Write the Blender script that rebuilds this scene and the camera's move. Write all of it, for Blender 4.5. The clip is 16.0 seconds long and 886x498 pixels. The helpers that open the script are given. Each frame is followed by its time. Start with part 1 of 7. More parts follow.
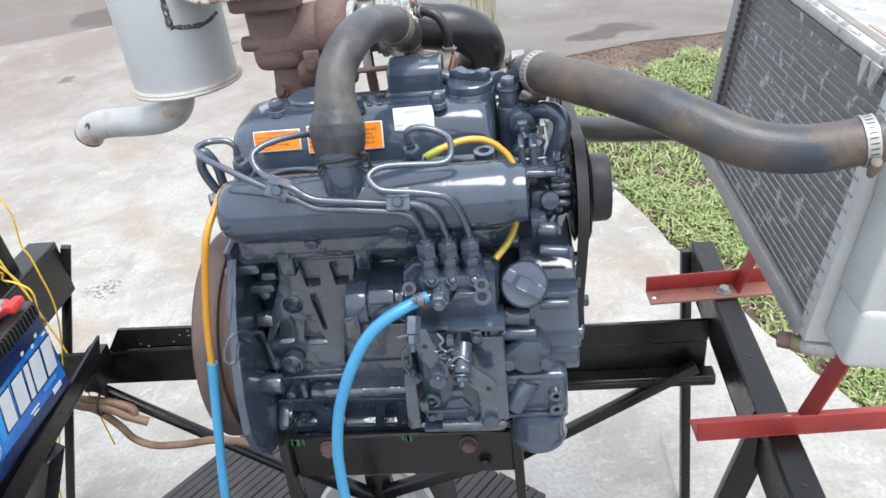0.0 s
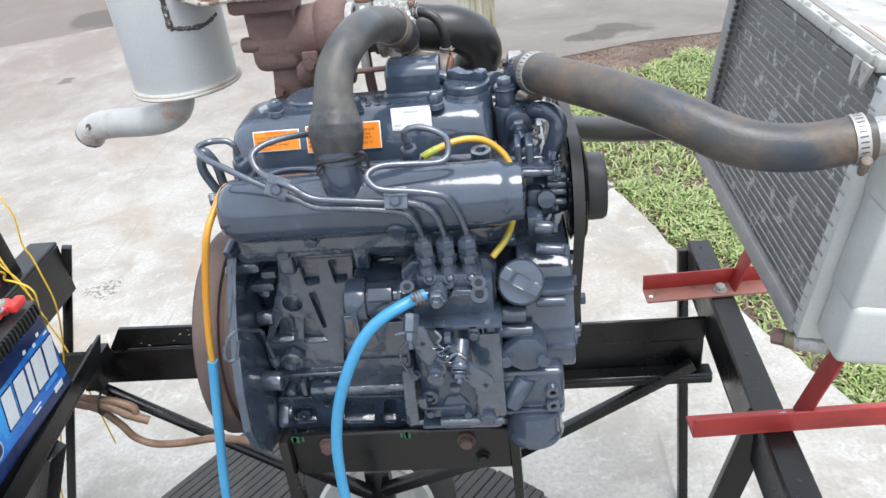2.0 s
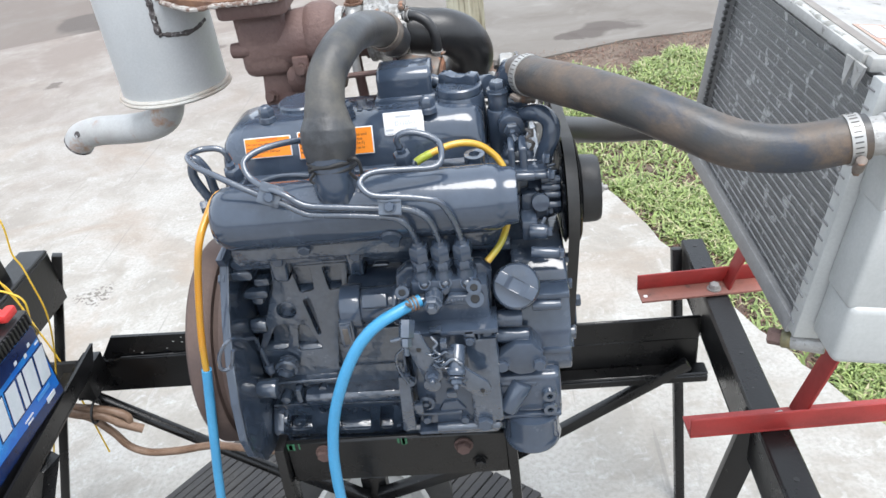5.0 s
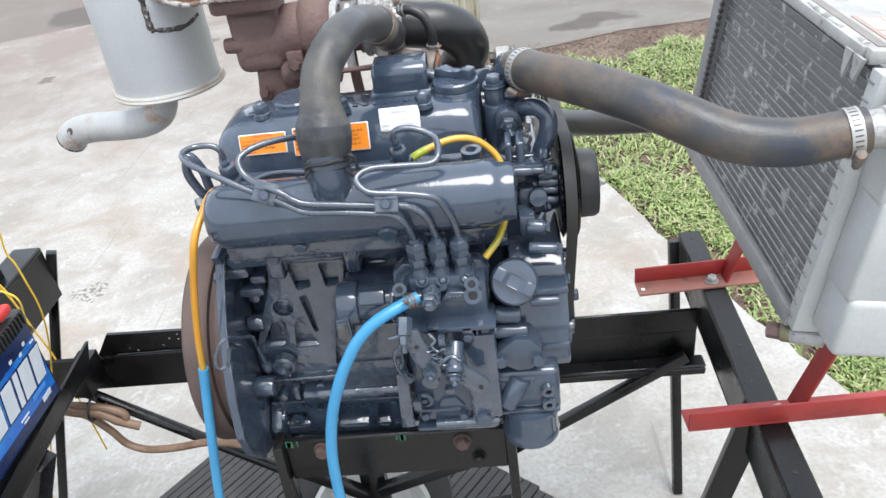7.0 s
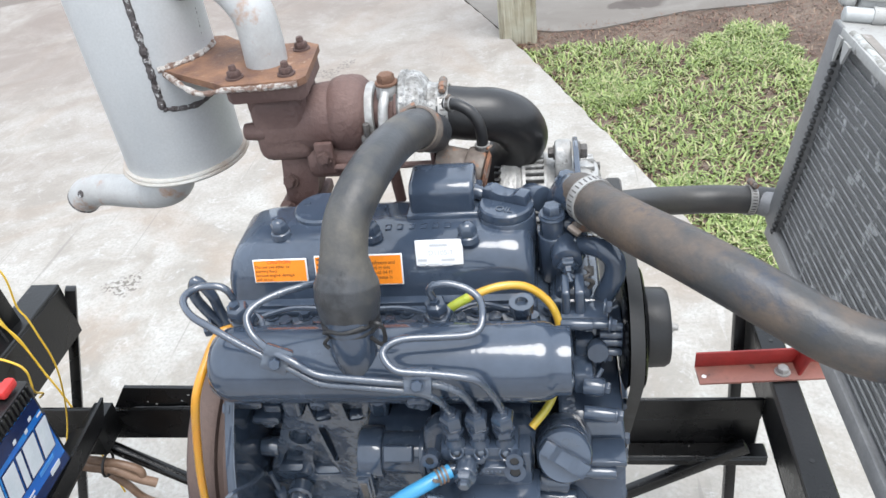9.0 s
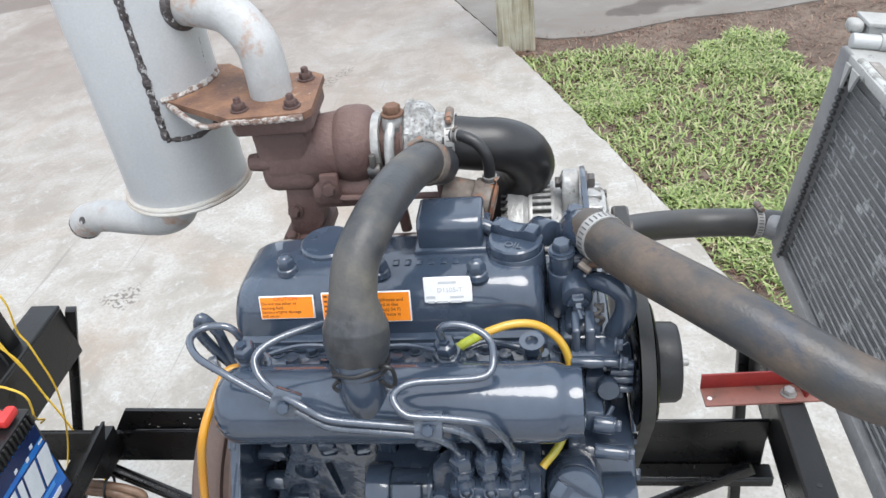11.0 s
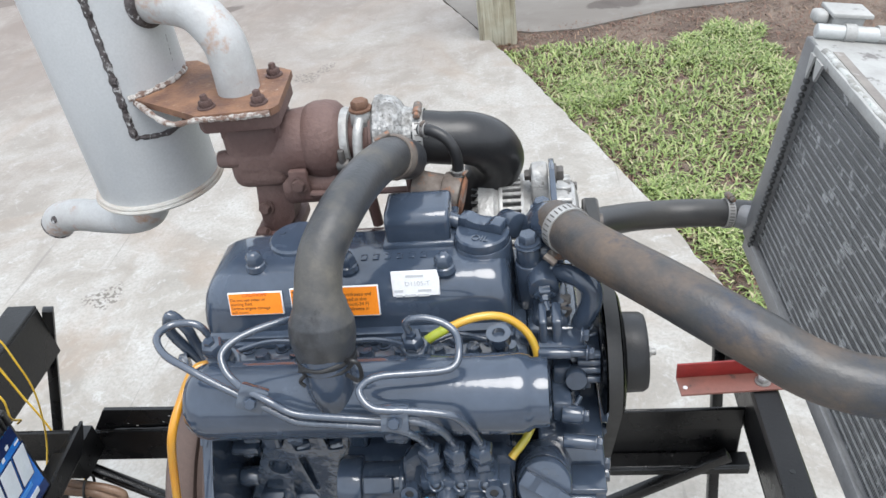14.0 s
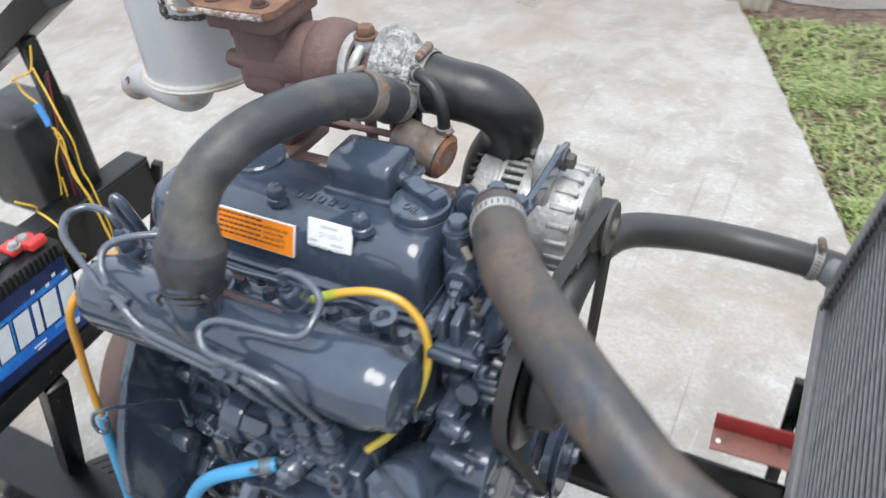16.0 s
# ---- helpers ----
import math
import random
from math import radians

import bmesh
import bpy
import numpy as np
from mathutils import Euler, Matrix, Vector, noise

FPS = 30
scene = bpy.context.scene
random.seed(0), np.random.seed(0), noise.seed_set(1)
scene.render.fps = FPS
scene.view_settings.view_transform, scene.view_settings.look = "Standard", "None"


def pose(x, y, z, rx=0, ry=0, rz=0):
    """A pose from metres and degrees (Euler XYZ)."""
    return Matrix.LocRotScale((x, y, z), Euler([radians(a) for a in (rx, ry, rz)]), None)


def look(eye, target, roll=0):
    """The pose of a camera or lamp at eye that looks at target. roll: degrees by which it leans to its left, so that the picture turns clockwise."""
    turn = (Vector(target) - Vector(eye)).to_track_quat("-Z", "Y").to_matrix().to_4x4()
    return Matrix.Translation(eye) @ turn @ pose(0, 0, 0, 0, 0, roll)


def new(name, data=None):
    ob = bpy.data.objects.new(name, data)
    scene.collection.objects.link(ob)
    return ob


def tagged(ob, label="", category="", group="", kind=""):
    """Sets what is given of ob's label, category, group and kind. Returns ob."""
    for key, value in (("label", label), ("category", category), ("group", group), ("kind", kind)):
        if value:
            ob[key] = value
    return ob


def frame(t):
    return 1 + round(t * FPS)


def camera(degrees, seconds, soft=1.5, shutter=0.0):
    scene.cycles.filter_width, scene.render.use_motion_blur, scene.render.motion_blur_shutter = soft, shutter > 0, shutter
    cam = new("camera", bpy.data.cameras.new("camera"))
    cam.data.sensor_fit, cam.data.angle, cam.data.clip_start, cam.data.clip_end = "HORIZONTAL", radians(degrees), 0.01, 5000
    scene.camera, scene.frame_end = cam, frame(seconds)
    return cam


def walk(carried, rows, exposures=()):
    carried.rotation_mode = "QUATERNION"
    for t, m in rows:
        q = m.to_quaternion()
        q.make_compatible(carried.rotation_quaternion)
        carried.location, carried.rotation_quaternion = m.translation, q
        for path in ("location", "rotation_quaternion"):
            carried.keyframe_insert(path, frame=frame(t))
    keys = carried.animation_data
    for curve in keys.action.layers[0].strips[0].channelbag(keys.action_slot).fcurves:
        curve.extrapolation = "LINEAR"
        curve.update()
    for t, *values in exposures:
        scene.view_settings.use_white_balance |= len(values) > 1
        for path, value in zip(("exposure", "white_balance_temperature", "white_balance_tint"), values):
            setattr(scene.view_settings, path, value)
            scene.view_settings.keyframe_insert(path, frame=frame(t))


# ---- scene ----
cam = camera(60.0, 16.0, shutter=0.5)
PATH = [
    (0, (0.127, 0.107, 1.339), (-0.07, 1.8, 0.293), -7.0),
    (0.5, (0.129, 0.106, 1.338), (-0.073, 1.793, 0.283), -7.4),
    (1, (0.132, 0.104, 1.339), (-0.066, 1.792, 0.284), -7.5),
    (1.5, (0.133, 0.102, 1.341), (-0.059, 1.795, 0.294), -7.2),
    (2, (0.13, 0.098, 1.342), (-0.066, 1.791, 0.297), -7.1),
    (2.5, (0.131, 0.093, 1.342), (-0.064, 1.784, 0.292), -7.1),
    (3, (0.134, 0.093, 1.342), (-0.049, 1.788, 0.296), -7.0),
    (3.5, (0.132, 0.092, 1.343), (-0.052, 1.789, 0.301), -7.0),
    (4, (0.13, 0.097, 1.344), (-0.053, 1.794, 0.302), -7.2),
    (6.5, (0.126, 0.109, 1.345), (-0.044, 1.793, 0.279), -7.9),
    (7, (0.126, 0.112, 1.346), (-0.041, 1.794, 0.278), -7.9),
    (7.5, (0.124, 0.119, 1.35), (-0.045, 1.797, 0.276), -8.4),
    (7.8, (0.12, 0.132, 1.353), (-0.057, 1.794, 0.253), -8.67),
    (8, (0.12, 0.155, 1.362), (-0.084, 1.806, 0.253), -8.5),
    (8.2, (0.131, 0.189, 1.374), (-0.109, 1.831, 0.262), -8.21),
    (8.5, (0.147, 0.246, 1.405), (-0.148, 1.875, 0.282), -7.8),
    (8.7, (0.141, 0.274, 1.419), (-0.163, 1.893, 0.282), -7.49),
    (9, (0.125, 0.313, 1.435), (-0.156, 1.916, 0.274), -7.7),
    (11.5, (0.115, 0.336, 1.457), (-0.156, 1.945, 0.3), -7.7),
    (12, (0.119, 0.336, 1.457), (-0.145, 1.946, 0.302), -7.5),
    (12.5, (0.125, 0.335, 1.458), (-0.147, 1.945, 0.304), -7.4),
    (13, (0.132, 0.337, 1.457), (-0.141, 1.943, 0.298), -7.5),
    (13.5, (0.136, 0.339, 1.456), (-0.133, 1.943, 0.291), -8.0),
    (14, (0.134, 0.334, 1.456), (-0.11, 1.936, 0.283), -8.0),
    (14.5, (0.142, 0.332, 1.451), (-0.117, 1.921, 0.264), -8.8),
    (15, (0.189, 0.327, 1.445), (-0.17, 1.899, 0.262), -8.3),
    (15.2, (0.218, 0.325, 1.437), (-0.196, 1.881, 0.239), -7.66),
    (15.5, (0.258, 0.362, 1.43), (-0.272, 1.855, 0.208), -8.6),
    (15.7, (0.297, 0.392, 1.416), (-0.327, 1.839, 0.184), -6.6),
    (16, (0.342, 0.472, 1.416), (-0.412, 1.825, 0.15), -4.2),
]
walk(cam, [(t, look(eye, target, roll)) for t, eye, target, roll in PATH], [(0, 1.19), (7.5, 1.20), (9.0, 1.16), (11.5, 0.99), (16, 0.96)])

# ---------------------------------------------------------------- light
world = bpy.data.worlds.new("overcast_sky")
scene.world = world
world.use_nodes = True
wn, wl = world.node_tree.nodes, world.node_tree.links
sky = wn.new("ShaderNodeTexSky")
sky.sky_type = "NISHITA"
sky.sun_disc = False
sky.sun_elevation, sky.sun_rotation = radians(70.5), radians(141)
sky.air_density, sky.dust_density, sky.ozone_density = 1.0, 4.0, 1.0
soften = wn.new("ShaderNodeHueSaturation")
soften.inputs["Saturation"].default_value = 0.55
wl.new(sky.outputs[0], soften.inputs["Color"])
cloud = wn.new("ShaderNodeMix")
cloud.data_type = "RGBA"
cloud.inputs[0].default_value = 0.75
cloud.inputs[7].default_value = (6.1, 6.75, 7.55, 1)
wl.new(soften.outputs[0], cloud.inputs[6])
# an even overcast sky, a little brighter overhead than at the horizon
height = wn.new("ShaderNodeSeparateXYZ")
wl.new(wn.new("ShaderNodeTexCoord").outputs["Generated"], height.inputs[0])
rise = wn.new("ShaderNodeMapRange")
rise.inputs["From Min"].default_value, rise.inputs["From Max"].default_value = 0.0, 1.0
rise.inputs["To Min"].default_value, rise.inputs["To Max"].default_value = 0.86, 0.98
wl.new(height.outputs["Z"], rise.inputs["Value"])
overcast = wn.new("ShaderNodeVectorMath")
overcast.operation = "SCALE"
wl.new(cloud.outputs[2], overcast.inputs[0])
wl.new(rise.outputs[0], overcast.inputs["Scale"])
wl.new(overcast.outputs[0], wn["Background"].inputs["Color"])
wn["Background"].inputs["Strength"].default_value = 0.15
sun = new("sun", bpy.data.lights.new("sun", "SUN"))
sun.data.energy, sun.data.angle, sun.data.color = 1.45, radians(34), (1.0, 0.985, 0.965)
sun.matrix_world = look((0.9, -1.1, 4.0), (0, 0, 0))

# ---------------------------------------------------------------- materials


def nodes_of(name):
    m = bpy.data.materials.new(name)
    m.use_nodes = True
    return m, m.node_tree.nodes, m.node_tree.links, m.node_tree.nodes["Principled BSDF"]


def noise_node(n, l, scale, detail=4.0, rough=0.55, vec=None, distort=0.0):
    t = n.new("ShaderNodeTexNoise")
    t.inputs["Scale"].default_value, t.inputs["Detail"].default_value = scale, detail
    t.inputs["Roughness"].default_value, t.inputs["Distortion"].default_value = rough, distort
    if vec is not None:
        l.new(vec, t.inputs["Vector"])
    return t.outputs["Fac"]


def ramp(n, l, fac, stops):
    r = n.new("ShaderNodeValToRGB")
    while len(r.color_ramp.elements) < len(stops):
        r.color_ramp.elements.new(0.5)
    for e, (p, c) in zip(r.color_ramp.elements, stops):
        e.position = p
        e.color = (c, c, c, 1) if isinstance(c, (int, float)) else (*c, 1)
    l.new(fac, r.inputs["Fac"])
    return r.outputs["Color"]


def mix(n, l, fac, a, b):
    m = n.new("ShaderNodeMix")
    m.data_type = "RGBA"
    for socket, v in ((m.inputs[0], fac), (m.inputs[6], a), (m.inputs[7], b)):
        if isinstance(v, (int, float)):
            socket.default_value = v
        elif isinstance(v, tuple):
            socket.default_value = (*v, 1)
        else:
            l.new(v, socket)
    return m.outputs[2]


def coords(n):
    return n.new("ShaderNodeTexCoord").outputs["Object"]


def bump(n, l, b, height, strength, distance=0.002):
    k = n.new("ShaderNodeBump")
    k.inputs["Strength"].default_value, k.inputs["Distance"].default_value = strength, distance
    l.new(height, k.inputs["Height"])
    l.new(k.outputs[0], b.inputs["Normal"])
    l.new(k.outputs[0], b.inputs["Coat Normal"])


def surface(name, colour, other, rough=(0.35, 0.55), metal=0.0, scale=18.0, fine=220.0, relief=0.25, depth=0.001, amount=(0.4, 0.65), coat=0.0, spots=None, spot_scale=60.0, spot_at=(0.62, 0.68), wave=0.0, gloss=0.5, polish=0.05):
    """A worn surface: two colours at a coarse scale, grain and relief at a fine one, and spots of a third colour."""
    m, n, l, b = nodes_of(name)
    v = coords(n)
    big, small = noise_node(n, l, scale, 5, 0.6, v), noise_node(n, l, fine, 3, 0.6, v)
    c = mix(n, l, ramp(n, l, big, [(amount[0], 0.0), (amount[1], 1.0)]), colour, other)
    grain = mix(n, l, ramp(n, l, small, [(0.3, 0.0), (0.7, 0.25)]), c, tuple(0.6 * q for q in colour))
    if spots:
        s = noise_node(n, l, spot_scale, 6, 0.7, v)
        grain = mix(n, l, ramp(n, l, s, [(spot_at[0], 0.0), (spot_at[1], 1.0)]), grain, spots)
    l.new(grain, b.inputs["Base Color"])
    l.new(ramp(n, l, big, [(0.35, rough[0]), (0.65, rough[1])]), b.inputs["Roughness"])
    b.inputs["Metallic"].default_value = metal
    b.inputs["Coat Weight"].default_value = coat
    b.inputs["Coat Roughness"].default_value = polish
    b.inputs["Coat IOR"].default_value = 1.7
    b.inputs["Specular IOR Level"].default_value = gloss
    height = small
    if wave:
        add = n.new("ShaderNodeMath")
        add.operation = "MULTIPLY_ADD"
        add.inputs[1].default_value = wave
        l.new(noise_node(n, l, fine * 0.3, 2, 0.5, v), add.inputs[0])
        l.new(small, add.inputs[2])
        height = add.outputs[0]
    bump(n, l, b, height, relief, depth)
    return m


M_ENGINE = surface("engine_paint", (0.035, 0.049, 0.074), (0.047, 0.064, 0.094), (0.18, 0.30), 0.0, 14, 90, 0.14, 0.0010, coat=0.68, spots=(0.10, 0.105, 0.11), spot_scale=90, spot_at=(0.72, 0.82), wave=4.0, gloss=0.16, polish=0.05)
M_CAST = surface("engine_cast_paint", (0.030, 0.043, 0.065), (0.048, 0.066, 0.096), (0.16, 0.28), 0.0, 22, 150, 0.34, 0.0014, coat=1.0, spots=(0.085, 0.088, 0.092), spot_scale=110, spot_at=(0.70, 0.80), wave=5.0, gloss=0.35, polish=0.02)
M_STEELPIPE = surface("painted_pipe", (0.035, 0.048, 0.072), (0.050, 0.066, 0.092), (0.18, 0.30), 0.0, 30, 300, 0.20, coat=0.8)
M_BLACK = surface("black_frame_paint", (0.003, 0.003, 0.0033), (0.010, 0.010, 0.0105), (0.18, 0.44), 0.0, 7, 240, 0.3, 0.001, amount=(0.46, 0.70), spots=(0.15, 0.145, 0.14), spot_scale=60, spot_at=(0.68, 0.73), gloss=0.42)
M_BLACKPLASTIC = surface("black_plastic", (0.012, 0.012, 0.013), (0.02, 0.02, 0.021), (0.35, 0.55), 0.0, 20, 400, 0.2)
M_RUBBER = surface("dusty_rubber", (0.040, 0.040, 0.041), (0.118, 0.084, 0.060), (0.34, 0.60), 0.0, 12, 300, 0.4, 0.0009, amount=(0.42, 0.62), spots=(0.022, 0.029, 0.043), spot_scale=13, spot_at=(0.53, 0.64))
M_INTAKE = surface("dark_dusty_rubber", (0.034, 0.036, 0.040), (0.105, 0.096, 0.080), (0.32, 0.60), 0.0, 13, 300, 0.4, 0.0009, amount=(0.46, 0.66), spots=(0.016, 0.017, 0.019), spot_scale=22, spot_at=(0.60, 0.70))
M_LOWERHOSE = surface("smooth_dark_rubber", (0.030, 0.031, 0.033), (0.058, 0.055, 0.051), (0.36, 0.5), 0.0, 9, 300, 0.2, 0.0006)
M_RUBBERNEW = surface("black_rubber", (0.013, 0.013, 0.014), (0.026, 0.026, 0.027), (0.30, 0.46), 0.0, 14, 300, 0.2)
M_BELT = surface("belt_rubber", (0.020, 0.020, 0.020), (0.035, 0.033, 0.031), (0.5, 0.65), 0.0, 30, 300, 0.2)
M_RUST = surface("heat_rusted_iron", (0.100, 0.057, 0.050), (0.150, 0.096, 0.084), (0.55, 0.82), 0.05, 16, 210, 0.80, 0.0016, spots=(0.075, 0.044, 0.038), spot_scale=26, spot_at=(0.60, 0.75))
M_RUSTBRIGHT = surface("orange_rust_plate", (0.115, 0.060, 0.042), (0.25, 0.135, 0.080), (0.65, 0.85), 0.1, 34, 260, 0.6, 0.0012, amount=(0.36, 0.68), spots=(0.36, 0.27, 0.20), spot_scale=110, spot_at=(0.60, 0.72))
M_FLYWHEEL = surface("rusted_flywheel", (0.075, 0.050, 0.044), (0.115, 0.080, 0.068), (0.55, 0.8), 0.2, 12, 200, 0.4, 0.001)
M_SILVERPAINT = surface("silver_paint", (0.47, 0.485, 0.495), (0.53, 0.543, 0.550), (0.36, 0.5), 0.05, 5, 400, 0.12, 0.0006, spots=(0.36, 0.29, 0.24), spot_scale=14, spot_at=(0.68, 0.80))
M_SCALED = surface("scaled_silver_pipe", (0.40, 0.405, 0.405), (0.33, 0.325, 0.315), (0.45, 0.65), 0.05, 22, 300, 0.35, 0.0012, spots=(0.31, 0.185, 0.12), spot_scale=20, spot_at=(0.54, 0.66))
M_RIM = surface("muffler_rim", (0.50, 0.49, 0.46), (0.40, 0.33, 0.27), (0.4, 0.6), 0.2, 14, 300, 0.2)
M_WELD = surface("dark_weld", (0.045, 0.036, 0.036), (0.12, 0.11, 0.11), (0.5, 0.8), 0.2, 90, 300, 1.0, 0.003, spots=(0.5, 0.5, 0.5), spot_scale=110, spot_at=(0.56, 0.62))
M_WELDPALE = surface("rust_and_silver_weld", (0.46, 0.43, 0.40), (0.16, 0.095, 0.07), (0.5, 0.8), 0.1, 110, 400, 1.0, 0.003, amount=(0.46, 0.56))
M_ALU = surface("cast_aluminium", (0.42, 0.42, 0.412), (0.27, 0.265, 0.255), (0.36, 0.58), 0.35, 40, 190, 0.7, 0.0018, spots=(0.13, 0.12, 0.11), spot_scale=150, spot_at=(0.60, 0.70), wave=1.0)
M_PITTED = surface("pitted_aluminium", (0.40, 0.40, 0.392), (0.17, 0.165, 0.155), (0.34, 0.60), 0.35, 85, 210, 1.0, 0.0030, amount=(0.40, 0.60), spots=(0.075, 0.070, 0.065), spot_scale=190, spot_at=(0.56, 0.66), wave=1.5)
M_CANRUST = surface("flaking_rust", (0.24, 0.105, 0.055), (0.15, 0.085, 0.060), (0.7, 0.9), 0.0, 60, 200, 0.8, 0.0015, spots=(0.30, 0.27, 0.24), spot_scale=60, spot_at=(0.60, 0.70))
M_STEEL = surface("zinc_steel", (0.40, 0.395, 0.38), (0.27, 0.26, 0.25), (0.30, 0.5), 0.4, 40, 300, 0.2)
M_CANISTER = surface("rust_flecked_steel", (0.17, 0.145, 0.125), (0.10, 0.078, 0.066), (0.5, 0.8), 0.2, 50, 200, 0.6, 0.0012, spots=(0.24, 0.115, 0.065), spot_scale=75, spot_at=(0.54, 0.62))
M_REDINK = surface("red_ink", (0.52, 0.06, 0.012), (0.46, 0.05, 0.012), (0.5, 0.6))
M_BLACKINK = surface("black_ink", (0.13, 0.045, 0.012), (0.11, 0.04, 0.012), (0.5, 0.6))
M_DULLSTEEL = surface("dull_steel", (0.085, 0.083, 0.082), (0.15, 0.135, 0.125), (0.45, 0.65), 0.5, 40, 300, 0.4, spots=(0.12, 0.07, 0.05), spot_scale=70)
M_RADTANK = surface("radiator_tank", (0.42, 0.43, 0.425), (0.36, 0.37, 0.365), (0.42, 0.58), 0.1, 9, 300, 0.2, 0.0006, spots=(0.30, 0.30, 0.29), spot_scale=40, spot_at=(0.66, 0.78))
M_RADFRAME = surface("radiator_frame", (0.20, 0.20, 0.205), (0.28, 0.28, 0.28), (0.4, 0.6), 0.15, 30, 300, 0.3, spots=(0.5, 0.5, 0.5), spot_scale=60, spot_at=(0.68, 0.76))
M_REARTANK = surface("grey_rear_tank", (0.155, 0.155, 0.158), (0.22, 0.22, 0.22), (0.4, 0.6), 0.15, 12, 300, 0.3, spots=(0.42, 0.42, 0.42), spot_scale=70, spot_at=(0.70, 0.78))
M_DARKSEAM = surface("dark_crimp", (0.03, 0.03, 0.03), (0.06, 0.06, 0.06), (0.5, 0.7))
M_RADTOP = surface("white_worn_paint", (0.35, 0.35, 0.338), (0.26, 0.256, 0.245), (0.5, 0.7), 0.0, 16, 200, 0.4, spots=(0.13, 0.12, 0.115), spot_scale=42, spot_at=(0.60, 0.66))
M_BAREMETAL = surface("bare_grey_brown_metal", (0.17, 0.15, 0.135), (0.24, 0.22, 0.20), (0.5, 0.7), 0.1, 30, 220, 0.3, spots=(0.34, 0.33, 0.32), spot_scale=50, spot_at=(0.62, 0.70))
M_CHIPPED = surface("chipped_white_edge", (0.40, 0.405, 0.39), (0.20, 0.195, 0.18), (0.5, 0.7), 0.0, 60, 200, 0.8, 0.0016, amount=(0.46, 0.56), spots=(0.16, 0.24, 0.20), spot_scale=45, spot_at=(0.62, 0.68))
M_TUBE = surface("radiator_tube", (0.31, 0.31, 0.305), (0.20, 0.20, 0.196), (0.4, 0.6), 0.1, 40, 300, 0.3)
M_RED = surface("red_paint", (0.30, 0.025, 0.022), (0.22, 0.022, 0.019), (0.35, 0.6), 0.0, 14, 220, 0.3, spots=(0.16, 0.09, 0.07), spot_scale=32, spot_at=(0.64, 0.72))
M_REDWORN = surface("worn_red_paint", (0.27, 0.11, 0.085), (0.17, 0.085, 0.07), (0.5, 0.7), 0.0, 20, 220, 0.3, spots=(0.09, 0.06, 0.05), spot_scale=40)
M_ORANGE = surface("orange_label", (0.86, 0.255, 0.012), (0.82, 0.235, 0.012), (0.4, 0.5), 0.0, 10, 300, 0.05)
M_STICKER = surface("faded_orange_sticker", (0.36, 0.22, 0.165), (0.30, 0.24, 0.20), (0.5, 0.6), 0.0, 20, 300, 0.05)
M_WHITE = surface("white_label", (0.76, 0.77, 0.78), (0.70, 0.71, 0.73), (0.35, 0.5), 0.0, 30, 300, 0.05)
M_INK = surface("dark_ink", (0.24, 0.07, 0.012), (0.20, 0.06, 0.02), (0.5, 0.6))
M_GREYINK = surface("grey_ink", (0.46, 0.47, 0.49), (0.50, 0.51, 0.53), (0.5, 0.6))
M_BLUEHOSE = surface("blue_hose", (0.042, 0.235, 0.435), (0.054, 0.275, 0.490), (0.32, 0.5), 0.0, 12, 300, 0.1, spots=(0.03, 0.12, 0.20), spot_scale=55, spot_at=(0.68, 0.80))
M_COPPER = surface("brown_cable", (0.150, 0.088, 0.055), (0.235, 0.155, 0.108), (0.4, 0.6), 0.0, 30, 300, 0.3)
M_YELLOWWIRE = surface("yellow_wire", (0.62, 0.38, 0.03), (0.68, 0.46, 0.06), (0.4, 0.5))
M_REDWIRE = surface("dark_red_wire", (0.16, 0.015, 0.02), (0.12, 0.012, 0.02), (0.4, 0.5))
M_BLUEWIRE = surface("blue_connector", (0.05, 0.22, 0.55), (0.06, 0.25, 0.6), (0.4, 0.5))
M_BATCASE = surface("battery_case", (0.010, 0.010, 0.011), (0.016, 0.016, 0.017), (0.3, 0.42), 0.0, 20, 300, 0.2)
M_BATBLUE = surface("blue_battery_label", (0.014, 0.12, 0.46), (0.03, 0.33, 0.74), (0.22, 0.3), 0.0, 9, 300, 0.03, amount=(0.44, 0.66))
M_BATDARK = surface("navy_battery_label", (0.006, 0.014, 0.06), (0.008, 0.03, 0.12), (0.22, 0.3), 0.0, 12, 300, 0.03)
M_PRINT = surface("silver_print", (0.62, 0.66, 0.70), (0.52, 0.57, 0.62), (0.3, 0.4), 0.1, 20, 300, 0.03)
M_TERMINAL = surface("red_terminal", (0.62, 0.045, 0.04), (0.5, 0.03, 0.03), (0.4, 0.5))
M_LEAD = surface("lead", (0.33, 0.33, 0.32), (0.22, 0.22, 0.22), (0.4, 0.6), 0.5, 60, 300, 0.5)
M_WOODGREY = surface("weathered_board", (0.030, 0.029, 0.030), (0.060, 0.057, 0.055), (0.7, 0.9), 0.0, 12, 120, 0.5, 0.002, spots=(0.012, 0.012, 0.012), spot_scale=20, spot_at=(0.64, 0.74))
M_TYRE = surface("tyre_rubber", (0.02, 0.02, 0.02), (0.04, 0.038, 0.036), (0.6, 0.8), 0.0, 20, 200, 0.4)
M_WHEELRIM = surface("white_wheel_rim", (0.62, 0.62, 0.60), (0.50, 0.49, 0.46), (0.45, 0.6), 0.1, 20, 200, 0.2)
M_GREENPAINT = surface("green_paint_chip", (0.02, 0.14, 0.07), (0.03, 0.10, 0.05), (0.5, 0.6))
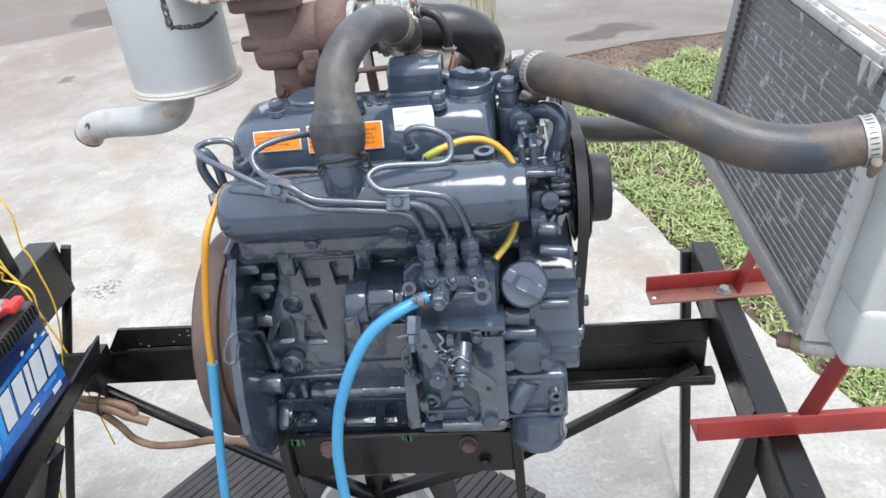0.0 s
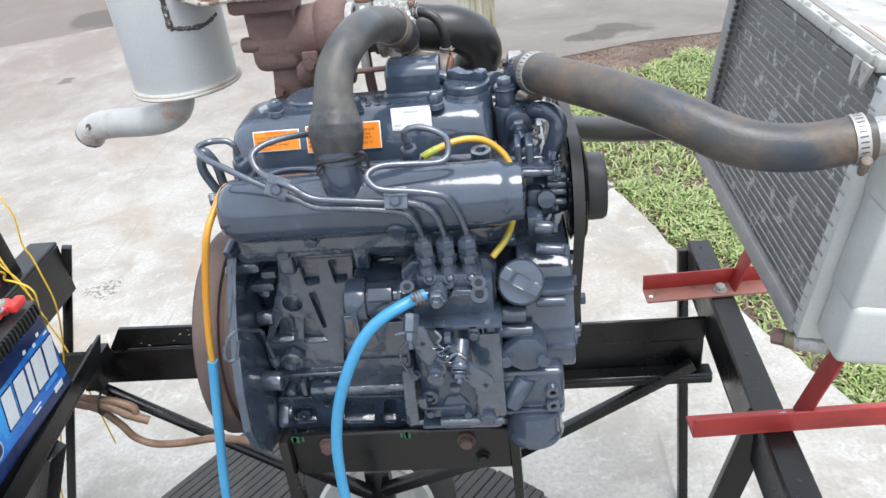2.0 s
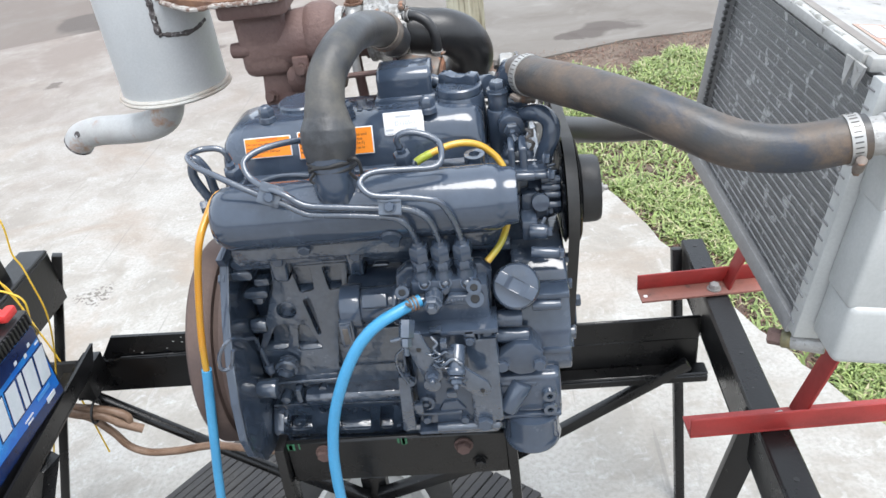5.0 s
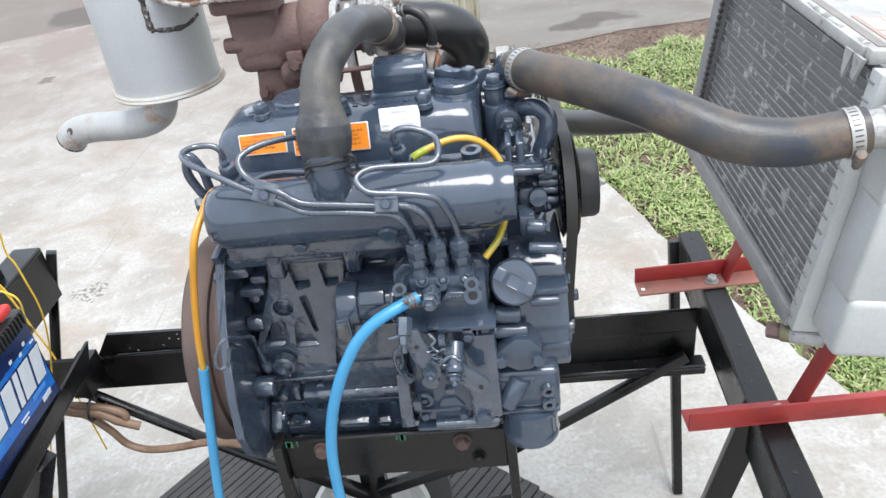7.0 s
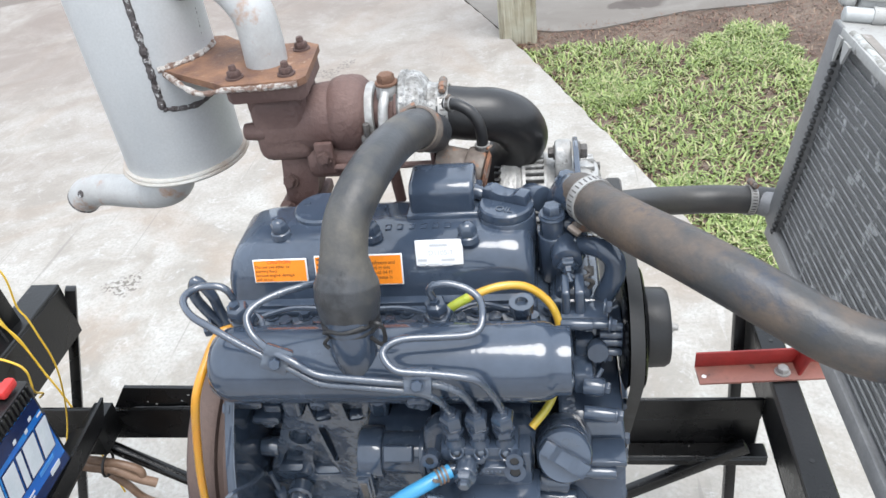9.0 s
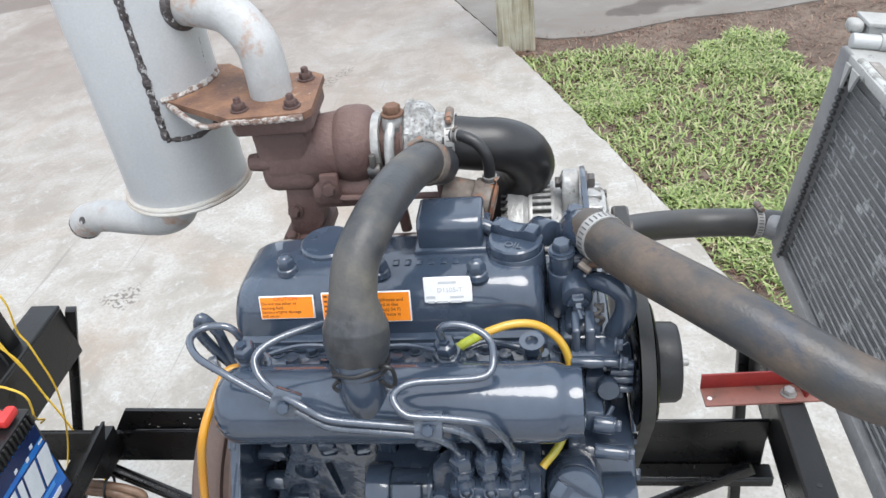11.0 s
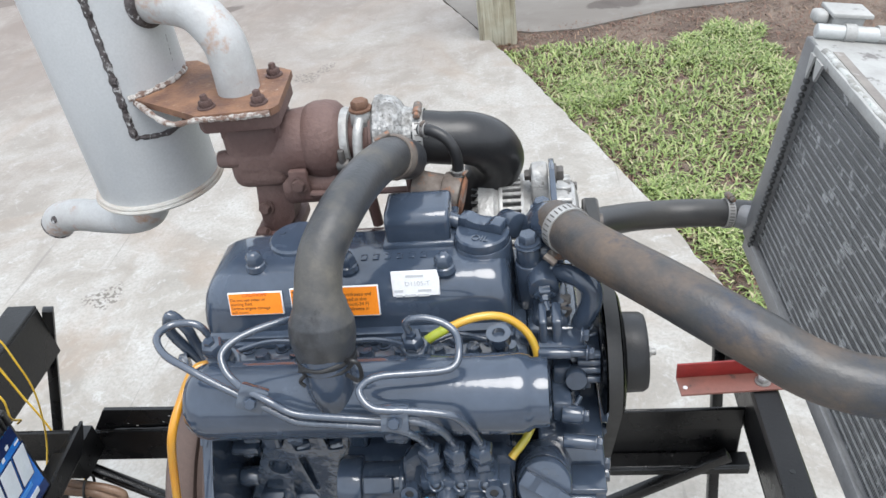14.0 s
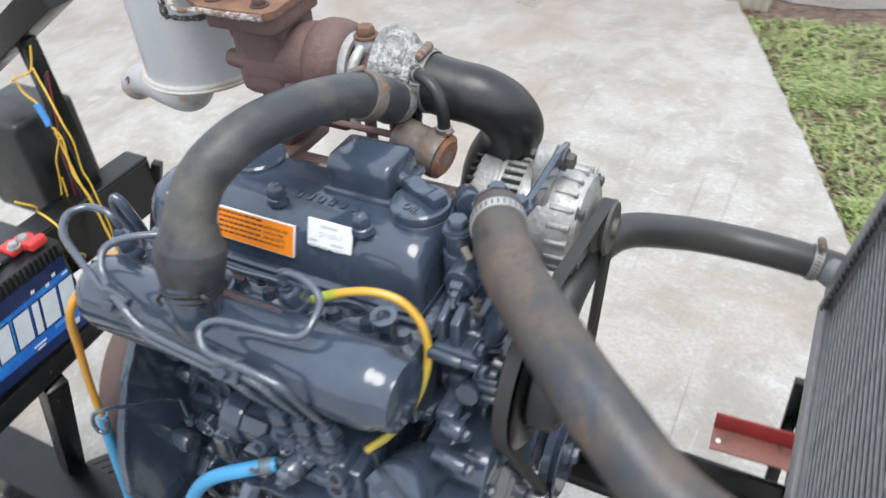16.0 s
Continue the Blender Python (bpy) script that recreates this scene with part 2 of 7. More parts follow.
M_BRONZE = surface("aged_brass", (0.24, 0.20, 0.10), (0.16, 0.16, 0.11), (0.4, 0.6), 0.5, 50, 300, 0.4)


def hose_plastic(name, colour, green):
    m, n, l, b = nodes_of(name)
    v = coords(n)
    c = mix(n, l, ramp(n, l, noise_node(n, l, 16, 3, 0.5, v), [(0.42, 0.0), (0.62, 1.0)]), colour, green)
    l.new(c, b.inputs["Base Color"])
    b.inputs["Roughness"].default_value = 0.28
    b.inputs["Subsurface Weight"].default_value = 0.15
    b.inputs["Subsurface Radius"].default_value = (0.01, 0.006, 0.002)
    b.inputs["Coat Weight"].default_value = 0.3
    return m


M_AMBER = hose_plastic("amber_fuel_hose", (0.50, 0.215, 0.012), (0.42, 0.225, 0.018))
M_GREENEND = hose_plastic("green_hose_end", (0.30, 0.34, 0.03), (0.22, 0.28, 0.02))
M_AMBERGREEN = hose_plastic("amber_green_fuel_hose", (0.52, 0.30, 0.035), (0.34, 0.30, 0.035))


def blot(n, l, v, at, r, amount):
    """An uneven round stain on the ground."""
    wob = n.new("ShaderNodeTexNoise")
    wob.inputs["Scale"].default_value, wob.inputs["Detail"].default_value = 0.55 / r, 5.0
    l.new(v, wob.inputs["Vector"])
    push = n.new("ShaderNodeVectorMath")
    push.operation = "MULTIPLY_ADD"
    push.inputs[1].default_value = (2.4 * r, 2.4 * r, 0.0)
    l.new(wob.outputs["Color"], push.inputs[0])
    l.new(v, push.inputs[2])
    far = n.new("ShaderNodeVectorMath")
    far.operation = "DISTANCE"
    far.inputs[1].default_value = (at[0] + 1.2 * r, at[1] + 1.2 * r, at[2])
    l.new(push.outputs[0], far.inputs[0])
    edge = n.new("ShaderNodeMapRange")
    edge.inputs["From Min"].default_value, edge.inputs["From Max"].default_value = r, 0.75 * r
    edge.inputs["To Min"].default_value, edge.inputs["To Max"].default_value = 0.0, amount
    l.new(far.outputs["Value"], edge.inputs["Value"])
    return edge.outputs[0]


def stain_along(n, l, v, normal, offset, start, full, amount):
    """A mottled stain that runs along a line on the ground."""
    dot = n.new("ShaderNodeVectorMath")
    dot.operation = "DOT_PRODUCT"
    dot.inputs[1].default_value = normal
    l.new(v, dot.inputs[0])
    band = n.new("ShaderNodeMapRange")
    band.inputs["From Min"].default_value, band.inputs["From Max"].default_value = offset + start, offset + full
    band.inputs["To Min"].default_value, band.inputs["To Max"].default_value = 0.0, amount
    l.new(dot.outputs["Value"], band.inputs["Value"])
    cloudy = n.new("ShaderNodeMath")
    cloudy.operation = "MULTIPLY"
    l.new(band.outputs[0], cloudy.inputs[0])
    l.new(ramp(n, l, noise_node(n, l, 1.6, 6, 0.65, v, 0.6), [(0.30, 0.35), (0.56, 1.0)]), cloudy.inputs[1])
    return cloudy.outputs[0]


def concrete():
    m, n, l, b = nodes_of("worn_concrete")
    v = coords(n)
    big = noise_node(n, l, 0.9, 6, 0.6, v, 0.4)
    mid = noise_node(n, l, 4.5, 7, 0.65, v, 0.6)
    fine = noise_node(n, l, 90, 4, 0.6, v)
    stretch = n.new("ShaderNodeMapping")
    stretch.inputs["Scale"].default_value = (9.0, 1.3, 1.0)
    stretch.inputs["Rotation"].default_value = (0, 0, radians(-20))
    l.new(v, stretch.inputs["Vector"])
    drag = noise_node(n, l, 2.2, 6, 0.7, stretch.outputs[0], 0.3)
    c = mix(n, l, ramp(n, l, big, [(0.38, 0.0), (0.60, 1.0)]), (0.262, 0.241, 0.213), (0.325, 0.311, 0.286))
    c = mix(n, l, ramp(n, l, mid, [(0.46, 0.0), (0.64, 0.8)]), c, (0.372, 0.365, 0.347))
    c = mix(n, l, ramp(n, l, mid, [(0.36, 0.5), (0.49, 0.0)]), c, (0.200, 0.184, 0.162))
    c = mix(n, l, ramp(n, l, noise_node(n, l, 17, 8, 0.72, v, 0.8), [(0.54, 0.0), (0.66, 0.7)]), c, (0.415, 0.412, 0.401))
    c = mix(n, l, ramp(n, l, noise_node(n, l, 7, 8, 0.7, v, 0.4), [(0.32, 0.4), (0.44, 0.0)]), c, (0.205, 0.198, 0.180))
    c = mix(n, l, ramp(n, l, drag, [(0.62, 0.0), (0.66, 0.35)]), c, (0.419, 0.415, 0.404))
    c = mix(n, l, ramp(n, l, drag, [(0.34, 0.35), (0.38, 0.0)]), c, (0.224, 0.213, 0.194))
    c = mix(n, l, ramp(n, l, noise_node(n, l, 34, 5, 0.7, v), [(0.68, 0.0), (0.73, 0.75)]), c, (0.127, 0.116, 0.101))
    c = mix(n, l, ramp(n, l, fine, [(0.36, 0.45), (0.56, 0.0)]), c, (0.210, 0.199, 0.180))
    c = mix(n, l, ramp(n, l, noise_node(n, l, 1.1, 4, 0.6, v, 1.5), [(0.50, 0.0), (0.66, 0.55)]), c, (0.247, 0.191, 0.146))
    # brown run-off stains along the joint
    c = mix(n, l, stain_along(n, l, v, (-0.418, 1.0, 0.0), 6.88, -4.3, -1.0, 0.95), c, (0.168, 0.138, 0.120))
    # oil spots and pitted patches
    for x, y, r in ((-1.68, 4.95, 0.07), (-2.55, 4.50, 0.06)):
        c = mix(n, l, blot(n, l, v, (x, y, 0.0), r, 0.8), c, (0.086, 0.069, 0.060))
    for x, y, r in ((-0.942, 3.811, 0.07), (-0.860, 3.90, 0.06), (-1.26, 2.15, 0.06)):
        pit = n.new("ShaderNodeMath")
        pit.operation = "MULTIPLY"
        l.new(blot(n, l, v, (x, y, 0.0), r, 0.95), pit.inputs[0])
        l.new(ramp(n, l, noise_node(n, l, 75, 2, 0.5, v), [(0.50, 0.0), (0.56, 1.0)]), pit.inputs[1])
        c = mix(n, l, pit.outputs[0], c, (0.129, 0.116, 0.103))
    # long thin scratches where things were dragged
    for turn, scale, seed in ((-24, (60.0, 1.6, 1.0), 3.0), (52, (70.0, 1.2, 1.0), 9.0)):
        skew = n.new("ShaderNodeMapping")
        skew.inputs["Scale"].default_value, skew.inputs["Rotation"].default_value = scale, (0, 0, radians(turn))
        skew.inputs["Location"].default_value = (seed, seed, 0)
        l.new(v, skew.inputs["Vector"])
        c = mix(n, l, ramp(n, l, noise_node(n, l, 0.8, 3, 0.5, skew.outputs[0]), [(0.68, 0.0), (0.72, 0.5)]), c, (0.172, 0.159, 0.146))
    l.new(c, b.inputs["Base Color"])
    b.inputs["Roughness"].default_value = 0.85
    bump(n, l, b, fine, 0.4, 0.003)
    return m


def far_concrete():
    m, n, l, b = nodes_of("stained_concrete")
    v = coords(n)
    big = noise_node(n, l, 0.8, 6, 0.65, v, 0.8)
    mid = noise_node(n, l, 5.0, 6, 0.6, v, 0.4)
    c = mix(n, l, ramp(n, l, big, [(0.38, 0.0), (0.60, 1.0)]), (0.118, 0.103, 0.089), (0.170, 0.157, 0.142))
    c = mix(n, l, ramp(n, l, mid, [(0.56, 0.0), (0.72, 0.6)]), c, (0.205, 0.194, 0.178))
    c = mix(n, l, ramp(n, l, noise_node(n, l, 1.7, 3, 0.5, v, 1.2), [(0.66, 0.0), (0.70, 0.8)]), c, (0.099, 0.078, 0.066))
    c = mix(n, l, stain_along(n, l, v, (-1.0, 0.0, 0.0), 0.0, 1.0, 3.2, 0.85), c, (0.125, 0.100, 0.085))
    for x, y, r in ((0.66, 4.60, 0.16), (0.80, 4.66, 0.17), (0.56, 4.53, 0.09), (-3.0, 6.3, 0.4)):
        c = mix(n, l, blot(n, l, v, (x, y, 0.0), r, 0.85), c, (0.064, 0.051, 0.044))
    l.new(c, b.inputs["Base Color"])
    b.inputs["Roughness"].default_value = 0.8
    bump(n, l, b, noise_node(n, l, 80, 4, 0.6, v), 0.3, 0.003)
    return m


def soil():
    m, n, l, b = nodes_of("sandy_soil")
    v = coords(n)
    c = mix(n, l, ramp(n, l, noise_node(n, l, 3.5, 6, 0.65, v, 0.5), [(0.4, 0.0), (0.62, 1.0)]), (0.088, 0.062, 0.047), (0.175, 0.135, 0.106))
    c = mix(n, l, ramp(n, l, noise_node(n, l, 60, 4, 0.7, v), [(0.5, 0.0), (0.68, 0.7)]), c, (0.133, 0.076, 0.047))
    l.new(c, b.inputs["Base Color"])
    b.inputs["Roughness"].default_value = 0.95
    bump(n, l, b, noise_node(n, l, 70, 5, 0.7, v), 1.0, 0.012)
    return m


def leafy(name, dark, light, dry):
    m, n, l, b = nodes_of(name)
    g = n.new("ShaderNodeNewGeometry").outputs["Random Per Island"]
    r = n.new("ShaderNodeValToRGB")
    r.color_ramp.elements[0].color, r.color_ramp.elements[1].color = (*dark, 1), (*light, 1)
    r.color_ramp.elements[0].position, r.color_ramp.elements[1].position = 0.0, 0.72
    e = r.color_ramp.elements.new(0.95)
    e.color = (*dry, 1)
    l.new(g, r.inputs["Fac"])
    l.new(r.outputs[0], b.inputs["Base Color"])
    b.inputs["Roughness"].default_value = 0.55
    return m


def timber():
    """Old timber with upright grain, dark cracks and a green-grey bloom."""
    m, n, l, b = nodes_of("weathered_timber")
    v = coords(n)
    along = n.new("ShaderNodeMapping")
    along.inputs["Scale"].default_value = (1.0, 1.0, 0.05)
    l.new(v, along.inputs["Vector"])
    grain = noise_node(n, l, 60, 5, 0.65, along.outputs[0], 0.3)
    c = mix(n, l, ramp(n, l, noise_node(n, l, 5, 4, 0.6, v), [(0.40, 0.0), (0.62, 1.0)]), (0.27, 0.235, 0.165), (0.36, 0.345, 0.27))
    c = mix(n, l, ramp(n, l, grain, [(0.34, 0.85), (0.50, 0.0)]), c, (0.13, 0.110, 0.075))
    c = mix(n, l, ramp(n, l, grain, [(0.58, 0.0), (0.70, 0.7)]), c, (0.46, 0.44, 0.36))
    l.new(c, b.inputs["Base Color"])
    b.inputs["Roughness"].default_value = 0.85
    bump(n, l, b, grain, 0.8, 0.006)
    return m


M_POST = timber()
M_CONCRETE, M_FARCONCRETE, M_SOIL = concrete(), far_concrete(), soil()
M_GRASS = leafy("grass_blades", (0.096, 0.140, 0.037), (0.240, 0.308, 0.095), (0.34, 0.31, 0.18))
M_LITTER = leafy("dry_litter", (0.070, 0.036, 0.025), (0.15, 0.075, 0.048), (0.22, 0.15, 0.10))


def fins():
    m, n, l, b = nodes_of("radiator_fins")
    v = coords(n)
    w = n.new("ShaderNodeTexWave")
    w.bands_direction = "Y"
    w.inputs["Scale"].default_value, w.inputs["Distortion"].default_value = 120.0, 1.0
    l.new(v, w.inputs["Vector"])
    dents = ramp(n, l, noise_node(n, l, 55, 3, 0.6, v), [(0.58, 0.0), (0.66, 1.0)])
    c = mix(n, l, w.outputs["Fac"], (0.11, 0.11, 0.112), (0.25, 0.25, 0.25))
    c = mix(n, l, ramp(n, l, noise_node(n, l, 7, 4, 0.6, v), [(0.46, 0.0), (0.66, 0.45)]), c, (0.10, 0.10, 0.102))
    c = mix(n, l, dents, c, (0.50, 0.50, 0.50))
    l.new(c, b.inputs["Base Color"])
    b.inputs["Metallic"].default_value, b.inputs["Roughness"].default_value = 0.15, 0.5
    bump(n, l, b, w.outputs["Fac"], 0.6, 0.002)
    return m


M_FINS = fins()

# ---------------------------------------------------------------- building tools


def part(name, bm, material, parent=None, label="", sharp=38, pieces=""):
    """One mesh object of a bmesh in world coordinates, under a thing or under a part. pieces: the name under which its loose bits become parts beside it."""
    if pieces:
        bm.verts.index_update()
        seen, islands = set(), []
        for v in bm.verts:
            if v in seen:
                continue
            stack, island = [v], {v}
            while stack:
                for e in stack.pop().link_edges:
                    for w in e.verts:
                        if w not in island:
                            island.add(w)
                            stack.append(w)
            seen |= island
            islands.append(island)
        islands.sort(key=lambda i: -max((a.co - b.co).length for a in list(i)[:40] for b in list(i)[:40]))
        main = None
        for n, island in enumerate(islands):
            one = bmesh.new()
            twin = {v: one.verts.new(v.co) for v in island}
            for f in bm.faces:
                if f.verts[0] in island:
                    one.faces.new([twin[v] for v in f.verts])
            ob = part(name if n == 0 else pieces, one, material, parent, label if n == 0 else "", sharp)
            main = main or ob
        bm.free()
        return main
    me = bpy.data.meshes.new(name)
    bmesh.ops.recalc_face_normals(bm, faces=bm.faces)
    bm.to_mesh(me)
    bm.free()
    me.polygons.foreach_set("use_smooth", [True] * len(me.polygons))
    me.set_sharp_from_angle(angle=radians(sharp))
    me.materials.append(material)
    ob = new(name, me)
    if parent is not None:
        ob.parent = parent
        if parent.type == "EMPTY":
            ob.matrix_parent_inverse = parent.matrix_basis.inverted()
    if label:
        ob["label"] = label
    return ob


def thing(name, base, label, category, group="", kind=""):
    ob = new(name)
    ob.empty_display_size = 0.05
    ob.matrix_basis = Matrix.Translation(base)
    return tagged(ob, label, category, group, kind)


def piece(name, mesh, m, parent, label=""):
    """An object on shared mesh data at the pose m, as a part."""
    ob = new(name, mesh)
    ob.parent = parent
    if parent.type == "EMPTY":
        ob.matrix_parent_inverse = parent.matrix_basis.inverted()
    ob.matrix_basis = m
    if label:
        ob["label"] = label
    return ob


def box(bm, x0, x1, y0, y1, z0, z1, bevel=0.0, seg=2, m=None):
    vs = bmesh.ops.create_cube(bm, size=1.0)["verts"]
    bmesh.ops.transform(bm, matrix=Matrix.Translation(((x0 + x1) / 2, (y0 + y1) / 2, (z0 + z1) / 2)) @ Matrix.Diagonal((abs(x1 - x0), abs(y1 - y0), abs(z1 - z0), 1)), verts=vs)
    if bevel:
        es = list({e for v in vs for e in v.link_edges})
        r = bmesh.ops.bevel(bm, geom=es, offset=bevel, segments=seg, profile=0.5, affect="EDGES")
        vs = list({v for f in r["faces"] for v in f.verts} | {v for v in vs if v.is_valid})
    if m is not None:
        bmesh.ops.transform(bm, matrix=m, verts=vs)
    return vs


def turn_to(axis):
    return Vector(axis).normalized().to_track_quat("Z", "Y").to_matrix().to_4x4()


def lathe(bm, profile, origin, axis, seg=32, start=0.0):
    """Turns (radius, height) pairs about an axis; ends with radius 0 close."""
    m = Matrix.Translation(origin) @ turn_to(axis)
    rings = []
    for r, h in profile:
        if r < 1e-6:
            rings.append([bm.verts.new(m @ Vector((0, 0, h)))])
        else:
            rings.append([bm.verts.new(m @ Vector((r * math.cos(start + 2 * math.pi * k / seg), r * math.sin(start + 2 * math.pi * k / seg), h))) for k in range(seg)])
    for a, b in zip(rings, rings[1:]):
        for k in range(seg):
            j = (k + 1) % seg
            if len(a) == 1 and len(b) == 1:
                continue
            if len(a) == 1:
                bm.faces.new((a[0], b[k], b[j]))
            elif len(b) == 1:
                bm.faces.new((a[k], a[j], b[0]))
            else:
                bm.faces.new((a[k], a[j], b[j], b[k]))


def rod(bm, p0, p1, r0, r1=None, seg=20, bevel=0.0, start=0.0):
    r1 = r0 if r1 is None else r1
    p0, p1 = Vector(p0), Vector(p1)
    h = (p1 - p0).length
    if bevel:
        pr = [(0, 0), (r0 - bevel, 0), (r0 - bevel * 0.3, bevel * 0.3), (r0, bevel), (r1, h - bevel), (r1 - bevel * 0.3, h - bevel * 0.3), (r1 - bevel, h), (0, h)]
    else:
        pr = [(0, 0), (r0, 0), (r1, h), (0, h)]
    lathe(bm, pr, p0, p1 - p0, seg, start)


def glide(points, steps=8):
    """A smooth line through points (Catmull-Rom)."""
    ps = [Vector(p) for p in points]
    ps = [2 * ps[0] - ps[1]] + ps + [2 * ps[-1] - ps[-2]]
    out = []
    for a, b, c, d in zip(ps, ps[1:], ps[2:], ps[3:]):
        for k in range(steps):
            t = k / steps
            out.append(0.5 * (2 * b + (c - a) * t + (2 * a - 5 * b + 4 * c - d) * t * t + (3 * b - a - 3 * c + d) * t * t * t))
    return out + [ps[-2]]


def tube(bm, points, r, seg=14, steps=8, hollow=0.0):
    """A round tube along a smooth line; r is one radius or one for each point."""
    line = glide(points, steps)
    count = len(line)
    if isinstance(r, (int, float)):
        radii = [r] * count
    else:
        radii = [float(q) for q in np.interp(np.linspace(0, len(points) - 1, count), range(len(points)), r)]
    tangents = [(line[min(k + 1, count - 1)] - line[max(k - 1, 0)]).normalized() for k in range(count)]
    side = tangents[0].orthogonal().normalized()
    rings = []
    for p, t, q in zip(line, tangents, radii):
        side = (side - t * side.dot(t)).normalized()
        up = t.cross(side)
        rings.append([bm.verts.new(p + q * (math.cos(2 * math.pi * k / seg) * side + math.sin(2 * math.pi * k / seg) * up)) for k in range(seg)])
    for a, b in zip(rings, rings[1:]):
        for k in range(seg):
            bm.faces.new((a[k], a[(k + 1) % seg], b[(k + 1) % seg], b[k]))
    for ring, t, sign in ((rings[0], tangents[0], 1), (rings[-1], tangents[-1], -1)):
        if hollow:
            c = sum((v.co for v in ring), Vector()) / seg
            lip = [bm.verts.new(c + (v.co - c) * hollow) for v in ring]
            deep = [bm.verts.new(v.co + t * sign * 0.02) for v in lip]
            for k in range(seg):
                j = (k + 1) % seg
                bm.faces.new((ring[k], ring[j], lip[j], lip[k]))
                bm.faces.new((lip[k], lip[j], deep[j], deep[k]))
            bm.faces.new(deep)
        else:
            bm.faces.new(ring)
    return line, tangents


def prism(bm, outline, axis, a0, a1, bevel=0.0, seg=2):
    """An outline of 2D points pushed along 'x' (outline in y, z), 'y' (x, z) or 'z' (x, y)."""
    place = {"x": lambda p, a: (a, p[0], p[1]), "y": lambda p, a: (p[0], a, p[1]), "z": lambda p, a: (p[0], p[1], a)}[axis]
    lo = [bm.verts.new(place(p, a0)) for p in outline]
    hi = [bm.verts.new(place(p, a1)) for p in outline]
    k = len(outline)
    faces = [bm.faces.new(lo), bm.faces.new(hi)] + [bm.faces.new((lo[i], lo[(i + 1) % k], hi[(i + 1) % k], hi[i])) for i in range(k)]
    if bevel:
        bmesh.ops.bevel(bm, geom=list({e for f in faces for e in f.edges}), offset=bevel, segments=seg, profile=0.5, affect="EDGES")


def rounded(x0, x1, y0, y1, r, seg=5):
    out = []
    for cx, cy, a in ((x1 - r, y1 - r, 0), (x0 + r, y1 - r, 90), (x0 + r, y0 + r, 180), (x1 - r, y0 + r, 270)):
        out += [(cx + r * math.cos(radians(a + 90 * k / seg)), cy + r * math.sin(radians(a + 90 * k / seg))) for k in range(seg + 1)]
    return out


def mesh_of(build, name, material, sharp=38):
    bm = bmesh.new()
    build(bm)
    bmesh.ops.recalc_face_normals(bm, faces=bm.faces)
    me = bpy.data.meshes.new(name)
    bm.to_mesh(me)
    bm.free()
    me.polygons.foreach_set("use_smooth", [True] * len(me.polygons))
    me.set_sharp_from_angle(angle=radians(sharp))
    me.materials.append(material)
    return me


def bolt_shape(bm):
    """A hexagon head with washer, one unit across, that points along z."""
    lathe(bm, [(0, 0), (0.72, 0), (0.72, 0.14), (0, 0.14)], (0, 0, 0), (0, 0, 1), 18)
    lathe(bm, [(0, 0.14), (0.52, 0.14), (0.55, 0.2), (0.55, 0.55), (0.47, 0.64), (0, 0.64)], (0, 0, 0), (0, 0, 1), 6)


def nut_shape(bm):
    bolt_shape(bm)
    lathe(bm, [(0, 0.64), (0.3, 0.64), (0.3, 1.0), (0.24, 1.08), (0, 1.08)], (0, 0, 0), (0, 0, 1), 12)


BOLT = {k: mesh_of(bolt_shape, "bolt", m) for k, m in (("engine", M_ENGINE), ("steel", M_STEEL), ("rust", M_RUST), ("rustbright", M_RUSTBRIGHT), ("black", M_BLACK), ("dull", M_DULLSTEEL))}
NUT = {k: mesh_of(nut_shape, "nut", m) for k, m in (("steel", M_STEEL), ("rust", M_RUST), ("engine", M_ENGINE), ("rustbright", M_RUSTBRIGHT), ("dull", M_DULLSTEEL))}


def bolt(parent, at, axis, size=0.012, kind="engine", nut=False, spin=0.3):
    m = Matrix.Translation(at) @ turn_to(axis) @ pose(0, 0, 0, 0, 0, math.degrees(spin)) @ Matrix.Scale(size, 4)
    return piece("nut" if nut else "bolt", (NUT if nut else BOLT)[kind], m, parent)


def hose_clamp(parent, at, axis, r, width=0.012, screw=(0, 0, 1)):
    """A worm-drive clamp: band with slots and a screw housing."""
    bm = bmesh.new()
    a = Vector(axis).normalized()
    p = Vector(at) - a * width / 2
    lathe(bm, [(r, 0), (r + 0.0014, 0), (r + 0.0014, width), (r, width), (r, 0)], p, a, 32)
    s = Vector(screw)
    s = (s - a * s.dot(a)).normalized()
    side = a.cross(s)
    k = min(1.0, r / 0.016)
    c = Vector(at) + s * (r + 0.0045 * k)
    screw_mesh = bmesh.new()
    rod(screw_mesh, c - side * 0.010 * k, c + side * 0.008 * k, 0.0046 * k, seg=12, bevel=0.0008)
    rod(screw_mesh, c + side * 0.008 * k, c + side * 0.014 * k, 0.0036 * k, seg=6, bevel=0.0005)
    clamp = part("hose_clamp", bm, M_STEEL, parent, "slotted zinc worm-drive clamp")
    bm = bmesh.new()
    m = Matrix.Translation(Vector(at)) @ turn_to(a)
    for k in range(30):
        box(bm, -0.0006, 0.0006, r + 0.0012, r + 0.0016, -width * 0.30, width * 0.30, m=m @ Matrix.Rotation(2 * math.pi * k / 30, 4, "Z"))
    part("slot", bm, M_DULLSTEEL, clamp, pieces="slot")
    part("worm_screw", screw_mesh, M_CANISTER, clamp, "rusty worm screw", pieces="worm_screw")
    return clamp

# ---------------------------------------------------------------- ground


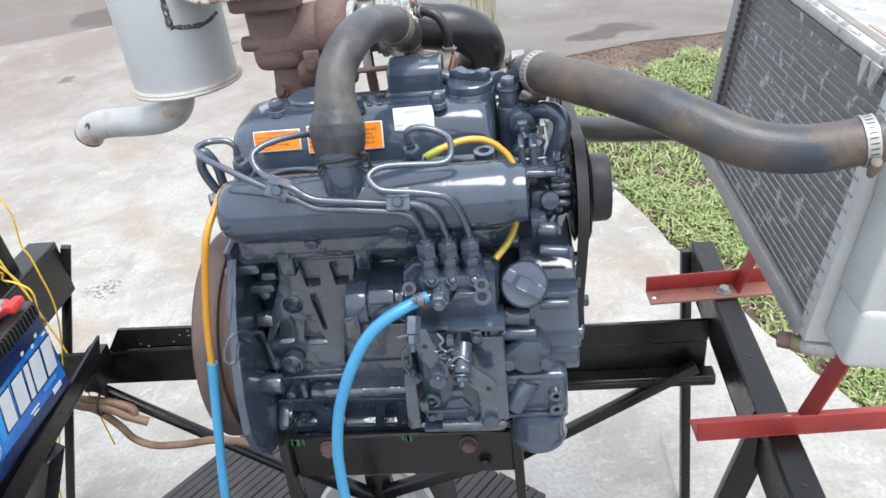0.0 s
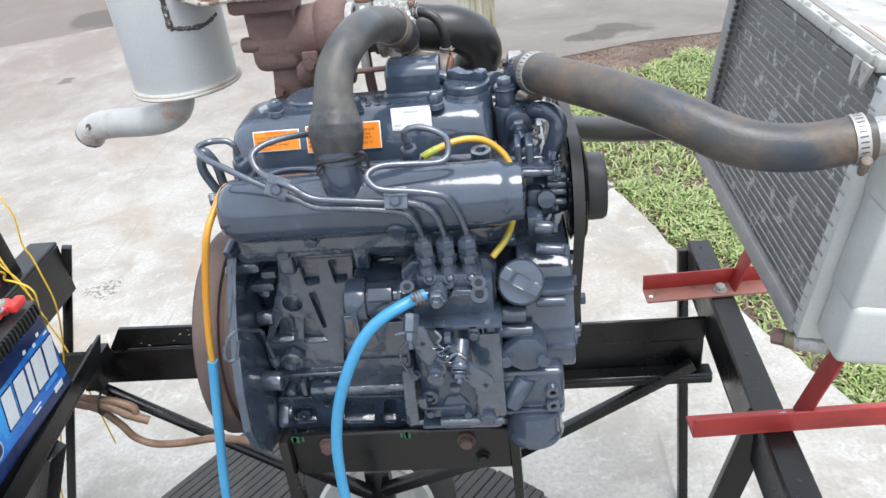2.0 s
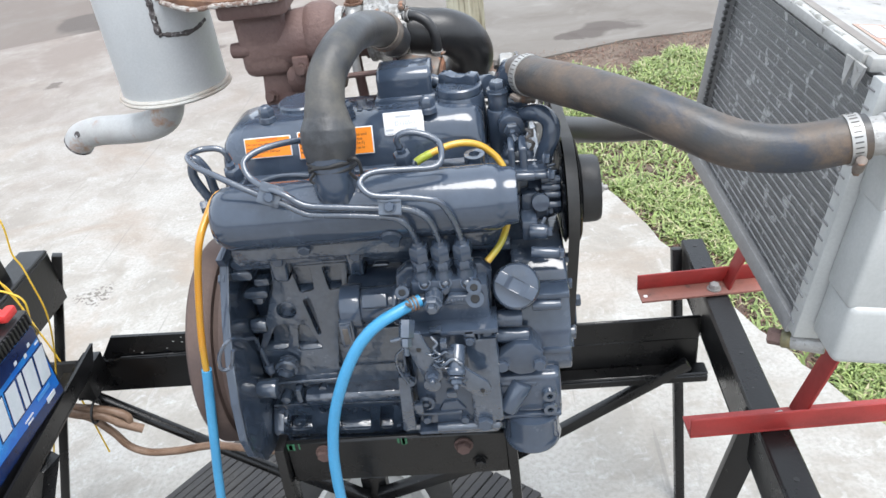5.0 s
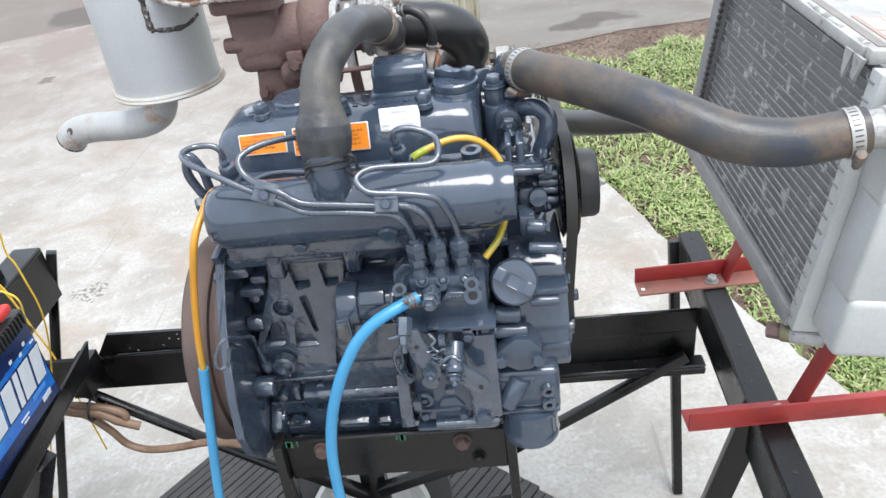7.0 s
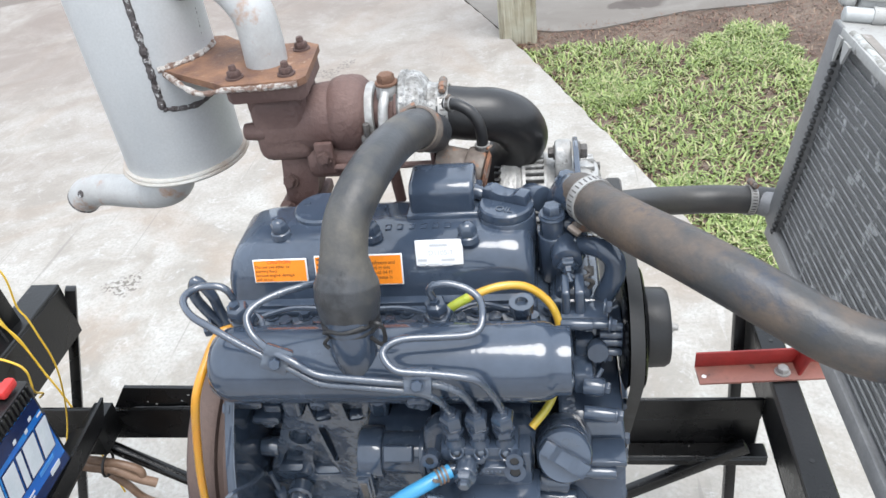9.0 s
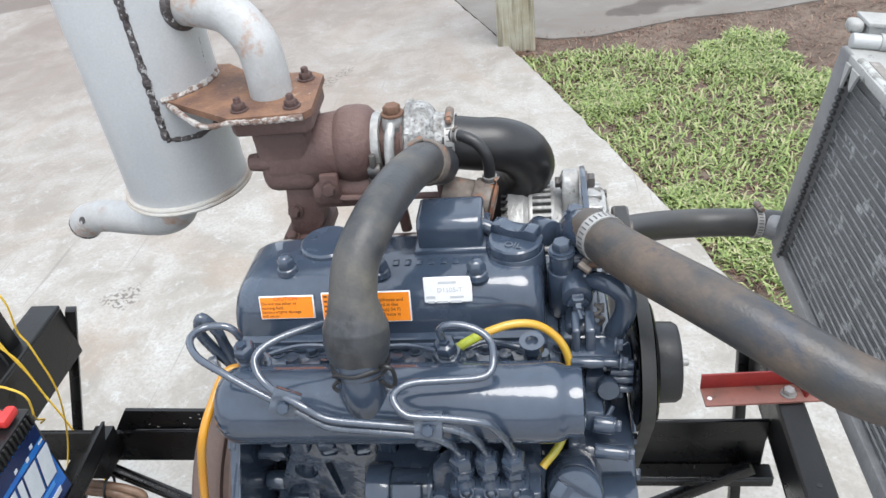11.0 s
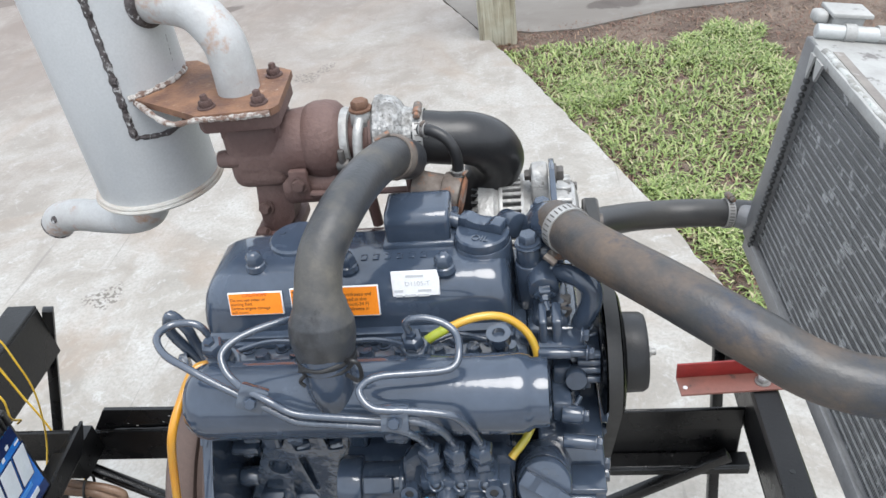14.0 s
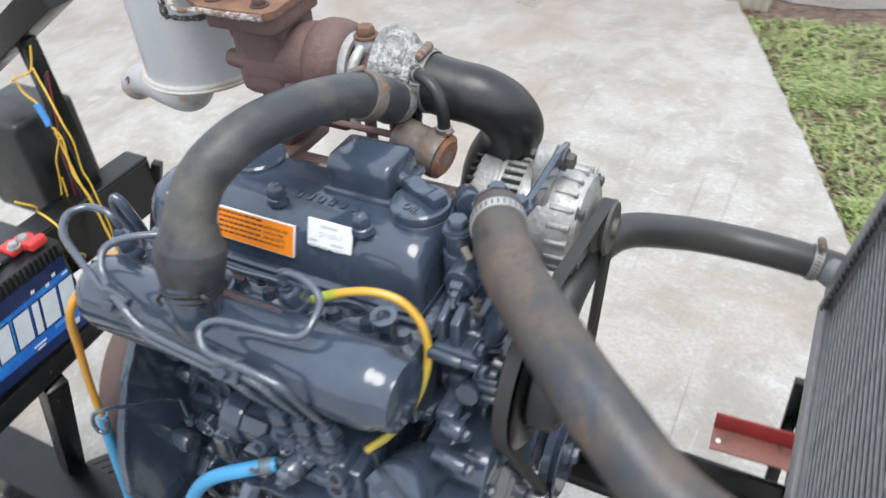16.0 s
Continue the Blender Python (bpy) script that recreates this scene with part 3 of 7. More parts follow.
def ground_sheet(name, outline, z, material, label, category, thickness=0.0):
    bm = bmesh.new()
    if thickness:
        prism(bm, outline, "z", z - thickness, z)
    else:
        bm.faces.new([bm.verts.new((x, y, z)) for x, y in outline])
    return tagged(part(name, bm, material), label, category, kind="structure")


EDGE = [(-0.42, 4.96), (-0.088, 4.175), (0.056, 3.825), (0.20, 3.42), (0.367, 2.972), (0.46, 2.70), (0.551, 2.42), (0.677, 1.98), (0.83, 1.60), (1.08, 1.05), (1.6, -0.2), (4.2, -7.0)]
ground_sheet("ground", [(-400, -400), (400, -400), (400, 400), (-400, 400)], -0.035, M_SOIL, "sandy brown soil beside the concrete slabs", "ground")


def rough_edge(points, seed):
    """The chipped edge of a slab, cut into short uneven stretches."""
    rnd = random.Random(seed)
    out = []
    for (x0, y0), (x1, y1) in zip(points, points[1:]):
        k = max(1, int(math.hypot(x1 - x0, y1 - y0) / 0.05)) if abs(y0) < 5 else 1
        for i in range(k):
            s = i / k
            j = rnd.uniform(-0.006, 0.006)
            out.append((x0 + (x1 - x0) * s + j, y0 + (y1 - y0) * s))
    return out + [points[-1]]


ground_sheet("pavement", [(-12, -9), (-12, 1.86), (-1.07, 6.5)] + rough_edge(EDGE, 3) + [(4.2, -9)], 0.0, M_CONCRETE, "pale worn concrete slab with drag marks and stains", "concrete slab", 0.12)
FARDIRT = [(-0.02, 4.30), (0.16, 4.22), (0.39, 4.217), (0.867, 4.38), (1.288, 4.41), (2.4, 4.75), (7.0, 6.6)]
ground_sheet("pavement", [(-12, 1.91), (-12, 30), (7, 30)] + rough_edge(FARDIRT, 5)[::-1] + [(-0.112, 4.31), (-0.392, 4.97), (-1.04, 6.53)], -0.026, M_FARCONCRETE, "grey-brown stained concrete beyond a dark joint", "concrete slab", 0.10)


def edge_x(y):
    ys, xs = [p[1] for p in EDGE][::-1], [p[0] for p in EDGE][::-1]
    return float(np.interp(y, ys, xs))


def blade_field(name, count, seed, where, material, length, label, flat=0.6, width=0.0035):
    """Many bent blades in one mesh, thick where noise says so."""
    rnd = random.Random(seed)
    verts, faces = [], []
    tries = 0
    while len(faces) < count * 2 and tries < count * 12:
        tries += 1
        x, y = where(rnd)
        if x is None:
            continue
        g = rnd.uniform(0, 2 * math.pi)
        h = rnd.uniform(*length)
        lean = rnd.uniform(flat, 1.38)
        dx, dy = math.cos(g), math.sin(g)
        w = width * rnd.uniform(0.6, 1.2)
        z = -0.035
        a, b = len(verts), h * math.sin(lean)
        up = h * math.cos(lean)
        verts += [(x - dy * w, y + dx * w, z), (x + dy * w, y - dx * w, z), (x + dx * b * 0.5 - dy * w * 0.8, y + dy * b * 0.5 + dx * w * 0.8, z + up * 0.75), (x + dx * b * 0.5 + dy * w * 0.8, y + dy * b * 0.5 - dx * w * 0.8, z + up * 0.75), (x + dx * b, y + dy * b, z + up * rnd.uniform(0.7, 1.0))]
        faces += [(a, a + 1, a + 3, a + 2), (a + 2, a + 3, a + 4)]
    me = bpy.data.meshes.new(name)
    me.from_pydata(verts, [], faces)
    me.materials.append(material)
    return tagged(new(name, me), label, name, kind="stuff")


def in_lawn(rnd):
    if rnd.random() < 0.75:
        y = 4.3 - abs(rnd.gauss(0, 1.0)) * 2.3
        x = edge_x(y) + 0.01 + abs(rnd.gauss(0, 1.0)) * 0.95
    else:
        y = rnd.uniform(-4.5, 4.3)
        x = edge_x(y) + 0.01 + rnd.random() * 5.0
    dirt = 4.02 - 0.55 * max(0.0, x - 0.55)
    patch = noise.noise((x * 2.2, y * 2.2, 0.3)) + 0.35 * noise.noise((x * 7, y * 7, 4.0))
    if y > dirt + 0.12 * noise.noise((x * 5, 0, 7)) and (patch < 0.35 or y > 4.15):
        return None, None
    near = min(1.0, (x - edge_x(y)) / 0.16)
    bare = -0.04 + 0.30 * (1 - near) + 0.42 * min(1.0, max(0.0, (y - 2.5) / 0.9)) - 0.30 * max(0.0, x - 0.75)
    if patch < bare and rnd.random() > 0.12:
        return None, None
    if noise.noise((x * 13, y * 13, 9.0)) + 0.5 * noise.noise((x * 31, y * 31, 2.0)) < -0.15 and rnd.random() > 0.30:
        return None, None
    return x, y


def in_litter(rnd):
    y = rnd.uniform(1.2, 4.6)
    x = edge_x(min(y, 4.1)) + 0.01 + rnd.random() ** 1.6 * 1.9
    if y > 4.25 + 0.15 * x:
        return None, None
    far = y > 3.5 - 0.3 * x
    if not far and rnd.random() > 0.45:
        return None, None
    return x, y


blade_field("grass", 150000, 11, in_lawn, M_GRASS, (0.020, 0.062), "patchy coarse green lawn along the slab", 0.75, 0.0040)
blade_field("leaf_litter", 11000, 12, in_litter, M_LITTER, (0.015, 0.05), "brown pine needles and dry leaves on soil", 1.15, 0.0025)

post = thing("timber_post", (-0.01, 4.16, -0.035), "weathered grey-green square timber post standing in soil", "post")
bm = bmesh.new()
prism(bm, rounded(-0.105, 0.085, 4.09, 4.27, 0.018), "z", -0.10, 3.0)
part("shaft", bm, M_POST, post)


def twig(points, r):
    bm = bmesh.new()
    tube(bm, points, r, 7, 4)
    return tagged(part("twig", bm, M_WOODGREY), "thin dry twig lying in the grass", "twig")


twig([(0.93, 2.62, -0.02), (1.0, 2.585, -0.008), (1.10, 2.57, -0.012)], 0.006)

# ---------------------------------------------------------------- engine
engine = thing("diesel_engine", (-0.02, 0.88, 0.60), "three-cylinder diesel engine in glossy blue-grey paint on a black stand", "engine")

# cylinder block with its webs, pads and ledges
block = bmesh.new()
box(block, -0.168, 0.128, 0.843, 0.975, 0.630, 0.906, 0.004)
box(block, -0.187, -0.160, 0.852, 0.975, 0.630, 0.906, 0.004)
box(block, -0.187, 0.128, 0.815, 0.850, 0.896, 0.908, 0.003)
prism(block, [(-0.178, 0.742), (-0.150, 0.862), (-0.138, 0.898), (0.120, 0.898), (0.120, 0.742)], "y", 0.832, 0.850)
box(block, -0.182, 0.120, 0.823, 0.850, 0.632, 0.742)
block = part("cylinder_block", block, M_CAST, engine, pieces="ledge")


def round_corners(points, r, seg=3):
    out = []
    n = len(points)
    for i in range(n):
        p, a, b = Vector(points[i]), Vector(points[i - 1]), Vector(points[(i + 1) % n])
        u, w = (a - p), (b - p)
        d = min(r, 0.4 * u.length, 0.4 * w.length)
        p0, p1 = p + u.normalized() * d, p + w.normalized() * d
        for k in range(seg + 1):
            f = k / seg
            out.append(tuple(p0 * (1 - f) ** 2 + p * 2 * f * (1 - f) + p1 * f * f))
    return out


def pierced(name, outline, holes, y0, y1, bevel, parent):
    """An upright casting face with windows through it and rolled edges."""
    bm = bmesh.new()
    edges = []
    for loop in [outline] + holes:
        vs = [bm.verts.new((x, y0, z)) for x, z in loop]
        edges += [bm.edges.new((vs[i], vs[(i + 1) % len(vs)])) for i in range(len(vs))]
    got = bmesh.ops.triangle_fill(bm, use_beauty=True, use_dissolve=False, edges=edges, normal=(0, -1, 0))
    faces = [g for g in got["geom"] if isinstance(g, bmesh.types.BMFace)]
    grown = bmesh.ops.extrude_face_region(bm, geom=faces, use_keep_orig=True)
    bmesh.ops.translate(bm, verts=[g for g in grown["geom"] if isinstance(g, bmesh.types.BMVert)], vec=(0, y1 - y0, 0))
    bmesh.ops.recalc_face_normals(bm, faces=bm.faces)
    front = [e for e in bm.edges if len(e.link_faces) == 2 and all(abs(v.co.y - y0) < 1e-6 for v in e.verts) and abs(e.link_faces[0].normal.dot(e.link_faces[1].normal)) < 0.5]
    bmesh.ops.bevel(bm, geom=front, offset=bevel, segments=3, affect="EDGES", profile=0.5, clamp_overlap=True)
    return part(name, bm, M_CAST, parent, sharp=50)


def disc_outline(x, z, r, seg=18):
    return [(x + r * math.cos(2 * math.pi * k / seg), z + r * math.sin(2 * math.pi * k / seg)) for k in range(seg)]


def wedge(x0, x1, z, depth=0.006, rise=0.005, y=0.8215):
    """A sloping lip at the foot of a window."""
    bm = bmesh.new()
    prism(bm, [(y, z - 0.004), (y, z), (y + depth, z + rise), (0.846, z + rise + 0.003), (0.846, z - 0.004)], "x", x0, x1, 0.0016, 3)
    part("sill", bm, M_CAST, block)


def pad(x0, x1, z0, z1, y, deep=0.85, r=0.004, bevel=0.0022):
    bm = bmesh.new()
    prism(bm, round_corners([(x0, z0), (x1, z0), (x1, z1), (x0, z1)], r), "y", y, deep, bevel)
    part("pad", bm, M_CAST, block)


# the A-shaped webs between the flywheel plate and the starter
pierced("lattice", round_corners([(-0.143, 0.900), (-0.087, 0.900), (-0.055, 0.897), (-0.063, 0.857), (-0.076, 0.842), (-0.094, 0.738), (-0.112, 0.730), (-0.186, 0.738), (-0.186, 0.772), (-0.174, 0.803), (-0.159, 0.840), (-0.147, 0.867)], 0.005), [
    round_corners([(-0.122, 0.893), (-0.099, 0.893), (-0.100, 0.860), (-0.117, 0.857)], 0.004),
    round_corners([(-0.086, 0.892), (-0.065, 0.891), (-0.067, 0.860), (-0.083, 0.858)], 0.004),
    round_corners([(-0.117, 0.848), (-0.107, 0.849), (-0.104, 0.797), (-0.109, 0.795)], 0.003),
    round_corners([(-0.157, 0.814), (-0.140, 0.815), (-0.149, 0.777), (-0.178, 0.776)], 0.005),
    round_corners([(-0.130, 0.813), (-0.119, 0.811), (-0.106, 0.774), (-0.137, 0.773)], 0.005),
    disc_outline(-0.139, 0.834, 0.0120)], 0.820, 0.846, 0.0034, block)
for x0, x1, z in ((-0.118, -0.100, 0.857), (-0.083, -0.066, 0.858), (-0.178, -0.149, 0.776), (-0.137, -0.106, 0.773)):
    wedge(x0, x1, z)
# foot flange over the cradle
pierced("foot_flange", round_corners([(-0.186, 0.696), (-0.020, 0.690), (-0.024, 0.635), (-0.188, 0.640)], 0.005), [
    disc_outline(-0.176, 0.685, 0.0044, 12), disc_outline(-0.124, 0.682, 0.0046, 12), disc_outline(-0.178, 0.650, 0.0042, 12),
    round_corners([(-0.168, 0.676), (-0.140, 0.675), (-0.144, 0.650), (-0.172, 0.651)], 0.005),
    round_corners([(-0.104, 0.684), (-0.063, 0.682), (-0.068, 0.645), (-0.108, 0.647)], 0.005),
    round_corners([(-0.050, 0.683), (-0.034, 0.682), (-0.040, 0.644), (-0.057, 0.645)], 0.005)], 0.812, 0.846, 0.0030, block)
for x0, x1, z in ((-0.107, -0.068, 0.647), (-0.056, -0.040, 0.646), (-0.171, -0.144, 0.652)):
    wedge(x0, x1, z, 0.008, 0.005, 0.8145)
pad(-0.190, -0.164, 0.884, 0.896, 0.812, r=0.0055)
pad(-0.184, -0.155, 0.854, 0.865, 0.818, r=0.005)
pad(-0.032, -0.009, 0.858, 0.885, 0.826, r=0.007)
pad(-0.061, -0.037, 0.868, 0.896, 0.825, r=0.006)
pad(-0.151, -0.143, 0.701, 0.724, 0.805, r=0.003)
# smooth wall and the ledge at its foot
pad(-0.090, 0.004, 0.700, 0.795, 0.826, r=0.006, bevel=0.003)
bm = bmesh.new()
prism(bm, [(0.803, 0.699), (0.802, 0.710), (0.806, 0.7145), (0.845, 0.718), (0.845, 0.697)], "x", -0.139, 0.000, 0.0018, 3)
part("ledge", bm, M_CAST, block)
bm = bmesh.new()
prism(bm, [(0.812, 0.727), (0.811, 0.733), (0.846, 0.742), (0.846, 0.727)], "x", -0.180, -0.094, 0.0018, 3)
part("ledge", bm, M_CAST, block)
for p0, p1, r in (((-0.187, 0.826, 0.812), (-0.166, 0.826, 0.812), 0.0105), ((-0.188, 0.792, 0.742), (-0.162, 0.790, 0.742), 0.0125), ((-0.187, 0.812, 0.672), (-0.168, 0.810, 0.672), 0.0095), ((-0.166, 0.845, 0.705), (-0.166, 0.806, 0.705), 0.0075), ((-0.172, 0.845, 0.846), (-0.172, 0.826, 0.846), 0.0075)):
    bm = bmesh.new()
    rod(bm, p0, p1, r, seg=24, bevel=0.004)
    part("boss", bm, M_CAST, block)
for x, z, r, y in ((-0.139, 0.834, 0.0112, 0.826), (-0.152, 0.758, 0.0135, 0.806)):
    bm = bmesh.new()
    lathe(bm, [(r, 0), (r, 0.012), (r * 0.80, 0.0135), (r * 0.66, 0.007), (r * 0.3, 0.0085), (0, 0.009)], (x, y + 0.010, z), (0, -1, 0), 28)
    part("core_plug", bm, M_CAST, block)
bm = bmesh.new()
rod(bm, (-0.177, 0.806, 0.793), (-0.172, 0.804, 0.764), 0.0028, seg=12)
rod(bm, (-0.172, 0.804, 0.768), (-0.171, 0.803, 0.757), 0.0062, seg=16, bevel=0.001)
part("dipstick", bm, M_ENGINE, block, pieces="dipstick_cap")
for x, z in ((-0.099, 0.675), (-0.092, 0.677), (-0.086, 0.672), (-0.080, 0.675), (-0.097, 0.667), (-0.089, 0.665), (-0.077, 0.668), (-0.072, 0.666)):
    bm = bmesh.new()
    box(bm, x, x + 0.0045, 0.8210, 0.825, z, z + 0.0032, 0.0008)
    part("casting_mark", bm, M_CAST, block)
for x, z in ((-0.1765, 0.6855), (-0.0300, 0.684), (-0.0300, 0.648)):
    bolt(block, (x, 0.8125, z), (0, -1, 0), 0.0085)
for x, z, r in ((-0.158, 0.660, 0.0085), (-0.118, 0.712, 0.0060), (-0.050, 0.822, 0.0070), (-0.010, 0.735, 0.0065)):
    bm = bmesh.new()
    lathe(bm, [(0, 0), (r, 0), (r, 0.010), (r * 0.85, 0.0125), (r * 0.35, 0.0130), (0, 0.011)], (x, 0.826, z), (0, -1, 0.15), 22)
    part("boss", bm, M_CAST, block)
for x0, x1, z0, z1 in ((-0.016, -0.004, 0.800, 0.842), (-0.030, -0.006, 0.846, 0.852), (-0.168, -0.150, 0.870, 0.880)):
    pad(x0, x1, z0, z1, 0.820, r=0.003)
# starter nose
bm = bmesh.new()
rod(bm, (-0.060, 0.778, 0.864), (-0.036, 0.778, 0.864), 0.0250, seg=32, bevel=0.004)
rod(bm, (-0.038, 0.778, 0.864), (0.010, 0.778, 0.864), 0.0205, seg=32, bevel=0.002)
box(bm, -0.014, 0.014, -0.0045, 0.004, -0.008, 0.008, 0.0022, 3, m=Matrix.Translation((-0.020, 0.7625, 0.8795)) @ Matrix.Rotation(radians(-44), 4, "X"))
rod(bm, (-0.002, 0.778, 0.864), (0.004, 0.778, 0.864), 0.0235, seg=32, bevel=0.002)
box(bm, -0.056, 0.006, 0.778, 0.845, 0.846, 0.882, 0.004)
part("starter_nose_housing", bm, M_ENGINE, block, pieces="starter_pad")
bm = bmesh.new()
box(bm, -0.0595, -0.0485, 0.7455, 0.7490, 0.833, 0.862, 0.0008)
plate = part("data_plate", bm, M_STEELPIPE, block, "small riveted metal data plate")
bm = bmesh.new()
box(bm, -0.0570, -0.0510, 0.7448, 0.7460, 0.837, 0.858, 0.0003, 1)
part("plate_field", bm, M_DULLSTEEL, plate)
bm = bmesh.new()
box(bm, -0.062, -0.046, 0.749, 0.850, 0.830, 0.864, 0.003)
part("plate_bracket", bm, M_CAST, block)
# flywheel plate with its turned-in edge
PLATE = [(0.800, 0.922), (0.808, 0.909), (0.789, 0.887), (0.765, 0.857), (0.743, 0.816), (0.727, 0.777), (0.717, 0.732), (0.725, 0.698), (0.752, 0.662), (0.800, 0.640), (0.97, 0.635), (1.02, 0.70), (1.01, 0.85), (0.96, 0.930)]
bm = bmesh.new()
prism(bm, PLATE, "x", -0.195, -0.187, 0.0012)
rear = part("rear_plate", bm, M_ENGINE, engine)
bm = bmesh.new()
prism(bm, PLATE[1:9] + [(y + 0.0055, z + 0.001) for y, z in PLATE[8:0:-1]], "x", -0.187, -0.1855)
part("plate_edge", bm, M_STEELPIPE, rear)
bolt(rear, (-0.190, 0.806, 0.893), (-1, 0, 0), 0.014)

bm = bmesh.new()
box(bm, -0.182, 0.105, 0.812, 0.965, 0.575, 0.640, 0.02, 3)
prism(bm, [(0.790, 0.668), (0.812, 0.690), (0.870, 0.690), (0.870, 0.600), (0.806, 0.600)], "x", -0.187, -0.172, 0.005)
part("sump", bm, M_CAST, engine, pieces="sump_corner")

fly = bmesh.new()
lathe(fly, [(0, 0), (0.129, 0), (0.133, 0.004), (0.133, 0.026), (0.130, 0.030), (0.122, 0.030), (0.120, 0.036), (0.127, 0.038), (0.128, 0.048), (0.125, 0.050), (0, 0.050)], (-0.250, 0.885, 0.752), (1, 0, 0), 72)
fly = part("flywheel", fly, M_FLYWHEEL, engine, "rusty brown flywheel with ring gear")

head = bmesh.new()
box(head, -0.172, 0.122, 0.800, 0.975, 0.908, 0.985, 0.005)
box(head, -0.168, 0.118, 0.794, 0.83, 0.950, 0.975, 0.004)
head = part("cylinder_head", head, M_CAST, engine)
for k in range(9):
    x = -0.150 + 0.032 * k
    bm = bmesh.new()
    rod(bm, (x, 0.822, 0.983), (x, 0.822, 0.993), 0.008, 0.006, 14)
    part("boss", bm, M_CAST, head)
    bolt(head, (x + 0.015, 0.835, 0.985), (0, 0, 1), 0.010)

# valve cover
cover = bmesh.new()
prof = [(0.838, 0.985), (0.838, 0.996), (0.845, 0.998), (0.848, 1.018), (0.853, 1.032), (0.862, 1.042), (0.876, 1.046), (0.928, 1.046), (0.942, 1.039), (0.950, 1.025), (0.953, 0.985)]
stations = [(-0.1770, 0.48), (-0.1762, 0.64), (-0.1730, 0.78), (-0.1675, 0.88), (-0.1590, 0.95), (-0.1480, 0.99), (-0.136, 1.0), (0.078, 1.0), (0.092, 0.985), (0.100, 0.95), (0.1055, 0.88), (0.1085, 0.76), (0.1095, 0.58)]
rings = []
for x, s in stations:
    rings.append([cover.verts.new((x, 0.904 + (y - 0.904) * (0.72 + 0.28 * s), 0.985 + (z - 0.985) * s)) for y, z in prof])
for a, b in zip(rings, rings[1:]):
    for k in range(len(prof)):
        j = (k + 1) % len(prof)
        cover.faces.new((a[k], a[j], b[j], b[k]))
cover.faces.new(rings[0])
cover.faces.new(rings[-1])
cover = part("valve_cover", cover, M_ENGINE, engine, sharp=50)
bm = bmesh.new()
box(bm, -0.176, 0.111, 0.834, 0.958, 0.984, 0.992, 0.003)
part("cover_flange", bm, M_ENGINE, cover)
bm = bmesh.new()
rod(bm, (0.085, 0.902, 0.990), (0.085, 0.902, 1.050), 0.0300, 0.0262, 40, 0.002)
filler = part("filler_neck", bm, M_ENGINE, cover)
bm = bmesh.new()
lathe(bm, [(0, 0), (0.0252, 0), (0.0256, 0.002), (0.0248, 0.0075), (0.0232, 0.009), (0, 0.009)], (0.085, 0.902, 1.050), (0, 0, 1), 40)
cap = part("oil_cap", bm, M_ENGINE, filler)
bm = bmesh.new()
grip = Matrix.Translation((0.085, 0.9065, 1.0588)) @ Matrix.Rotation(radians(-24), 4, "Z")
prism(bm, [(-0.0225, 0.0), (-0.0210, 0.0100), (-0.0120, 0.0108), (-0.0055, 0.0062), (0.0055, 0.0062), (0.0120, 0.0108), (0.0210, 0.0100), (0.0225, 0.0)], "y", -0.0055, 0.0085, 0.0012)
bm.transform(grip)
part("cap_grip", bm, M_ENGINE, filler)


def words(text, size, m, material, parent, depth=0.0006, align="CENTER"):
    cu = bpy.data.curves.new("lettering", "FONT")
    cu.body, cu.size, cu.extrude, cu.align_x, cu.align_y = text, size, depth, align, "CENTER"
    ob = bpy.data.objects.new("lettering", cu)
    me = bpy.data.meshes.new_from_object(ob)
    bpy.data.objects.remove(ob)
    me.transform(m)
    me.materials.append(material)
    o = new("lettering", me)
    o.parent = parent
    return o


words("OIL", 0.0105, Matrix.Translation((0.0835, 0.8885, 1.0594)) @ Matrix.Rotation(radians(-16), 4, "Z"), M_STEELPIPE, filler, 0.0008)
bm = bmesh.new()
lathe(bm, [(0, -0.006), (0.0275, -0.006), (0.0265, 0.003), (0.0245, 0.005), (0, 0.005)], (-0.094, 0.920, 1.046), (0, 0, 1), 48)
lathe(bm, [(0, 0), (0.0035, 0), (0.0032, 0.0012), (0, 0.0012)], (-0.109, 0.926, 1.051), (0, 0, 1), 12)
part("blank_cap", bm, M_ENGINE, cover)
# breather box with sloping shoulders
bm = bmesh.new()
prism(bm, [(0.901, 1.044), (0.901, 1.0725), (0.909, 1.0795), (0.942, 1.0795), (0.952, 1.072), (0.955, 1.044)], "x", -0.004, 0.056, 0.0042, 3)
prism(bm, [(0.897, 1.044), (0.8985, 1.051), (0.958, 1.051), (0.960, 1.044)], "x", -0.008, 0.060, 0.0022, 3)
breather = part("breather_box", bm, M_ENGINE, cover, pieces="breather_flange")
bm = bmesh.new()
rod(bm, (0.050, 0.926, 1.060), (0.066, 0.920, 1.055), 0.0070, seg=16, bevel=0.001)
part("breather_stub", bm, M_ENGINE, breather)
for x, y in ((-0.124, 0.880), (-0.036, 0.872), (0.052, 0.864)):
    bm = bmesh.new()
    lathe(bm, [(0, 0), (0.010, 0), (0.009, 0.005), (0.0075, 0.006), (0.0075, 0.010)], (x, y, 1.0455), (0, 0, 1), 20)
    lathe(bm, [(0.0085, 0.007), (0.0085, 0.012), (0.0068, 0.0155), (0.004, 0.018), (0, 0.0185)], (x, y, 1.0455), (0, 0, 1), 6)
    part("dome_nut", bm, M_ENGINE, cover)
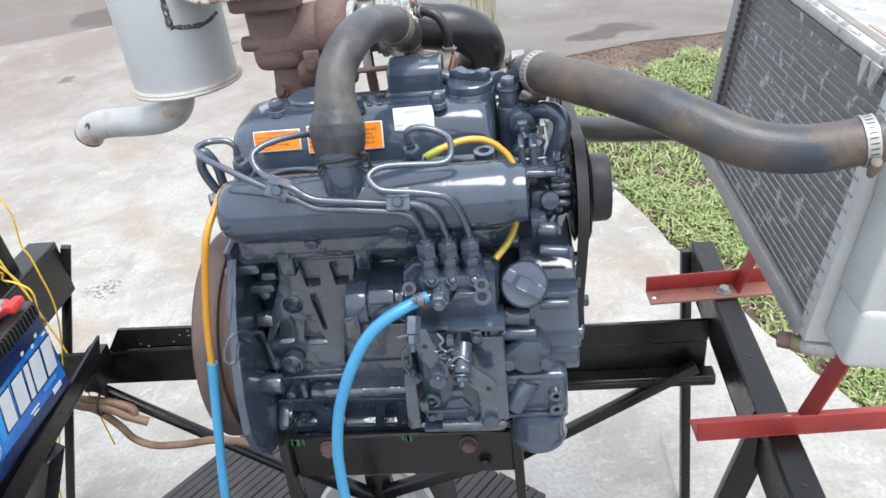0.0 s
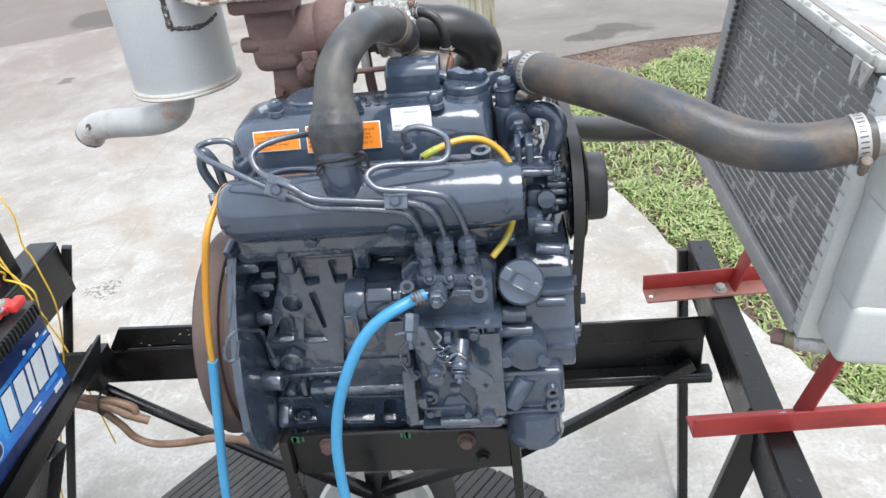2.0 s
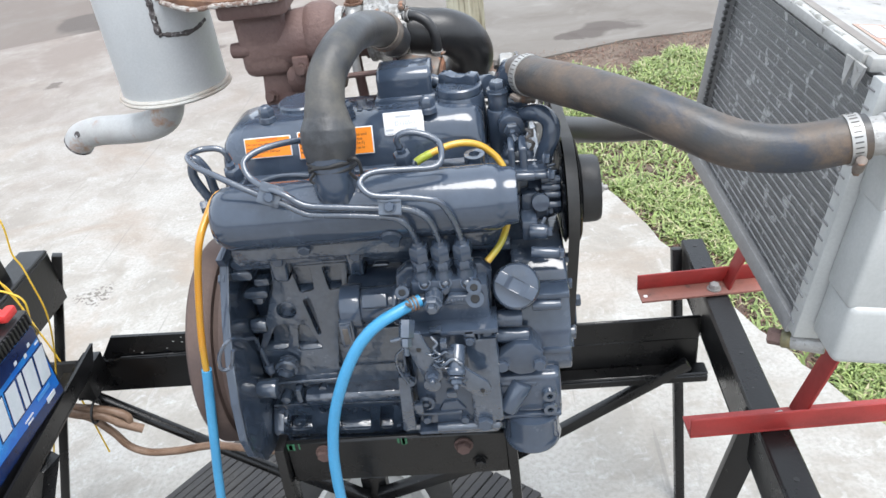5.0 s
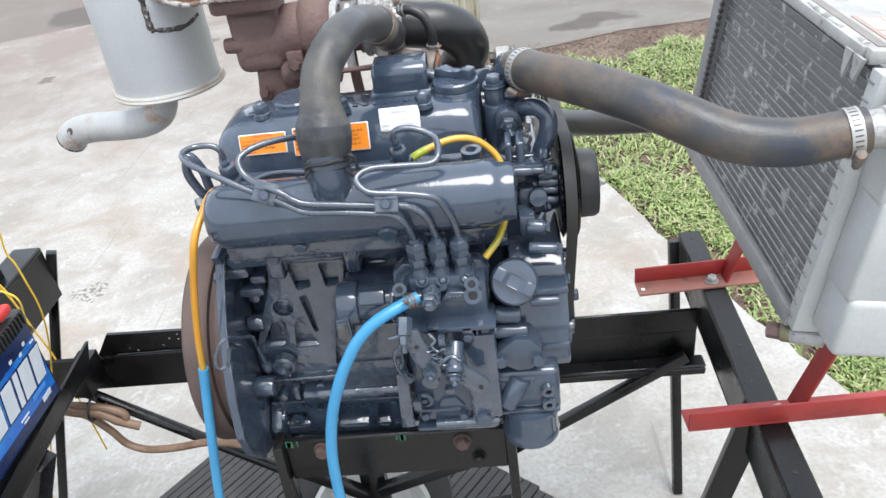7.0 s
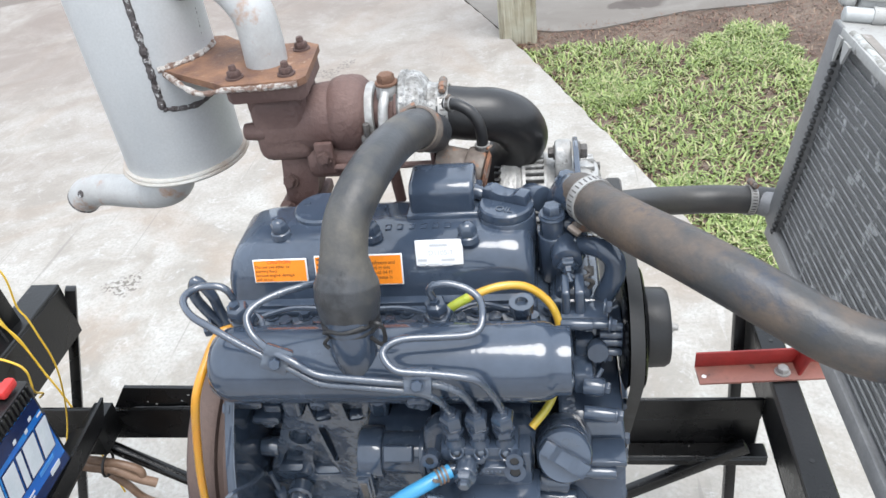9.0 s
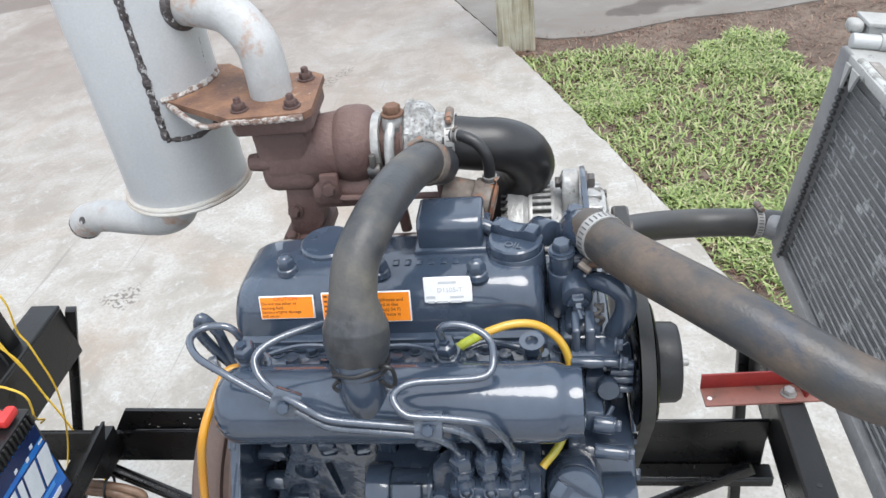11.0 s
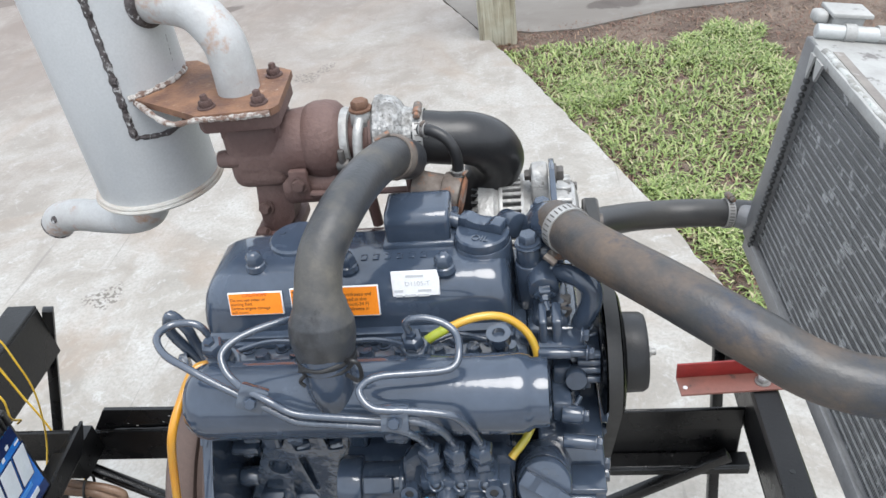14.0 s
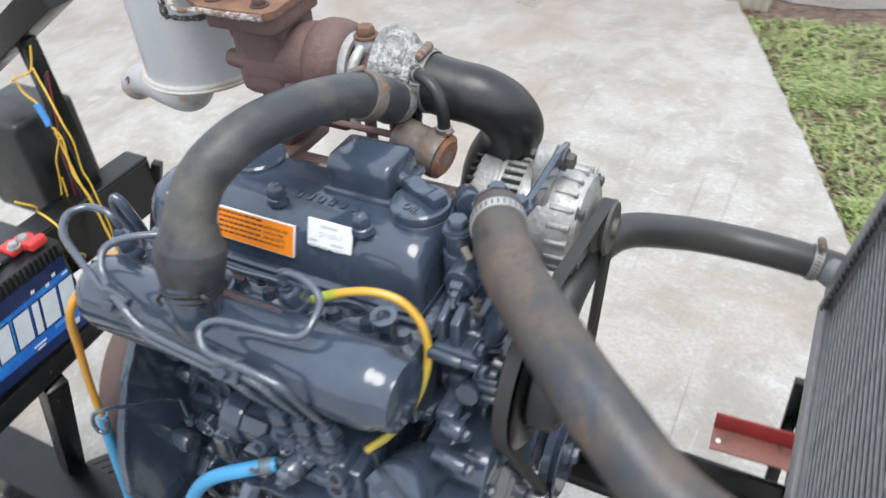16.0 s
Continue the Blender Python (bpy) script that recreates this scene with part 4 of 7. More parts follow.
for k in range(6):
    bm = bmesh.new()
    box(bm, -0.026 + 0.011 * k, -0.0205 + 0.011 * k, 0.882, 0.890, 1.0462, 1.0473, 0.0004)
    part("raised_mark", bm, M_ENGINE, cover)


def label_plate(name, x0, x1, z0, z1, material, text, ink, head=0, lines=4):
    """A sticker on the sloping front of the valve cover with printed lines."""
    m = Matrix.Translation((0, 0.8475, 1.018)) @ Matrix.Rotation(radians(-19), 4, "X")
    bm = bmesh.new()
    box(bm, x0, x1, -0.0016, 0.0004, z0, z1, 0.0006, 1, m=m)
    lab = part(name, bm, material, cover, text)
    rnd = random.Random(int(x0 * 1000))
    step = (z1 - z0) / (lines + 1)
    for k in range(lines):
        z = z1 - step * (k + 0.8)
        x = x0 + 0.004
        while x < x1 - 0.006:
            w = min(rnd.uniform(0.002, 0.006), x1 - 0.004 - x)
            bm = bmesh.new()
            box(bm, x, x + w, -0.0021, -0.0014, z - step * 0.11, z + step * 0.11, m=m)
            part("print_bar", bm, ink, lab)
            x += w + 0.0012
    return lab, m


ORANGE_TEXT = "orange caution sticker with a white border and dark print"


def print_lines(lab, m, lines, x, z, size, gap):
    """Printed words, one line under another, on a sticker."""
    flat = Matrix.Rotation(radians(90), 4, "X")
    for k, (text, ink) in enumerate(lines):
        words(text, size, m @ Matrix.Translation((x, -0.0019, z - gap * k)) @ flat, ink, lab, 0.0002, "LEFT")


def bordered(x0, x1, z0, z1):
    lab, m = label_plate("caution_sticker", x0, x1, z0, z1, M_WHITE, ORANGE_TEXT, M_INK, lines=0)
    bm = bmesh.new()
    box(bm, x0 + 0.0011, x1 - 0.0011, -0.0019, -0.0012, z0 + 0.0011, z1 - 0.0011, m=m)
    part("orange_field", bm, M_ORANGE, lab)
    return lab, m


lab, m = bordered(-0.1468, -0.0958, -0.0012, 0.0210)
print_lines(lab, m, [("CAUTION", M_REDINK)], -0.133, 0.0185, 0.0050, 0.0)
print_lines(lab, m, [("Do not use ether or", M_BLACKINK), ("starting fluid.", M_BLACKINK), ("Serious engine damage", M_BLACKINK), ("will occur.", M_BLACKINK)], -0.1448, 0.0140, 0.0040, 0.0040)
lab, m = bordered(-0.0885, -0.0075, -0.0062, 0.0228)
print_lines(lab, m, [("antifreeze and", M_BLACKINK), ("used in this", M_BLACKINK), ("about(-34 F)", M_BLACKINK), ("antifreeze in", M_BLACKINK)], -0.039, 0.0150, 0.0044, 0.0046)
rnd = random.Random(4)
for k in range(5):
    z, x = 0.0195 - 0.0046 * k, -0.086
    while x < -0.042:
        w = rnd.uniform(0.002, 0.006)
        bm = bmesh.new()
        box(bm, x, x + w, -0.0024, -0.0017, z - 0.0008, z + 0.0008, m=m)
        part("print_bar", bm, M_BLACKINK, lab)
        x += w + 0.0015
lab, m = label_plate("model_sticker", 0.0050, 0.0475, 0.0108, 0.0342, M_WHITE, "white model sticker with faint grey print", M_GREYINK, lines=0)
for z, bits in ((0.0295, ((0.018, 0.034),)), (0.0160, ((0.007, 0.015), (0.028, 0.040))), (0.0115, ((0.008, 0.014), (0.016, 0.026), (0.028, 0.038)))):
    for x0, x1 in bits:
        bm = bmesh.new()
        box(bm, x0, x1, -0.0020, -0.0014, z - 0.0011, z + 0.0011, m=m)
        part("print_bar", bm, M_GREYINK, lab)
words("D1105-T", 0.0062, m @ Matrix.Translation((0.028, -0.0018, 0.0225)) @ Matrix.Rotation(radians(90), 4, "X"), M_GREYINK, lab, 0.0003)

# intake manifold, a fat round pipe along the head
bm = bmesh.new()
R = 0.0332
lathe(bm, [(0, 0), (R * 0.55, 0.001), (R * 0.80, 0.005), (R * 0.95, 0.013), (R, 0.022), (R, 0.276), (R * 0.985, 0.283), (R * 0.93, 0.289), (R * 0.86, 0.2925), (R * 0.86, 0.300), (R * 0.83, 0.3045), (R * 0.60, 0.3065), (0, 0.3065)], (-0.1675, 0.769, 0.989), (1, 0, 0), 48)
intake = part("intake_manifold", bm, M_ENGINE, engine, sharp=45)
bm = bmesh.new()
box(bm, -0.156, 0.116, 0.772, 0.812, 0.944, 0.985, 0.008, 3)
prism(bm, [(-0.166, 0.928), (0.112, 0.926), (0.122, 0.962), (-0.166, 0.962)], "y", 0.778, 0.812, 0.004)
part("manifold_foot", bm, M_CAST, intake, pieces="manifold_flange")
bm = bmesh.new()
lathe(bm, [(0.0085, -0.026), (0.0140, -0.014), (0.0180, 0.0), (0.0206, 0.016), (0.0214, 0.032), (0.0214, 0.050)], (-0.035, 0.7555, 1.004), (0, 0.12, 1), 36)
part("intake_neck", bm, M_ENGINE, intake, sharp=60)
bolt(intake, (-0.079, 0.758, 0.957), (0, -1, -0.35), 0.013)
bm = bmesh.new()
lathe(bm, [(0, 0), (0.011, 0), (0.011, 0.006), (0.009, 0.008), (0, 0.008)], (0.0125, 0.746, 0.9715), (0, -1, -0.55), 20)
part("blank_plug", bm, M_ENGINE, intake)
bolt(intake, (0.0130, 0.757, 0.957), (0, -1, -0.2), 0.012)

for x in (-0.126, -0.041):
    bm = bmesh.new()
    prism(bm, round_corners([(x - 0.011, 0.934), (x + 0.010, 0.934), (x + 0.008, 0.888), (x - 0.009, 0.890)], 0.005), "y", 0.796, 0.823, 0.004, 3)
    part("stud_tab", bm, M_CAST, intake)
    bolt(intake, (x + 0.003, 0.796, 0.920), (0, -1, 0.1), 0.0125)

# lifting eye at the flywheel end
bm = bmesh.new()
tube(bm, [(-0.192, 0.850, 0.955), (-0.204, 0.846, 0.985), (-0.208, 0.842, 1.008), (-0.200, 0.840, 1.026), (-0.191, 0.842, 1.008), (-0.192, 0.848, 0.985), (-0.188, 0.850, 0.955)], 0.0052, 10, 6)
part("lifting_eye", bm, M_ENGINE, engine)
bolt(engine, (-0.201, 0.842, 0.968), (-1, -0.4, 0), 0.014)
bm = bmesh.new()
tube(bm, [(-0.176, 0.800, 0.796), (-0.168, 0.780, 0.826), (-0.166, 0.750, 0.850), (-0.170, 0.722, 0.872), (-0.184, 0.719, 0.856), (-0.188, 0.720, 0.836), (-0.178, 0.722, 0.836), (-0.170, 0.722, 0.858)], 0.0022, 8, 6)
part("wire_loop", bm, M_STEELPIPE, engine)


def injector(x):
    bm = bmesh.new()
    rod(bm, (x, 0.812, 0.975), (x, 0.799, 1.014), 0.0105, 0.0100, 20, 0.001)
    lathe(bm, [(0, 0), (0.0115, 0), (0.0128, 0.0015), (0.0128, 0.0105), (0.0112, 0.0125), (0.0080, 0.0130), (0, 0.013)], (x, 0.800, 1.008), (0, -0.30, 1), 6, 0.2)
    ob = part("injector", bm, M_CAST, engine)
    bm = bmesh.new()
    lathe(bm, [(0, 0), (0.0088, 0), (0.0097, 0.0015), (0.0097, 0.0110), (0.0084, 0.0130), (0.0050, 0.0140), (0.0046, 0.0180), (0, 0.018)], (x, 0.7965, 1.0205), (-0.05, -0.26, 1), 6)
    part("union_nut", bm, M_ENGINE, ob)
    bm = bmesh.new()
    lathe(bm, [(0, 0), (0.0148, 0), (0.0150, 0.003), (0.0135, 0.0045), (0, 0.0045)], (x, 0.803, 1.001), (0, -0.30, 1), 28)
    part("leak_off_banjo", bm, M_CAST, ob)


for x in (-0.144, -0.057, 0.0285):
    injector(x)
bm = bmesh.new()
rod(bm, (0.098, 0.815, 0.980), (0.098, 0.812, 1.012), 0.008, seg=18, bevel=0.001)
lathe(bm, [(0.0055, 0), (0.0105, 0), (0.0105, 0.009), (0.0055, 0.009), (0.0055, -0.004), (0, -0.004)], (0.098, 0.812, 1.008), (0, -0.1, 1), 24)
part("return_port", bm, M_CAST, engine)
bm = bmesh.new()
tube(bm, [(-0.140, 0.816, 1.000), (-0.105, 0.822, 1.006), (-0.055, 0.824, 1.000), (-0.010, 0.824, 1.002), (0.028, 0.816, 1.000), (0.06, 0.826, 1.003), (0.096, 0.818, 1.000)], 0.0025, 8, 6)
part("leak_off_rail", bm, M_STEELPIPE, engine)


def fuel_pipe(points):
    bm = bmesh.new()
    tube(bm, points, 0.0032, 10, 7)
    part("injection_pipe", bm, M_STEELPIPE, engine, "bent steel injection pipe")


PUMP = [(0.0375, 0.741, 0.958), (0.0585, 0.742, 0.957), (0.080, 0.743, 0.956)]
fuel_pipe([(-0.146, 0.797, 1.040), (-0.148, 0.795, 1.050), (-0.156, 0.795, 1.055), (-0.172, 0.792, 1.056), (-0.1785, 0.778, 1.056), (-0.167, 0.761, 1.053), (-0.146, 0.751, 1.046), (-0.124, 0.743, 1.037), (-0.104, 0.737, 1.029), (-0.081, 0.730, 1.021), (-0.067, 0.7265, 1.014), (-0.055, 0.725, 1.0095), (-0.023, 0.724, 1.0065), (0.009, 0.724, 1.002), (0.024, 0.723, 0.999), (0.033, 0.726, 0.988), (0.0365, 0.736, 0.968), PUMP[0]])
fuel_pipe([(-0.058, 0.800, 1.040), (-0.062, 0.799, 1.051), (-0.072, 0.793, 1.056), (-0.094, 0.779, 1.059), (-0.110, 0.767, 1.058), (-0.117, 0.757, 1.054), (-0.114, 0.748, 1.047), (-0.107, 0.742, 1.041), (-0.096, 0.735, 1.037), (-0.077, 0.728, 1.031), (-0.065, 0.7255, 1.023), (-0.053, 0.7245, 1.0185), (-0.022, 0.724, 1.0145), (0.010, 0.7245, 1.0105), (0.030, 0.7255, 1.008), (0.043, 0.726, 1.003), (0.053, 0.728, 0.992), (0.0575, 0.737, 0.970), PUMP[1]])
fuel_pipe([(0.027, 0.792, 1.040), (0.0255, 0.790, 1.049), (0.031, 0.790, 1.0545), (0.044, 0.790, 1.0545), (0.058, 0.787, 1.0505), (0.067, 0.780, 1.0455), (0.0695, 0.766, 1.0405), (0.067, 0.757, 1.0355), (0.058, 0.752, 1.034), (0.037, 0.747, 1.037), (0.013, 0.743, 1.0395), (0.001, 0.739, 1.039), (-0.0055, 0.733, 1.0355), (-0.003, 0.727, 1.031), (0.004, 0.7225, 1.0265), (0.014, 0.722, 1.024), (0.032, 0.7235, 1.021), (0.053, 0.7245, 1.0165), (0.066, 0.726, 1.010), (0.0745, 0.730, 0.992), (0.079, 0.738, 0.970), PUMP[2]])


def pipe_clamp(at, turn):
    bm = bmesh.new()
    m = Matrix.Translation(at) @ Matrix.Rotation(radians(turn), 4, "Y") @ Matrix.Rotation(radians(-28), 4, "X")
    box(bm, -0.011, 0.011, -0.005, 0.004, -0.010, 0.010, 0.0015, m=m)
    box(bm, -0.011, 0.011, -0.0075, -0.004, 0.002, 0.011, 0.001, m=m)
    ob = part("pipe_clamp", bm, M_CAST, engine)
    bolt(ob, m @ Vector((0, -0.005, -0.002)), m.to_3x3() @ Vector((0, -1, 0)), 0.009)


pipe_clamp((-0.0925, 0.7345, 1.0285), 26)
pipe_clamp((0.0200, 0.7245, 1.0135), 3)

# injection pump
pump = bmesh.new()
box(pump, 0.016, 0.102, 0.742, 0.830, 0.842, 0.905, 0.005)
box(pump, 0.024, 0.092, 0.738, 0.775, 0.896, 0.916, 0.004)
box(pump, 0.000, 0.105, 0.752, 0.846, 0.725, 0.846, 0.004)
prism(pump, [(0.000, 0.835), (0.006, 0.908), (0.018, 0.918), (0.096, 0.916), (0.106, 0.906), (0.102, 0.835)], "y", 0.764, 0.780, 0.003)
pump = part("injection_pump", pump, M_ENGINE, engine, pieces="pump_flange")
for x, y, z in PUMP:
    bm = bmesh.new()
    lathe(bm, [(0, 0), (0.0092, 0), (0.0092, 0.010), (0.0078, 0.012), (0.0078, 0.020), (0, 0.020)], (x, y + 0.005, z - 0.046), (0, -0.12, 1), 24)
    lathe(bm, [(0, 0.016), (0.0084, 0.016), (0.0096, 0.0175), (0.0096, 0.0255), (0.0082, 0.0275), (0, 0.0275)], (x, y + 0.005, z - 0.046), (0, -0.12, 1), 6, 0.1)
    barrel = part("delivery_valve", bm, M_ENGINE, pump, pieces="valve_hexagon")
    bm = bmesh.new()
    lathe(bm, [(0, 0), (0.0090, 0), (0.0101, 0.002), (0.0101, 0.0155), (0.0088, 0.0180), (0.0058, 0.0185), (0.0052, 0.0225), (0, 0.0225)], (x, y + 0.0022, z - 0.0185), (0, -0.12, 1), 6, 0.4)
    part("union_nut", bm, M_ENGINE, barrel)
    bm = bmesh.new()
    lathe(bm, [(0.0046, 0.002), (0.0046, 0.0052), (0.0056, 0.006), (0.0068, 0.0052), (0.0072, 0), (0, 0)], (x + 0.001, 0.741, z - 0.047), (0, -0.85, 0.5), 22)
    screw = part("socket_screw", bm, M_ENGINE, pump)
    bm = bmesh.new()
    lathe(bm, [(0, 0.0018), (0.0030, 0.0018), (0.0030, 0.0050), (0.0018, 0.0056), (0, 0.0056)], (x + 0.001, 0.741, z - 0.047), (0, -0.85, 0.5), 6)
    part("hexagon", bm, M_CAST, screw)
    bm = bmesh.new()
    lathe(bm, [(0, 0.0020), (0.0047, 0.0020), (0.0047, 0.0026), (0, 0.0026)], (x + 0.001, 0.741, z - 0.047), (0, -0.85, 0.5), 18)
    part("socket", bm, M_BLACKPLASTIC, screw)
for x, z, s in ((0.016, 0.907, 0.0072), (0.018, 0.896, 0.0062), (0.021, 0.886, 0.0066), (0.088, 0.907, 0.0076), (0.088, 0.893, 0.0092)):
    bm = bmesh.new()
    lathe(bm, [(0.5 * s, 0.004), (0.5 * s, 0.010), (s, 0.010), (s, 0), (0, 0)], (x, 0.739, z), (0, -1, 0.35), 20)
    lathe(bm, [(0, 0.003), (0.45 * s, 0.003), (0.45 * s, 0.008), (0, 0.008)], (x, 0.739, z), (0, -1, 0.35), 12)
    screw = part("hollow_screw", bm, M_ENGINE, pump)
    bm = bmesh.new()
    lathe(bm, [(0, 0.0084), (0.47 * s, 0.0084), (0.47 * s, 0.0088), (0, 0.0088)], (x, 0.739, z), (0, -1, 0.35), 16)
    part("socket", bm, M_BLACKPLASTIC, screw)
bm = bmesh.new()
rod(bm, (0.047, 0.745, 0.899), (0.0455, 0.724, 0.898), 0.0105, 0.0100, 24, 0.002)
lathe(bm, [(0, 0), (0.0098, 0), (0.0098, 0.005), (0.008, 0.007), (0.0055, 0.007), (0.0055, 0.011), (0.0045, 0.012), (0, 0.012)], (0.0455, 0.725, 0.898), (-0.05, -1, -0.1), 6)
rod(bm, (0.028, 0.730, 0.899), (0.048, 0.732, 0.899), 0.0045, seg=12)
part("fuel_inlet", bm, M_STEELPIPE, pump)
bm = bmesh.new()
prism(bm, round_corners([(0.054, 0.889), (0.083, 0.888), (0.083, 0.900), (0.062, 0.901)], 0.003), "y", 0.731, 0.745, 0.0015)
prism(bm, round_corners([(0.052, 0.903), (0.062, 0.912), (0.064, 0.906), (0.058, 0.901)], 0.002), "y", 0.733, 0.745, 0.0010)
for k in range(6):
    box(bm, 0.0595 + 0.0036 * k, 0.0618 + 0.0036 * k, 0.7302, 0.7330, 0.8925, 0.8965, 0.0005, 1)
rack = part("rack_cover", bm, M_ENGINE, pump, pieces="cast_mark")
bm = bmesh.new()
prism(bm, round_corners([(0.012, 0.722), (0.104, 0.722), (0.104, 0.856), (0.012, 0.856)], 0.008), "y", 0.7375, 0.7440, 0.0016)
part("governor_cover", bm, M_ENGINE, pump)
for x, z in ((0.019, 0.848), (0.096, 0.848), (0.097, 0.790), (0.019, 0.731), (0.062, 0.728)):
    bolt(pump, (x, 0.7378, z), (0, -1, 0), 0.0095)
# governor levers, links and springs
bm = bmesh.new()
prism(bm, [(0.016, 0.882), (0.032, 0.880), (0.041, 0.850), (0.0485, 0.832), (0.0485, 0.821), (0.043, 0.815), (0.036, 0.8145), (0.029, 0.820), (0.026, 0.832), (0.017, 0.860)], "y", 0.700, 0.705, 0.0012)
stop = part("stop_lever", bm, M_CAST, pump)
bolt(stop, (0.038, 0.700, 0.825), (0, -1, 0), 0.011, nut=True)
bm = bmesh.new()
rod(bm, (0.028, 0.701, 0.860), (0.028, 0.6995, 0.860), 0.0026, seg=12)
part("lever_hole", bm, M_BLACKPLASTIC, stop)
bm = bmesh.new()
rod(bm, (0.0195, 0.711, 0.8905), (0.018, 0.699, 0.8765), 0.0080, seg=6, bevel=0.0014)
rod(bm, (0.018, 0.698, 0.878), (0.0175, 0.694, 0.870), 0.0055, seg=6, bevel=0.0008)
rod(bm, (0.0175, 0.694, 0.871), (0.017, 0.691, 0.862), 0.0030, seg=10)
rod(bm, (0.002, 0.700, 0.873), (0.014, 0.700, 0.876), 0.0022, seg=10)
part("stop_screw", bm, M_CAST, stop, pieces="lock_nut")
bm = bmesh.new()
prism(bm, [(0.055, 0.830), (0.070, 0.831), (0.094, 0.808), (0.0965, 0.800), (0.094, 0.792), (0.086, 0.789), (0.077, 0.793), (0.054, 0.815)], "y", 0.703, 0.708, 0.0012)
lev = part("throttle_lever", bm, M_CAST, pump)
bm = bmesh.new()
rod(bm, (0.065, 0.722, 0.845), (0.062, 0.697, 0.825), 0.0084, seg=24, bevel=0.001)
rod(bm, (0.063, 0.703, 0.829), (0.0622, 0.6985, 0.8255), 0.0098, seg=24, bevel=0.001)
part("lever_shaft", bm, M_ENGINE, lev)
bolt(lev, (0.0618, 0.696, 0.8235), (0, -0.8, -0.6), 0.011, nut=True)
bm = bmesh.new()
rod(bm, (0.087, 0.704, 0.798), (0.087, 0.7022, 0.798), 0.0024, seg=12)
part("lever_hole", bm, M_BLACKPLASTIC, lev)
bm = bmesh.new()
rod(bm, (0.036, 0.745, 0.812), (0.036, 0.700, 0.812), 0.009, seg=20, bevel=0.001)
tube(bm, [(0.018, 0.700, 0.866), (0.004, 0.706, 0.850), (0.002, 0.712, 0.826), (0.010, 0.712, 0.806)], 0.0018, 8, 6)
tube(bm, [(0.040, 0.698, 0.842), (0.048, 0.700, 0.836), (0.060, 0.704, 0.842), (0.070, 0.70, 0.838)], 0.0022, 8, 6)
part("link_rod", bm, M_CAST, pump)
bm = bmesh.new()
pts = [(0.036 + 0.0009 * k + 0.004 * math.cos(k * 1.57), 0.702 + 0.004 * math.sin(k * 1.57), 0.858 - 0.0012 * k) for k in range(40)]
tube(bm, pts, 0.0009, 6, 2)
part("governor_spring", bm, M_CAST, pump)
bm = bmesh.new()
prism(bm, [(-0.003, 0.806), (0.010, 0.806), (0.008, 0.760), (0.007, 0.728), (-0.008, 0.728), (-0.005, 0.760)], "y", 0.722, 0.732, 0.0015)
part("lever_bracket", bm, M_CAST, pump)
bm = bmesh.new()
box(bm, 0.030, 0.100, 0.738, 0.770, 0.700, 0.740, 0.006)
box(bm, 0.072, 0.106, 0.728, 0.760, 0.728, 0.846, 0.004)
rod(bm, (0.030, 0.735, 0.718), (0.100, 0.735, 0.718), 0.006, seg=14)
part("governor_housing", bm, M_CAST, pump, pieces="governor_boss")
for x0, x1, z0, z1, y0 in ((0.010, 0.108, 0.8575, 0.8635, 0.722), (0.004, 0.007, 0.745, 0.855, 0.733), (0.086, 0.089, 0.765, 0.857, 0.730), (0.010, 0.060, 0.739, 0.743, 0.732), (0.008, 0.062, 0.708, 0.713, 0.734)):
    bm = bmesh.new()
    box(bm, x0, x1, y0, 0.760, z0, z1, 0.0012)
    part("housing_edge", bm, M_ENGINE, pump)
bm = bmesh.new()
lathe(bm, [(0, 0), (0.0105, 0), (0.0100, 0.004), (0.0065, 0.0055), (0.0060, 0.002), (0, 0.002)], (0.021, 0.737, 0.756), (0, -1, 0), 28)
lathe(bm, [(0, 0.002), (0.0035, 0.002), (0.0030, 0.006), (0, 0.006)], (0.021, 0.737, 0.756), (0, -1, 0), 12)
prism(bm, [(0.033, 0.742), (0.066, 0.742), (0.056, 0.757), (0.040, 0.755)], "y", 0.734, 0.746, 0.003)
part("inspection_plug", bm, M_ENGINE, pump, pieces="cover_pad")
bm = bmesh.new()
tube(bm, [(0.040, 0.712, 0.866), (0.046, 0.708, 0.860), (0.042, 0.706, 0.855), (0.048, 0.704, 0.849), (0.054, 0.704, 0.852), (0.058, 0.706, 0.846)], 0.0016, 8, 5)
box(bm, 0.049, 0.056, 0.706, 0.716, 0.852, 0.862, 0.0012)
box(bm, 0.053, 0.062, 0.704, 0.714, 0.842, 0.849, 0.0012)
part("spring_hook", bm, M_STEELPIPE, pump, pieces="hook_block")
for x, z, s in ((0.084, 0.728, 0.017), (0.078, 0.848, 0.0095), (0.010, 0.797, 0.009), (0.045, 0.800, 0.009)):
    bolt(pump, (x, 0.727 if z > 0.73 else 0.733, z), (0, -1, 0), s)
for x, z, w, h in ((0.044, 0.862, 0.014, 0.008), (0.078, 0.858, 0.012, 0.010), (0.014, 0.758, 0.010, 0.014), (0.052, 0.776, 0.012, 0.008)):
    bm = bmesh.new()
    box(bm, x - w / 2, x + w / 2, 0.722, 0.732, z - h / 2, z + h / 2, 0.002)
    part("pad", bm, M_CAST, pump)

